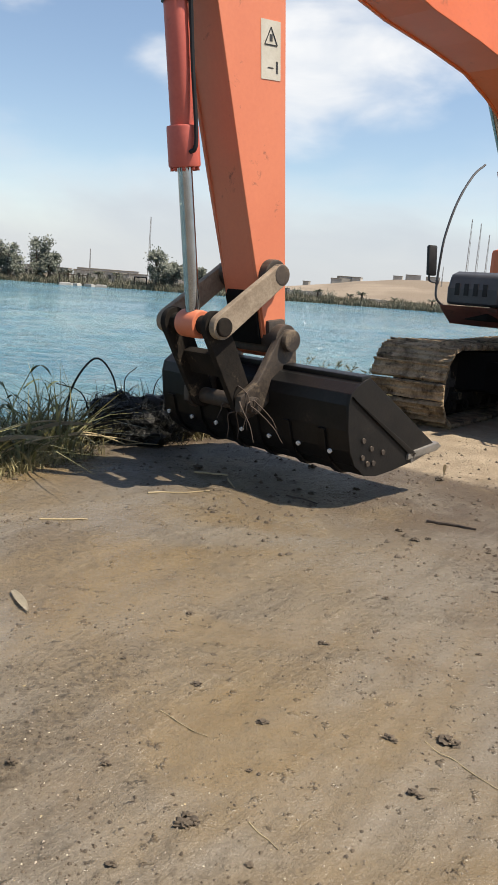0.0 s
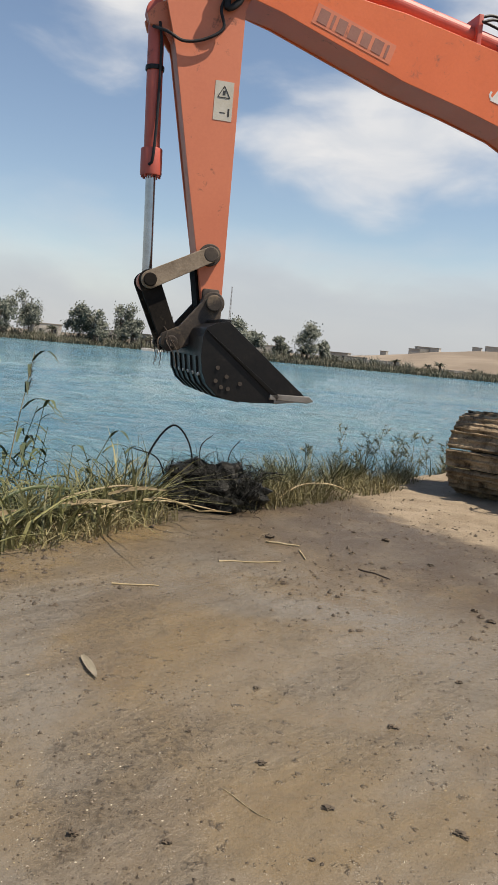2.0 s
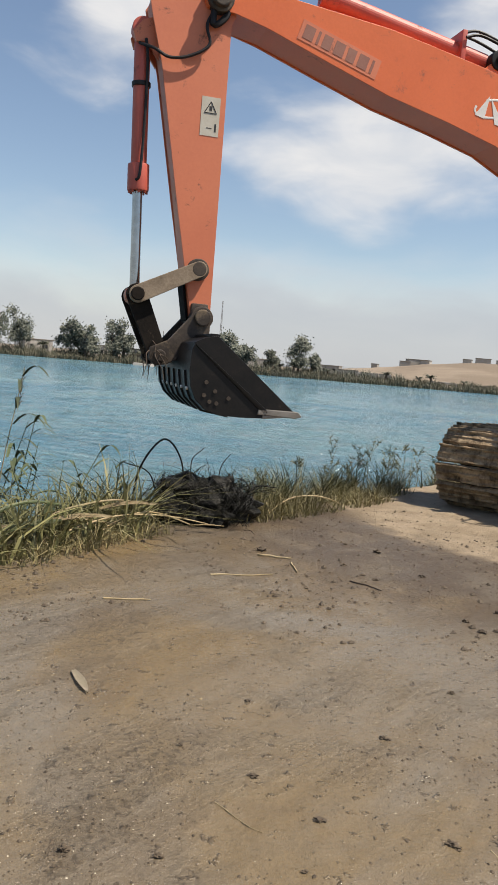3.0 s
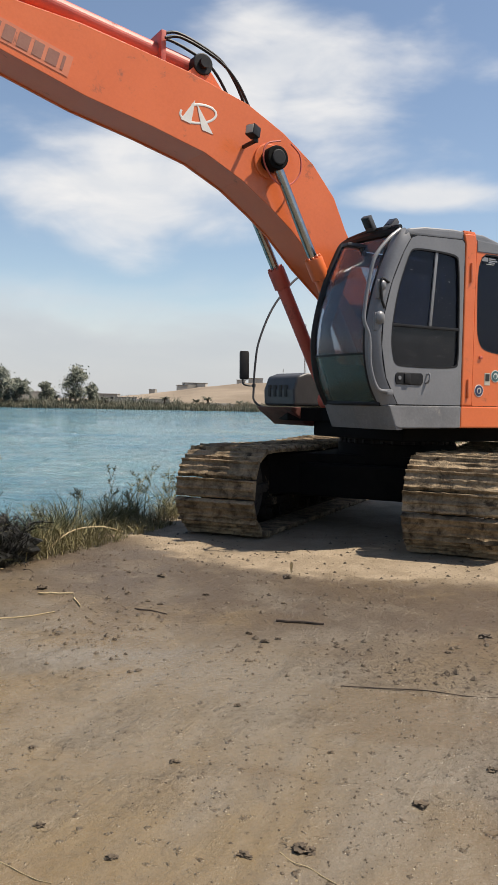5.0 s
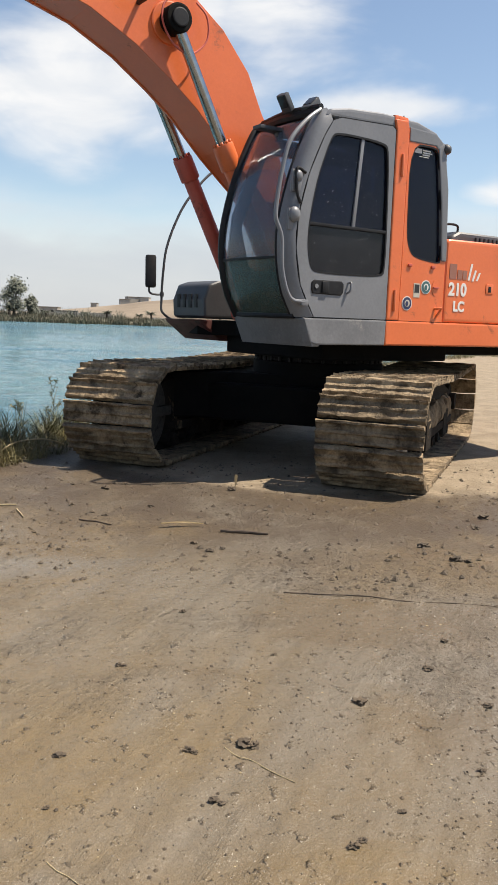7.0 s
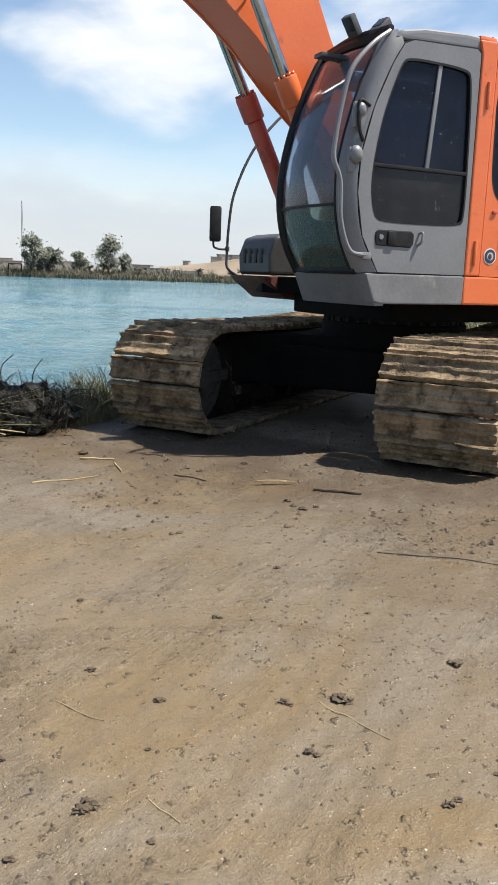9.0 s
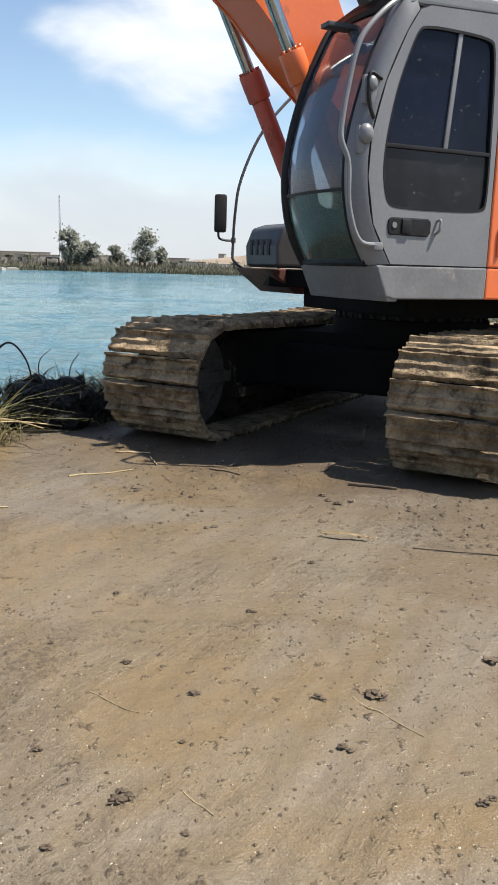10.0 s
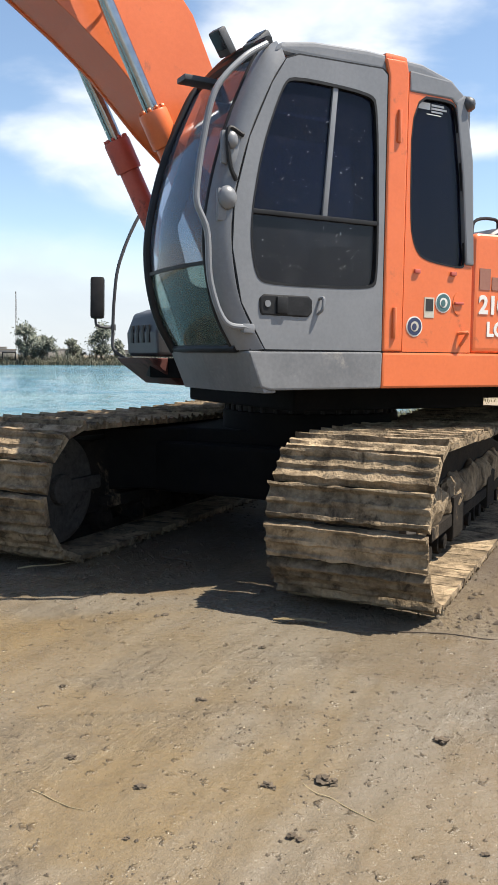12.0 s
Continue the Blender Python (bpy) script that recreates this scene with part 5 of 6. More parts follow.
def build_links():
    """Two idler links, the forked bucket link, the bucket cylinder and the pair of boom cylinders, each along its own x axis."""
    def bar(length, y, r0, r1, bm):
        pts = [(r0 * math.cos(a), r0 * math.sin(a)) for a in [math.pi / 2 + math.pi * k / 10 for k in range(11)]]
        pts += [(length + r1 * math.cos(a), r1 * math.sin(a)) for a in [-math.pi / 2 + math.pi * k / 10 for k in range(11)]]
        return prism(pts, y - 0.025, y + 0.025, 0.006, bm)
    n = (ROD_PIN - LINK_PIN).length
    bm = bar(n, 0.262, 0.07, 0.08, None)
    bar(n, -0.262, 0.07, 0.08, bm)
    idler = part("idler_link", bm, DRIED, excavator, "pale muddy link bars")
    n = (LUG_PIN - ROD_PIN).length
    bm = bar(n, 0.20, 0.095, 0.085, None)
    bar(n, -0.20, 0.095, 0.085, bm)
    box(n * 0.35, n * 0.65, -0.2, 0.2, -0.03, 0.03, 0.01, bm)
    rod((0, -0.31, 0), (0, 0.31, 0), 0.06, seg=20, bm=bm, bevel=0.01)
    fork = part("bucket_link", bm, MUDDY, excavator, "dark forked bucket link")
    barrel = rod((0.09, 0, 0), (1.20, 0, 0), 0.072, seg=28, bevel=0.008)
    rod((1.16, 0, 0), (1.40, 0, 0), 0.098, seg=28, bm=barrel, bevel=0.014)
    rod((0, -0.07, 0), (0, 0.07, 0), 0.10, seg=24, bm=barrel, bevel=0.01)
    cyl = part("bucket_cylinder", barrel, RED, excavator, "faded red bucket cylinder")
    for k in range(8):
        a = 2 * math.pi * k / 8
        part("gland_bolt", rod((1.395, 0.078 * math.cos(a), 0.078 * math.sin(a)), (1.42, 0.078 * math.cos(a), 0.078 * math.sin(a)), 0.012, seg=6), RED, cyl)
    part("cylinder_hose", tube([(0.1, 0.1, -0.02), (0.3, 0.095, -0.04), (0.8, 0.09, -0.03), (1.25, 0.12, 0.0), (1.32, 0.09, 0.03)], 0.013, 8), BLACK, cyl)
    part("pipe_clamp", rod((0.45, 0, 0), (0.49, 0, 0), 0.085, seg=24, bevel=0.004), BLACK, cyl)
    piston = rod((-1.45, 0, 0), (0, 0, 0), 0.046, seg=24)
    piston = part("bucket_rod", piston, CHROME, excavator, "bright chrome piston rod")
    part("rod_eye", rod((0, -0.09, 0), (0, 0.09, 0), 0.09, seg=24, bevel=0.01), FADED, piston, "orange rod eye with mud")
    lifts = []
    for y in (0.366, -0.399):
        barrel = rod((0.1, 0, 0), (1.42, 0, 0), 0.072, seg=28, bevel=0.008)
        rod((1.36, 0, 0), (1.58, 0, 0), 0.092, seg=28, bm=barrel, bevel=0.015)
        rod((0, -0.06, 0), (0, 0.06, 0), 0.11, seg=24, bm=barrel, bevel=0.01)
        b = part("boom_cylinder", barrel, RED if y < 0 else ORANGE, excavator, "boom lift cylinder with bolted gland")
        for k in range(10):
            a = 2 * math.pi * k / 10
            part("gland_bolt", rod((1.575, 0.074 * math.cos(a), 0.074 * math.sin(a)), (1.60, 0.074 * math.cos(a), 0.074 * math.sin(a)), 0.013, seg=6), ORANGE if y > 0 else RED, b)
        part("cylinder_hose", tube([(0.3, -0.09, 0.05), (0.9, -0.1, 0.06), (1.4, -0.13, 0.05), (1.5, -0.1, 0.02)], 0.014, 8), BLACK, b)
        p = rod((-1.5, 0, 0), (0, 0, 0), 0.048, seg=24)
        p = part("boom_rod", p, CHROME, excavator, "bright chrome piston rod")
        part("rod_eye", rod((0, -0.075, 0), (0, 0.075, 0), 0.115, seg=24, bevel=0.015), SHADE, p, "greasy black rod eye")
        lifts.append((y, b, p))
    return idler, fork, cyl, piston, lifts


boom = build_boom()
arm = build_arm()
bucket = build_bucket()
idler_link, bucket_link, bucket_cylinder, bucket_rod, boom_lifts = build_links()


# ---- bank plants and litter ----
def height_at(x, y):
    return float(ground_height(np.array([x], dtype=float), np.array([y], dtype=float))[0])


def along_bank(n, rng, lo, hi, d0, d1):
    """n places beside the top of the bank, between two lengths of it; d: metres towards the lake."""
    pts = np.array(BANK[3:13], dtype=float)
    seg = np.hypot(*np.diff(pts, axis=0).T)
    at = np.concatenate(([0], np.cumsum(seg)))
    s = rng.uniform(lo, hi, n)
    x, y = np.interp(s, at, pts[:, 0]), np.interp(s, at, pts[:, 1])
    k = np.clip(np.searchsorted(at, s) - 1, 0, len(seg) - 1)
    w = np.diff(pts, axis=0)[k] / seg[k][:, None]
    d = rng.uniform(d0, d1, n)
    return x - w[:, 1] * d, y + w[:, 0] * d


def blades_mesh(name, x, y, z, tall, wide, lean, rng, mat, steps=3):
    """Bent, tapered blades, one strip each."""
    n = len(x)
    a = rng.uniform(0, 2 * np.pi, n)
    b = rng.uniform(0, 2 * np.pi, n)
    verts = np.zeros((n, 2 * steps + 1, 3))
    for k in range(steps + 1):
        t = k / steps
        px = x + np.cos(a) * lean * tall * t ** 2
        py = y + np.sin(a) * lean * tall * t ** 2
        pz = z + tall * (t - 0.32 * lean * t ** 2)
        if k == steps:
            verts[:, 2 * steps] = np.column_stack((px, py, pz))
        else:
            w = wide * (1 - 0.75 * t) / 2
            verts[:, 2 * k] = np.column_stack((px - np.cos(b) * w, py - np.sin(b) * w, pz))
            verts[:, 2 * k + 1] = np.column_stack((px + np.cos(b) * w, py + np.sin(b) * w, pz))
    per = 2 * steps + 1
    faces = []
    for i in range(n):
        o = i * per
        for k in range(steps - 1):
            faces.append((o + 2 * k, o + 2 * k + 1, o + 2 * k + 3, o + 2 * k + 2))
        faces.append((o + 2 * steps - 2, o + 2 * steps - 1, o + 2 * steps))
    me = bpy.data.meshes.new(name)
    me.from_pydata(verts.reshape(-1, 3).tolist(), [], faces)
    me.materials.append(mat)
    return me


def build_bank_plants():
    rng = np.random.default_rng(3)
    def patch(name, label, n, lo, hi, d0, d1, h0, h1, w, lean, mat, clump=0.0):
        x, y = along_bank(n, rng, lo, hi, d0, d1)
        keep = fractal(x * 1.4 + 20, y * 1.4, 12, 3) > clump
        keep &= (np.hypot(x + 0.86, (y - 6.75) * 0.9) > rng.uniform(0.35, 0.75, n)) | (y > 7.3)
        x, y = x[keep], y[keep]
        tall = rng.uniform(h0, h1, len(x)) * (0.55 + 0.9 * fractal(x * 1.1, y * 1.1, 15, 2))
        me = blades_mesh(name, x, y, ground_height(x, y) - 0.02, tall, np.full(len(x), w) * rng.uniform(0.6, 1.4, len(x)), rng.uniform(0.2, lean, len(x)), rng, mat)
        tagged(new(name, me), label, "grass", kind="stuff")
    patch("bank_grass", "olive green grass along the bank", 17000, 2.0, 9.0, 0.18, 1.9, 0.18, 0.60, 0.012, 1.1, GRASS, 0.38)
    patch("dry_grass", "straw-coloured dry grass along the bank", 15000, 1.6, 9.0, -0.25, 1.1, 0.06, 0.30, 0.010, 1.8, DRY, 0.40)
    patch("cut_leaves", "yellow-green cut reed leaves dumped on the bank", 900, 3.6, 6.0, -0.15, 1.0, 0.30, 0.75, 0.024, 1.9, YELLOW, 0.3)
    patch("bank_grass", "olive green weeds on the bank beside the pad", 13000, 6.3, 13.5, 0.10, 1.6, 0.14, 0.50, 0.010, 1.0, GRASS, 0.43)
    patch("dry_grass", "dry grass on the bank beside the pad", 11000, 6.0, 13.5, -0.1, 1.1, 0.07, 0.34, 0.008, 1.5, DRY, 0.44)
    patch("bank_grass", "sparse grass on the far bank", 6000, 12.5, 46.0, -0.4, 1.6, 0.12, 0.40, 0.02, 0.9, GRASS, 0.5)
    patch("dry_grass", "sparse dry grass on the far bank", 5000, 12.5, 46.0, -0.8, 1.2, 0.1, 0.3, 0.02, 1.1, DRY, 0.5)


build_bank_plants()


def reed(name, base, tall, leaves, seed, label, lean=(0.1, 0.1), spike=False):
    """A reed: stem and long leaves, each leaf a part."""
    rnd = random.Random(seed)
    ob = empty(name, label, "reed", "reeds on the bank")
    ob.location = base
    top = Vector((lean[0] * tall, lean[1] * tall, tall))
    mid = Vector((lean[0] * tall * 0.3, lean[1] * tall * 0.3, tall * 0.55))
    part("stem", tube([(0, 0, -0.05), mid, top], 0.009, 6, taper=0.35), STRAW if spike else BLADE, ob)
    for k in range(leaves):
        t = 0.25 + 0.75 * (k + 0.5) / leaves
        p = mid * (2 * t * (1 - t)) + top * t * t
        a = rnd.uniform(0, 2 * math.pi)
        n = rnd.uniform(0.30, 0.62) * min(1.0, tall)
        out = Vector((math.cos(a), math.sin(a), 0))
        bm = bmesh.new()
        side = out.cross(Vector((0, 0, 1))) * 0.024
        rows = []
        for i in range(7):
            u = i / 6
            q = p + out * n * u * 0.75 + Vector((0, 0, n * (0.75 * u - 0.75 * u * u)))
            wd = (0.35 + 1.6 * u) * (1 - u) * 1.25 + 0.02
            rows.append((bm.verts.new(q - side * wd), bm.verts.new(q + Vector((0, 0, -0.004 * wd))), bm.verts.new(q + side * wd)))
        for r0, r1 in zip(rows, rows[1:]):
            bm.faces.new((r0[0], r0[1], r1[1], r1[0])), bm.faces.new((r0[1], r0[2], r1[2], r1[1]))
        part("leaf", bm, BLADE, ob, smooth=80)
    if spike:
        bm = bmesh.new()
        for k in range(26):
            t = k / 26
            p = top * (0.86 + 0.14 * t)
            d = Vector((rnd.uniform(-1, 1), rnd.uniform(-1, 1), rnd.uniform(0.1, 0.8))) * 0.07 * (1.2 - t)
            tube([p, p + d * 0.6 + Vector((0, 0, 0.01)), p + d], 0.003, 3, bm, 1, 0.3)
        part("plume", bm, WOOD, ob)
    return ob


def build_reeds():
    rnd = random.Random(11)
    for k, (x, y, h) in enumerate(((-2.75, 6.9, 2.45), (-2.9, 7.1, 2.15), (-2.65, 7.2, 1.85), (-3.05, 6.7, 2.0), (-2.8, 6.6, 1.55), (-3.1, 7.3, 2.3), (-2.55, 6.75, 1.4), (-2.6, 6.95, 1.9))):
        reed("tall_reed", (x, y, height_at(x, y)), h, 12, k, "tall green reed with long drooping leaves", (rnd.uniform(0.02, 0.2), rnd.uniform(-0.1, 0.1)), k % 3 == 0)
    for k, (x, y, h) in enumerate(((-1.95, 6.6, 0.95), (-2.2, 6.3, 0.8), (-1.75, 6.5, 0.65), (-2.4, 6.8, 0.9), (-1.55, 7.0, 0.7), (-2.05, 5.9, 0.6), (-2.3, 5.6, 0.7), (-1.35, 7.3, 0.6))):
        reed("short_reed", (x, y, height_at(x, y)), h, 5, 40 + k, "short green reed among the bank grass", (rnd.uniform(-0.25, 0.25), rnd.uniform(-0.2, 0.2)))
    # weeds with thin, fuzzy tops beside the pad
    for k, (x, y, h) in enumerate(((0.25, 8.9, 0.62), (0.55, 9.2, 0.55), (0.75, 9.9, 0.72), (1.15, 10.3, 0.60), (1.0, 10.7, 0.66), (-0.1, 8.5, 0.5), (1.45, 11.0, 0.6), (0.45, 8.8, 0.45), (1.75, 11.4, 0.5), (-0.45, 8.0, 0.42), (0.95, 9.8, 0.5))):
        weed = empty("wild_weed", "thin dry weed with fuzzy seed tops", "weed", "weeds beside the pad")
        weed.location = (x, y, height_at(x, y) - 0.02)
        r2 = random.Random(100 + k)
        part("stem", tube([(0, 0, 0), (r2.uniform(-0.04, 0.04), r2.uniform(-0.04, 0.04), h * 0.5), (r2.uniform(-0.1, 0.1), r2.uniform(-0.1, 0.1), h)], 0.005, 5, taper=0.4), DRY, weed)
        for _ in range(9):
            z = h * r2.uniform(0.3, 0.95)
            d = Vector((r2.uniform(-1, 1), r2.uniform(-1, 1), r2.uniform(0.3, 1.2))).normalized() * h * r2.uniform(0.15, 0.34)
            bm = tube([(0, 0, z), d * 0.5 + Vector((0, 0, z + 0.01)), d + Vector((0, 0, z))], 0.0035, 4, taper=0.4)
            for _ in range(12):
                p = d * r2.uniform(0.35, 1.0) + Vector((0, 0, z))
                q = p + Vector((r2.uniform(-1, 1), r2.uniform(-1, 1), r2.uniform(-0.4, 1))) * 0.035
                tube([p, q], 0.0045, 3, bm, 1, 0.4)
            part("branch", bm, GRASS, weed)


build_reeds()


def build_heap():
    """A dredged lump of black weed and mud at the edge, with bent stalks."""
    x, y = -0.86, 6.86
    heap = empty("weed_heap", "black wet heap of dredged weed and mud", "weed heap")
    heap.location = (x, y, height_at(x, y) - 0.10)
    rnd = random.Random(5)
    for k in range(17):
        c = (rnd.uniform(-0.24, 0.30), rnd.uniform(-0.22, 0.22), rnd.uniform(0.02, 0.24) + 0.14)
        part("lump", ball(c, (rnd.uniform(0.10, 0.2), rnd.uniform(0.10, 0.2), rnd.uniform(0.07, 0.15)), 0.42, None, 3, k * 1.7), WEED, heap)
    bm = bmesh.new()
    for k in range(620):
        p = Vector((rnd.uniform(-0.40, 0.42), rnd.uniform(-0.35, 0.3), rnd.uniform(0.1, 0.42)))
        d = Vector((rnd.uniform(-1, 1), rnd.uniform(-1, 1), rnd.uniform(-0.3, 0.9))) * rnd.uniform(0.08, 0.28)
        tube([p, p + d * 0.5 + Vector((0, 0, 0.03)), p + d], 0.0042, 4, bm, 2, 0.3)
    tagged(part("weed_tangle", bm, WEED, heap), kind="stuff")
    for pts, r in (((( -0.62, 0.0, 0.1), (-0.56, 0.0, 0.5), (-0.38, 0.02, 0.76), (-0.22, 0.0, 0.62), (-0.15, -0.02, 0.3)), 0.012), (((-0.4, 0.1, 0.2), (-0.5, 0.1, 0.45), (-0.72, 0.1, 0.52)), 0.009), (((0.1, 0.1, 0.3), (0.12, 0.12, 0.55), (0.2, 0.1, 0.68)), 0.006), (((-0.1, 0, 0.35), (-0.12, 0, 0.6), (-0.02, 0, 0.72)), 0.006), (((0.3, 0, 0.2), (0.42, 0, 0.42), (0.62, 0, 0.44)), 0.008)):
        part("bent_stalk", tube(pts, r, 6, taper=0.5), WEED, heap)


build_heap()


def stalk(name, a, b, r, mat, label, category, lift=0.0, wave=0.0, seed=0):
    """A stalk that lies on the ground from a to b, maybe with its far end raised."""
    rnd = random.Random(seed)
    a, b = Vector((*a, 0)), Vector((*b, 0))
    mid = (a + b) / 2
    pts = []
    for k in range(6):
        t = k / 5
        p = a.lerp(b, t) + Vector((rnd.uniform(-wave, wave), rnd.uniform(-wave, wave), 0))
        pts.append((p.x - mid.x, p.y - mid.y, max(height_at(p.x, p.y), -0.35) + r * 0.8 + lift * t + (0.14 * math.sin(math.pi * t) if lift > 0 else 0)))
    bm = tube(pts, r, 7, taper=0.6)
    ob = thing(name, bm, mat, label, category)
    ob.location = (mid.x, mid.y, 0)
    return ob


def reed_leaf(length, width, twist=0.4):
    """A dry leaf, pointed, lying along x, slightly curled."""
    bm = bmesh.new()
    rows = []
    for k in range(9):
        t = k / 8
        w = width * math.sin(math.pi * min(1, t * 0.92 + 0.08)) ** 0.7
        z = 0.006 + 0.02 * math.sin(t * math.pi) * twist
        rows.append((bm.verts.new(((t - 0.5) * length, -w, z)), bm.verts.new(((t - 0.5) * length, 0, z - 0.004)), bm.verts.new(((t - 0.5) * length, w, z + 0.008 * twist))))
    for a, b in zip(rows, rows[1:]):
        bm.faces.new((a[0], a[1], b[1], b[0])), bm.faces.new((a[1], a[2], b[2], b[1]))
    bmesh.ops.solidify(bm, geom=bm.faces[:], thickness=0.002)
    return bm


def build_litter():
    stalk("stick", (1.20, 4.88), (1.47, 4.78), 0.012, WOOD, "short dark stick lying on the mud", "stick", wave=0.006, seed=1)
    stalk("twig", (0.64, 2.32), (0.80, 2.09), 0.0022, STRAW, "thin pale twig on the mud", "twig", wave=0.004, seed=2)
    stalk("twig", (-0.18, 2.39), (-0.03, 2.27), 0.002, STRAW, "thin pale twig on the mud", "twig", wave=0.004, seed=3)
    stalk("twig", (0.10, 1.88), (0.17, 1.78), 0.002, STRAW, "thin pale twig on the mud", "twig", wave=0.003, seed=4)
    stalk("long_twig", (1.25, 3.70), (2.20, 3.37), 0.0032, WOOD, "long thin broken twig across the mud", "twig", wave=0.012, seed=5)
    stalk("twig", (-0.30, 5.75), (-0.05, 5.72), 0.008, STRAW, "pale stalk on the mud", "twig", wave=0.01, seed=6)
    stalk("twig", (0.35, 5.30), (0.55, 5.15), 0.006, WOOD, "dark twig on the mud", "twig", wave=0.01, seed=7)
    stalk("twig", (-1.05, 4.35), (-0.80, 4.42), 0.006, STRAW, "pale stalk on the mud", "twig", wave=0.01, seed=8)
    stalk("twig", (-0.55, 5.1), (-0.15, 5.25), 0.006, STRAW, "pale stalk pressed into the mud", "twig", wave=0.01, seed=9)
    stalk("twig", (-0.05, 5.62), (0.0, 5.35), 0.007, STRAW, "pale stalk on the mud", "twig", wave=0.004, seed=10)
    # cut reeds dumped at the edge
    for k, (a, b, r, lift, mat) in enumerate((((-2.25, 5.0), (-1.2, 6.1), 0.008, 0.02, STRAW), ((-1.95, 5.0), (-1.25, 6.2), 0.010, 0.22, STRAW), ((-2.2, 4.95), (-1.75, 5.6), 0.016, 0.25, BLADE), ((-1.85, 5.35), (-0.75, 6.55), 0.008, 0.03, STRAW), ((-1.5, 5.7), (-0.9, 6.35), 0.008, 0.05, STRAW), ((-2.1, 5.3), (-1.9, 6.4), 0.009, 0.4, BLADE), ((-0.35, 7.35), (0.35, 8.0), 0.008, 0.05, STRAW))):
        stalk("cut_reed", a, b, r, mat, "cut reed stalk lying on the bank", "reed stalk", lift, 0.03, 20 + k)
    for k, (x, y, turn, n, w) in enumerate(((-2.0, 5.0, 40, 0.75, 0.045), (-1.8, 5.15, 55, 0.6, 0.035), (-1.55, 5.5, 25, 0.5, 0.03), (-2.15, 5.35, 70, 0.7, 0.04), (-1.3, 6.0, 20, 0.45, 0.025), (-1.75, 5.5, 100, 0.45, 0.03))):
        ob = thing("reed_leaf", reed_leaf(n, w, 1.5), BLADE if k % 2 else STRAW, "broad cut reed leaf on the bank", "leaf", smooth=80)
        ob.matrix_world = pose(x, y, max(height_at(x, y), -0.2) + 0.13 + 0.02 * k, 8, -6, turn)
    ob = thing("dry_leaf", reed_leaf(0.25, 0.019, 0.3), PALE_LEAF, "curled pale leaf on the mud", "leaf", smooth=80)
    ob.matrix_world = pose(-0.84, 3.185, height_at(-0.84, 3.185) + 0.004, 0, 0, -60)
    ob = thing("dry_leaf", reed_leaf(0.15, 0.012, 1.2), PALE_LEAF, "small upright curled leaf on the pad", "leaf", smooth=80)
    ob.matrix_world = pose(1.61, 6.2, height_at(1.61, 6.2) + 0.05, 0, 50, 80)
    blown = thing("blown_leaf", reed_leaf(0.27, 0.014, 0.4), STRAW, "long dry leaf blown over the mud", "leaf", smooth=80)
    # clods
    spots = ((0.71, 2.33, 0.034), (0.735, 2.318, 0.026), (1.18, 2.54, 0.035), (1.20, 2.56, 0.022), (0.53, 2.32, 0.020), (0.545, 2.31, 0.014), (0.14, 2.36, 0.020), (-0.08, 2.59, 0.020), (-0.28, 5.91, 0.045), (0.59, 6.26, 0.04), (0.38, 2.99, 0.018), (0.40, 2.98, 0.014), (-0.30, 2.09, 0.018), (-0.07, 1.85, 0.03), (-0.04, 1.86, 0.022), (-0.06, 1.89, 0.018), (-0.56, 2.07, 0.024), (2.35, 4.41, 0.05), (0.72, 3.52, 0.020), (2.41, 4.11, 0.045), (2.47, 4.08, 0.03), (1.55, 6.10, 0.04), (0.98, 4.62, 0.026), (1.04, 4.46, 0.028), (1.12, 4.50, 0.022), (0.32, 5.7, 0.03), (0.52, 5.4, 0.026), (-0.12, 4.75, 0.022), (0.20, 4.6, 0.018), (1.75, 3.0, 0.022), (1.55, 2.75, 0.024), (1.62, 2.42, 0.024), (1.72, 2.30, 0.026), (1.38, 2.05, 0.016), (1.0, 3.0, 0.014), (0.1, 2.1, 0.012), (-0.35, 2.75, 0.012), (-0.15, 3.2, 0.014), (0.55, 2.05, 0.02), (0.57, 2.03, 0.014), (1.05, 1.9, 0.016), (0.86, 1.78, 0.022), (0.89, 1.80, 0.016), (0.1, 1.72, 0.014), (-0.22, 1.68, 0.016), (2.9, 4.75, 0.04), (3.1, 5.0, 0.05), (2.0, 4.15, 0.022), (0.85, 5.6, 0.03), (1.35, 5.35, 0.022))
    for k, (x, y, r) in enumerate(spots):
        bm = ball((0, 0, r * 0.2), (r * 0.72, r * 0.55, r * 0.36), 0.9, None, 3, k * 2.3)
        ob = thing("mud_clod", bm, CLOD, "small dark clod of damp mud", "clod", "clods on the mud")
        ob.location = (x, y, height_at(x, y))
    # fine litter and gravel
    rng = np.random.default_rng(8)
    def scatter(name, label, n, r0, r1, a0, a1, s0, s1, mat, flat=0.7):
        r = np.sqrt(rng.uniform(r0 ** 2, r1 ** 2, n)) if r1 < 4 else r0 * (r1 / r0) ** rng.uniform(0, 1, n)
        a = np.radians(rng.uniform(a0, a1, n))
        x, y = r * np.sin(a), r * np.cos(a)
        keep = (bank_distance(x, y) < 0.1) & (fractal(x * 1.7, y * 1.7, 31, 3) > rng.uniform(0.28, 0.62, n))
        x, y = x[keep], y[keep]
        z = ground_height(x, y)
        s = s0 * (s1 / s0) ** (rng.uniform(0, 1, len(x)) ** 2.2)
        base = np.array([(1, 0, 0), (0.3, 0.95, 0), (-0.8, 0.55, 0), (-0.75, -0.6, 0), (0.35, -0.9, 0), (0.1, 0.05, 1), (0, 0, -0.5)])
        k = len(x)
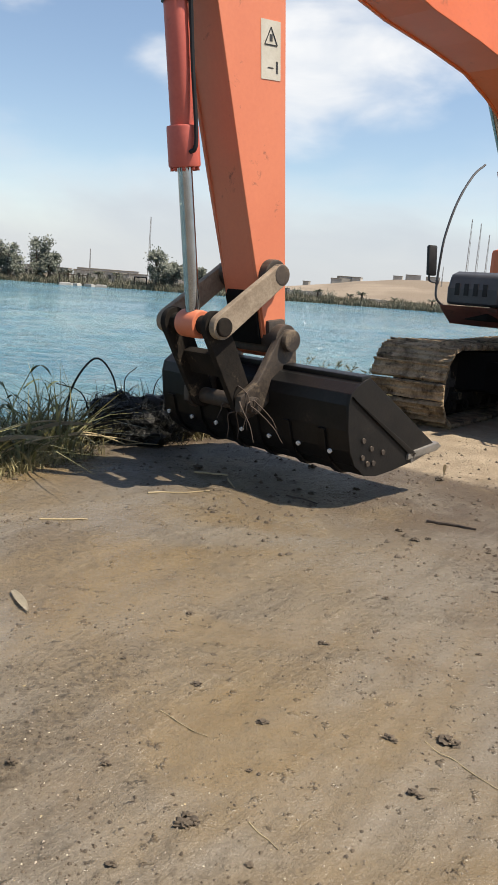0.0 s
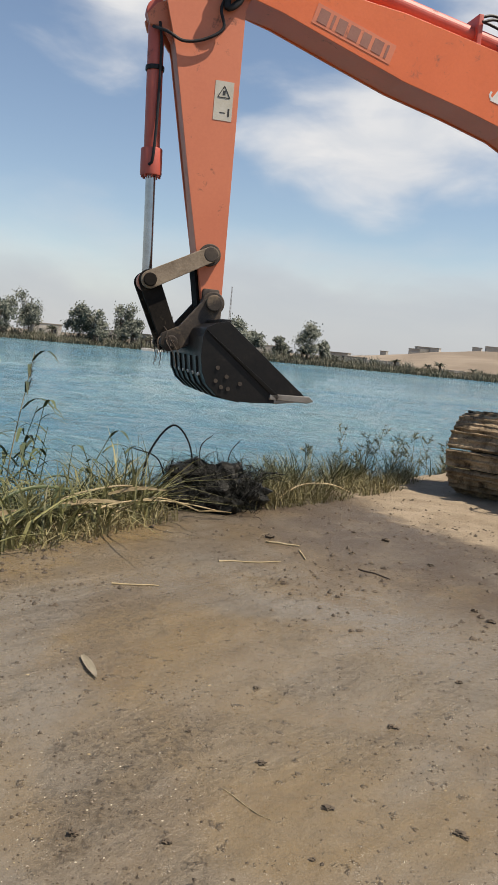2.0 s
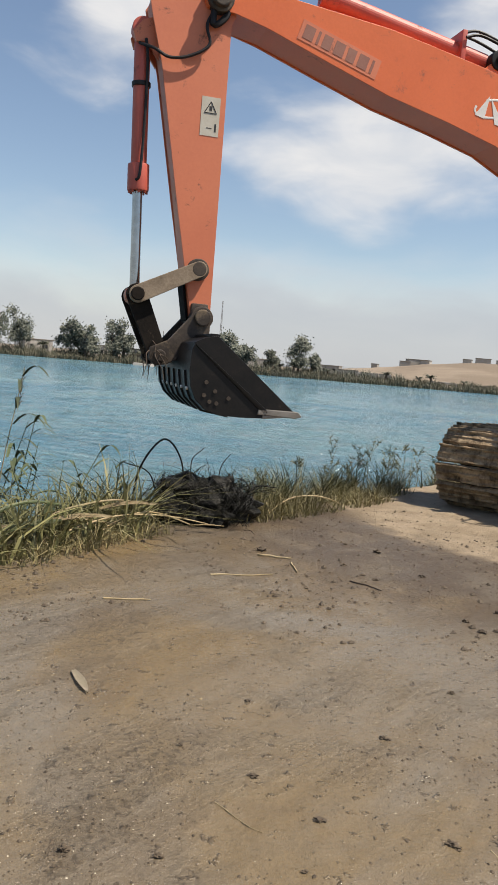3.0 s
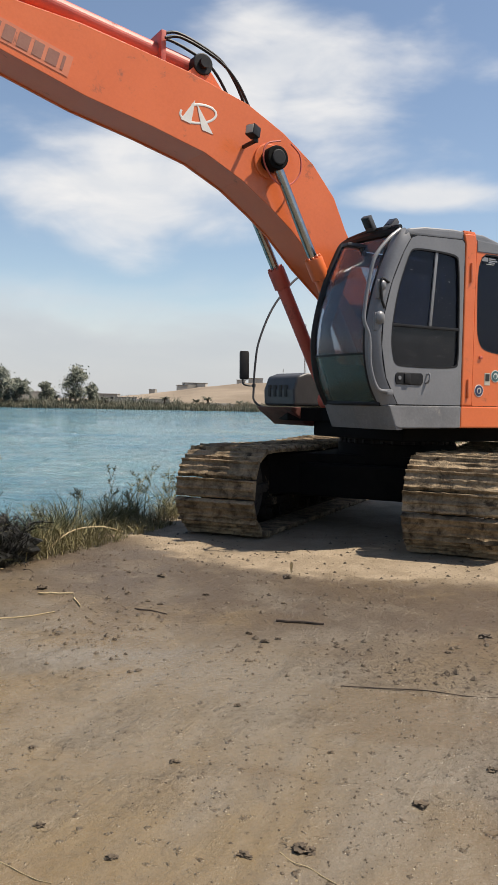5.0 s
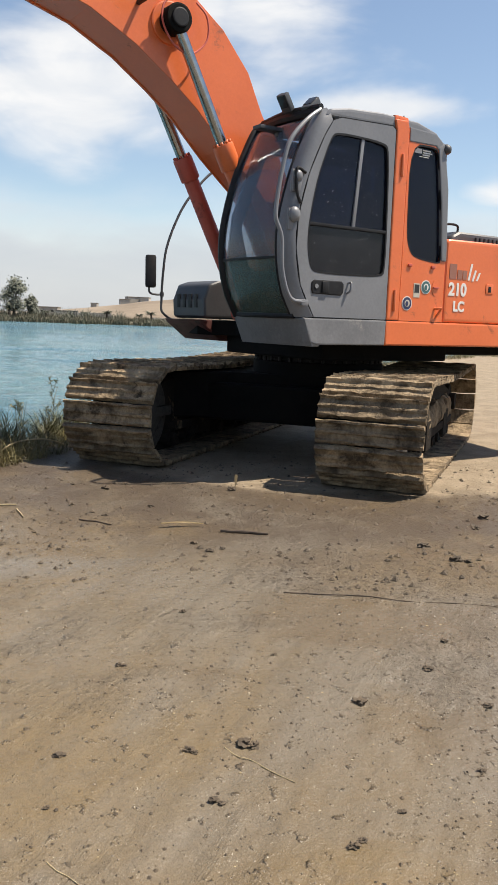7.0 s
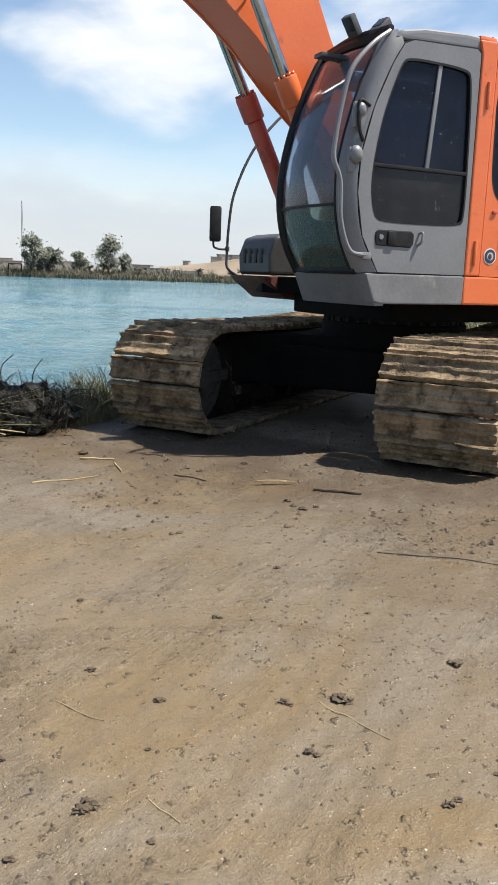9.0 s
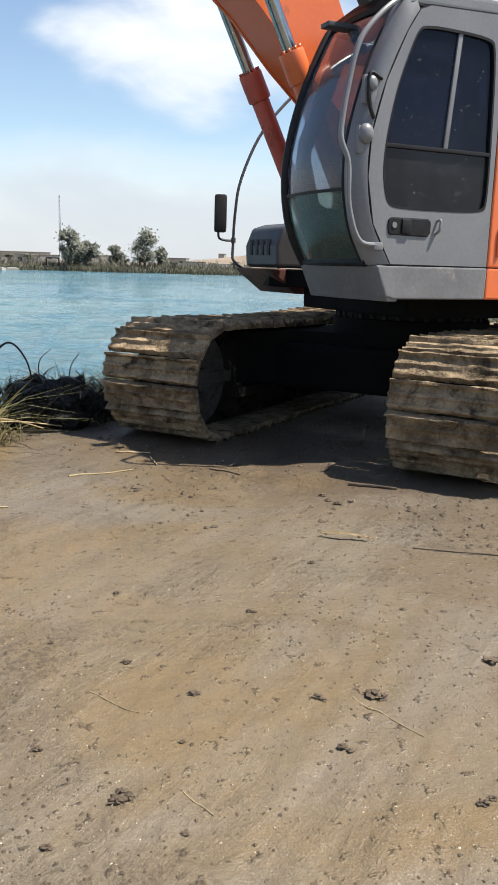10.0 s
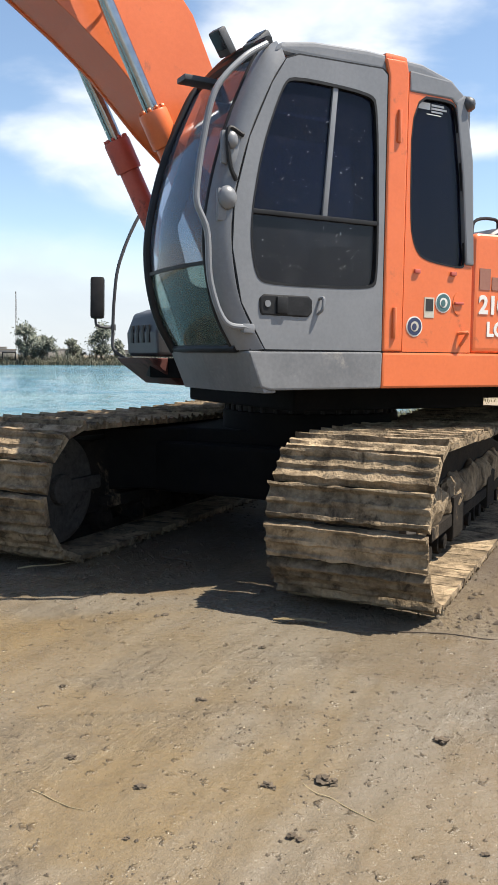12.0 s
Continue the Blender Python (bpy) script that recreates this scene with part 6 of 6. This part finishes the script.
        v = base[None] * s[:, None, None] * rng.uniform(0.6, 1.35, (k, 7, 1))
        v[:, :, 2] *= flat
        t = rng.uniform(0, 6.28, k)
        c, d = np.cos(t)[:, None], np.sin(t)[:, None]
        vx, vy = v[:, :, 0] * c - v[:, :, 1] * d, v[:, :, 0] * d + v[:, :, 1] * c
        v = np.stack((vx + x[:, None], vy + y[:, None], v[:, :, 2] + z[:, None] + 0.15 * s[:, None]), axis=-1)
        tri = [(0, 1, 5), (1, 2, 5), (2, 3, 5), (3, 4, 5), (4, 0, 5), (1, 0, 6), (2, 1, 6), (3, 2, 6), (4, 3, 6), (0, 4, 6)]
        faces = (np.arange(k)[:, None, None] * 7 + np.array(tri)[None]).reshape(-1, 3)
        me = bpy.data.meshes.new(name)
        me.from_pydata(v.reshape(-1, 3).tolist(), [], faces.tolist())
        me.materials.append(mat)
        tagged(new(name, me), label, "gravel", kind="stuff")
    scatter("gravel", "small pale stones in the mud", 12000, 1.3, 9.0, -35, 42, 0.0014, 0.005, PEBBLE)
    scatter("mud_crumbs", "small dark crumbs of mud", 15000, 1.3, 9.5, -35, 42, 0.0018, 0.0075, CLOD)
    scatter("mud_lumps", "dark lumps of mud near the pad", 3600, 4.0, 8.5, -24, 38, 0.005, 0.022, CLOD)
    scatter("pale_chips", "tiny white shell chips in the mud", 3600, 1.3, 6.5, -35, 42, 0.0012, 0.0042, PALE_LEAF)
    scatter("straw_bits", "bits of straw on the mud", 700, 1.5, 9.0, -30, 40, 0.002, 0.007, STRAW, 0.2)
    return blown


blown_leaf = build_litter()


# ---- far shore ----
def far_place(az, r):
    return r * math.sin(radians(az)), r * math.cos(radians(az))


def build_tree(az, r, tall, wide, seed, label):
    rnd = random.Random(seed)
    x, y = far_place(az, r)
    tree = empty("tree", label, "tree", "trees on the far shore")
    tree.location = (x, y, height_at(x, y) - 0.2)
    trunk = tube([(0, 0, 0), (rnd.uniform(-0.2, 0.2), 0, tall * 0.25), (rnd.uniform(-0.5, 0.5), 0, tall * 0.6), (rnd.uniform(-0.5, 0.5), 0, tall * 0.9)], 0.22, 8, taper=0.2)
    lobes = []
    for k in range(15):
        t = rnd.uniform(0.28, 1.0)
        a = rnd.uniform(0, 2 * math.pi)
        reach = wide * rnd.uniform(0.15, 1.0) * (1.15 - 0.75 * abs(t - 0.5))
        c = Vector((math.cos(a) * reach, math.sin(a) * reach, tall * t * 0.93))
        lobes.append((c, rnd.uniform(0.10, 0.19) * tall))
        tube([(0, 0, tall * max(0.15, t - 0.35)), c * 0.6 + Vector((0, 0, tall * t * 0.3)), c], 0.07, 5, trunk, 3, 0.3)
    part("trunk", trunk, BARK, tree)
    verts, faces = [], []
    for c, rad in lobes:
        for _ in range(210):
            d = Vector((rnd.gauss(0, 0.42), rnd.gauss(0, 0.42), rnd.gauss(0, 0.42)))
            p = c + d * rad * 1.1
            s = rnd.uniform(0.12, 0.30)
            u = Vector((rnd.uniform(-1, 1), rnd.uniform(-1, 1), rnd.uniform(-1, 1))).normalized()
            v = u.orthogonal().normalized()
            o = len(verts)
            verts += [p + u * s, p + v * s * 0.6, p - u * s, p - v * s * 0.6]
            faces.append((o, o + 1, o + 2, o + 3))
    me = bpy.data.meshes.new("crown")
    me.from_pydata([tuple(v) for v in verts], [], faces)
    me.materials.append(LEAF)
    part("crown", me, LEAF, tree)


def build_palm(az, r, tall, seed):
    rnd = random.Random(seed)
    x, y = far_place(az, r)
    palm = empty("palm", "small date palm on the far shore, paled for haze", "palm tree", "palms on the far shore")
    palm.location = (x, y, height_at(x, y) - 0.1)
    part("trunk", tube([(0, 0, 0), (0.1, 0, tall * 0.3), (0.05, 0, tall * 0.45)], 0.22, 8, taper=0.8), BARK, palm)
    for k in range(26):
        a = 2 * math.pi * k / 26 + rnd.uniform(-0.2, 0.2)
        out = Vector((math.cos(a), math.sin(a), 0))
        lift = rnd.uniform(0.0, 1.1)
        n = tall * rnd.uniform(0.4, 0.6)
        bm = bmesh.new()
        side = out.cross(Vector((0, 0, 1)))
        prev = None
        for i in range(9):
            u = i / 8
            p = Vector((0.05, 0, tall * 0.45)) + out * n * u * (1 - 0.15 * u) + Vector((0, 0, n * (lift * u - (0.35 + lift * 0.6) * u * u)))
            w = n * 0.26 * (1 - u) * (0.5 if i == 0 else 1) + 0.02
            if prev:
                for s in (-1, 1):
                    bm.faces.new([bm.verts.new(q) for q in (prev, p, p + side * s * w * 0.9 + out * w * 0.6 - Vector((0, 0, w * 0.5)))])
            prev = p
        part("frond", bm, PALM, palm, smooth=0)


def build_house_far(az, r, w, d, h, seed, label, name="far_house", floors=1):
    x, y = far_place(az, r)
    house = empty(name, label, "house", "houses on the far shore")
    house.matrix_world = pose(x, y, height_at(x, y) - 0.2, 0, 0, -az + (seed * 37 % 30 - 15))
    part("wall", box(-w / 2, w / 2, -d / 2, d / 2, 0, h, 0.03), WALL, house)
    part("roof", box(-w / 2 - 0.12, w / 2 + 0.12, -d / 2 - 0.12, d / 2 + 0.12, h + 0.004, h + 0.18, 0.03), ROOF, house)
    n = max(1, int(w / 2.2))
    for k in range(n):
        cx = -w / 2 + (k + 0.5) * w / n
        for f in range(floors):
            z = 0.9 + f * 2.6
            if z + 0.9 < h and r < 240:
                win = part("window", box(cx - 0.4, cx + 0.4, -d / 2 - 0.03, -d / 2 + 0.03, z, z + 0.9, 0.01), OPENING, house)


def build_mast(az, r, tall, half):
    x, y = far_place(az, r)
    mast = empty("lattice_mast", "thin steel lattice mast on the far shore", "mast", "masts on the far shore")
    mast.location = (x, y, height_at(x, y) - 0.2)
    for k in range(3):
        a = 2 * math.pi * k / 3
        part("leg", rod((half * math.cos(a), half * math.sin(a), 0), (half * 0.3 * math.cos(a), half * 0.3 * math.sin(a), tall), 0.05, 0.03, 6), MAST, mast)
    bm = bmesh.new()
    n = int(tall / 0.9)
    for k in range(n):
        z0, z1 = tall * k / n, tall * (k + 1) / n
        s0, s1 = half * (1 - 0.7 * k / n), half * (1 - 0.7 * (k + 1) / n)
        for j in range(3):
            a, b = 2 * math.pi * j / 3, 2 * math.pi * (j + 1) / 3
            rod((s0 * math.cos(a), s0 * math.sin(a), z0), (s1 * math.cos(b), s1 * math.sin(b), z1), 0.025, seg=4, bm=bm)
    part("bracing", bm, MAST, mast)


def build_far_shore():
    euc = "grey-green eucalyptus tree on the far shore"
    for k, (az, r, h, w) in enumerate(((-22.2, 168, 8.2, 3.2), (-20.3, 171, 8.6, 3.0), (-17.0, 171, 7.2, 2.6), (-16.0, 169, 7.4, 2.4), (-14.3, 171, 8.2, 2.6), (-13.4, 170, 6.0, 1.8), (-6.3, 169, 8.0, 2.8), (-5.2, 170, 5.4, 2.2), (-1.35, 171, 7.8, 1.9), (-3.1, 174, 4.6, 1.8), (-0.4, 173, 4.2, 1.8), (-24.5, 170, 7, 3), (-27.5, 169, 7.5, 3))):
        build_tree(az, r, h, w, 60 + k, euc)
    for k, (az, r, h) in enumerate(((-1.7, 170, 4.2), (0.7, 172, 3.0), (3.2, 176, 2.8), (4.7, 172, 3.4), (6.9, 173, 2.6), (7.7, 171, 3.6), (9.9, 174, 2.5), (12.4, 171, 2.9), (15.1, 172, 2.6), (-9.0, 176, 4.0), (-10.2, 178, 4.0), (-18.8, 172, 4.2), (-12.2, 174, 3.6), (-2.6, 172, 3.4))):
        build_palm(az, r, h, 200 + k)
    # rows of reeds at the water's edge
    rng = np.random.default_rng(21)
    for name, label, n, a0, a1, h0, h1, off, mat in (("shore_reeds", "green and straw reeds along the far shore", 42000, -34, 24, 0.9, 1.7, 0.0, REED), ("shore_bushes", "dark bushes behind the reeds of the far shore", 5000, -34, 6, 1.0, 2.8, 4.0, LEAF), ("shore_scrub", "dry scrub on the slope over the far shore", 9000, -5, 24, 0.4, 1.5, 7.0, REED)):
        az = rng.uniform(a0, a1, n)
        keep = fractal(az * 1.8 + 9, az * 0 + 2, 44, 3) > rng.uniform(0.1, 0.5, n)
        az = az[keep]
        r = SHORE + (fractal(az * 0.35 + 50, az * 0 + 3, 4) - 0.5) * 9 + off + rng.uniform(-1.0, 4.0 + off, len(az))
        x, y = r * np.sin(np.radians(az)), r * np.cos(np.radians(az))
        tall = rng.uniform(h0, h1, len(az)) * (0.5 + 1.0 * fractal(az * 2.5, az * 0, 45, 3))
        me = blades_mesh(name, x, y, np.maximum(ground_height(x, y), WATER_Z) - 0.1, tall, rng.uniform(0.07, 0.17, len(az)), rng.uniform(0.15, 0.8, len(az)), rng, mat, 2)
        tagged(new(name, me), label, "reeds", kind="stuff")
    pale = "low pale plastered house on the far shore"
    for k, (az, r, w, d, h) in enumerate(((-12.6, 176, 3.2, 3, 2.4), (-10.4, 190, 9, 4, 2.4), (-8.8, 195, 12, 4, 2.2), (-7.6, 185, 4, 3, 2.3), (-19.2, 186, 6, 4, 2.8), (-15.2, 184, 5, 4, 2.6), (2.1, 182, 4.5, 3, 1.7), (-9.6, 230, 16, 6, 3.0), (-4.1, 215, 10, 5, 2.6), (0.6, 205, 7, 4, 2.4))):
        build_house_far(az, r, w, d, h, k, pale)
    hill_label = "sand-coloured house on the hill across the lake"
    for k, (az, r, w, d, h) in enumerate(((5.9, 288, 3.5, 4, 1.7), (6.5, 292, 5, 5, 2.2), (7.3, 290, 3, 4, 1.6), (10.0, 295, 3, 4, 1.5), (11.0, 298, 5, 5, 2.0), (12.3, 300, 4, 5, 1.8), (3.9, 285, 2, 3, 1.4), (14.0, 300, 5, 5, 1.8), (17.0, 300, 5, 5, 1.8))):
        build_house_far(az, r, w, d, h, 20 + k, hill_label, "hill_house")
    # long pale walls between the reeds and the hill
    for k, (az, r, w, h) in enumerate(((2.9, 178, 6, 1.5), (4.0, 179, 6.5, 1.6), (8.6, 180, 5, 0.9), (10.4, 181, 7, 0.8), (1.4, 179, 4, 1.4), (-8.2, 176, 7, 1.6))):
        x, y = far_place(az, r)
        wall = empty("garden_wall", "long low pale wall on the far shore", "wall", "walls on the far shore")
        wall.matrix_world = pose(x, y, height_at(x, y) - 0.2, 0, 0, -az)
        n = int(w / 1.2)
        for j in range(n):
            part("wall_panel", box(-w / 2 + j * w / n, -w / 2 + (j + 0.96) * w / n, -0.1, 0.1, 0, h, 0.02), WALL, wall)
    for az, r, tall, half in ((-6.9, 195, 15.5, 0.35), (-10.8, 200, 7.5, 0.2), (14.4, 235, 20, 0.4), (15.0, 238, 19, 0.4), (15.6, 240, 16, 0.35), (12.9, 250, 6, 0.2), (-20.6, 190, 6, 0.2)):
        build_mast(az, r, tall, half)
    # jetty with boats
    x, y = far_place(-11.2, 160)
    jetty = empty("jetty", "dark wooden jetty with a roof by the far shore", "jetty")
    jetty.matrix_world = pose(x, y, WATER_Z, 0, 0, 11)
    part("platform", box(-4.5, 4.0, -0.8, 0.8, 0.35, 0.5, 0.02), WOOD, jetty)
    part("canopy", box(-4.5, 1.0, -0.9, 0.9, 1.9, 2.02, 0.02), WOOD, jetty)
    for k in range(7):
        part("post", rod((-4.3 + k * 0.85, -0.6, -1), (-4.3 + k * 0.85, -0.6, 1.9 if k < 7 else 0.5), 0.07, seg=8), WOOD, jetty)
    for k in range(4):
        bx, by = far_place(-12.3 + k * 0.75, 157.5)
        hull = slab([(1.4, 0), (0.9, 0.42), (-1.2, 0.45), (-1.3, -0.45), (0.9, -0.42)], -0.12, 0.42, 0.05)
        box(-1.0, 0.7, -0.3, 0.3, 0.3, 0.5, 0.05, hull)
        boat = thing("boat", hull, WALL, "small white boat moored by the jetty", "boat", "boats by the jetty")
        boat.matrix_world = pose(bx, by, WATER_Z, 0, 0, 20 + 60 * k)
    x, y = far_place(-7.4, 170)
    shed = empty("shelter", "dark open shelter under the tree on the far shore", "shelter")
    shed.matrix_world = pose(x, y, height_at(x, y) - 0.1, 0, 0, 7)
    part("roof", box(-1.3, 1.3, -1, 1, 2.1, 2.3, 0.02), BLACK, shed)
    for sx in (-1.2, 1.2):
        part("post", box(sx - 0.12, sx + 0.12, -0.9, -0.7, 0, 2.1, 0.01), BLACK, shed)


build_far_shore()


# ---- what moves ----
# seconds, turn of the upper structure, boom, arm and bucket (degrees)
SWING = ((0, -11.0, -7.86, 1.47, -1.6), (0.5, -24.4, -7.21, 1.04, -0.5), (1.0, -33.5, -5.75, 1.15, -1.2), (1.5, -36.1, -3.28, 0.8, -0.7), (2.0, -36.2, 0.1, 0.0, -0.3), (2.5, -35.95, 0.05, 0.05, 0.0), (4.5, -35.87, 0.0, 0.0, 3.8), (6.7, -35.87, 0.0, 0.0, 3.8), (8.5, -35.87, 0.5, 0.0, 3.8), (10.0, -35.87, 0.9, 0.0, 3.8), (12.0, -35.87, 1.5, 0.0, 3.8))


def bend(pivot, degrees):
    """A turn in the side plane about a pivot that lifts what lies ahead."""
    return Matrix.Translation(pivot) @ pose(0, 0, 0, 0, -degrees, 0) @ Matrix.Translation(-Vector(pivot))


def aim(p, q, y=0.0):
    """At p, with the x axis towards q, in the side plane."""
    d = q - p
    return pose(p.x, y, p.z, 0, -math.degrees(math.atan2(d.z, d.x)), 0)


def meet(a, ra, b, rb):
    """Where two links of given lengths meet, ahead of the line between them."""
    d = b - a
    n = d.length
    k = (ra * ra - rb * rb + n * n) / (2 * n)
    h = math.sqrt(max(0, ra * ra - k * k))
    w = d / n
    side = Vector((-w.z, 0, w.x))
    one, two = a + w * k + side * h, a + w * k - side * h
    return one if one.x > two.x else two


def motions():
    walk(excavator, [(t, Matrix.Translation(MIDDLE - LINE * s) @ pose(0, 0, 0, 0, 0, AHEAD + turn)) for t, s, turn in TRAVEL])
    walk(water, [(0, pose(0, 0, WATER_Z)), (12, pose(0.7, -1.6, WATER_Z))])
    walk(blown_leaf, [(0, pose(-0.75, 6.35, 0.05, 0, 0, 20)), (5.5, pose(-0.7, 6.3, 0.05, 0, 0, 20)), (5.8, pose(0.4, 5.4, 0.03, 0, 0, -10)), (6.0, pose(0.98, 5.06, 0.008, 0, 0, -8)), (9.0, pose(0.98, 5.04, 0.008, 0, 0, -8)), (9.5, pose(1.06, 4.52, 0.02, 0, 0, -12)), (10.0, pose(0.955, 3.85, 0.012, 0, 0, -20)), (12, pose(0.96, 3.83, 0.008, 0, 0, -20))])
    rows = {}
    for t, turn, b, a, k in SWING:
        up = pose(*AXLE, 0, 0, 0, turn)
        mb = bend(FOOT, b)
        ma = mb @ bend(ARM_PIN, a)
        mk = bend(BUCKET_PIN, k)
        lug = mk @ LUG_PIN
        knee = meet(LINK_PIN, (ROD_PIN - LINK_PIN).length, lug, (LUG_PIN - ROD_PIN).length)
        put = rows.setdefault
        for ob in swinging:
            put(ob, []).append((t, up))
        put(boom, []).append((t, up @ mb @ Matrix.Translation(FOOT)))
        put(arm, []).append((t, up @ ma @ Matrix.Translation(ARM_PIN)))
        put(bucket, []).append((t, up @ ma @ mk @ Matrix.Translation(BUCKET_PIN)))
        put(idler_link, []).append((t, up @ ma @ aim(LINK_PIN, knee, 0.04)))
        put(bucket_link, []).append((t, up @ ma @ aim(knee, lug, 0.04)))
        put(bucket_cylinder, []).append((t, up @ ma @ aim(CYL_PIN, knee, 0.04)))
        put(bucket_rod, []).append((t, up @ ma @ aim(knee, knee * 2 - CYL_PIN, 0.04)))
        eye = mb @ BOOM_EYE
        for y, barrel, piston in boom_lifts:
            back = Matrix.Translation((-0.034 if y < 0 else 0.0, 0, 0))
            put(barrel, []).append((t, up @ back @ aim(BOOM_BASE, eye, y)))
            put(piston, []).append((t, up @ back @ aim(eye, eye * 2 - BOOM_BASE, y)))
    for ob, r in rows.items():
        walk(ob, r)
    times = [k * 0.4 for k in range(31)]
    gone = [4.28 - float(np.interp(t, [r[0] for r in TRAVEL], [r[1] for r in TRAVEL])) for t in times]
    for ob, u in shoe_parts:
        walk(ob, [(t, shoe_pose(u + g)) for t, g in zip(times, gone)])


motions()
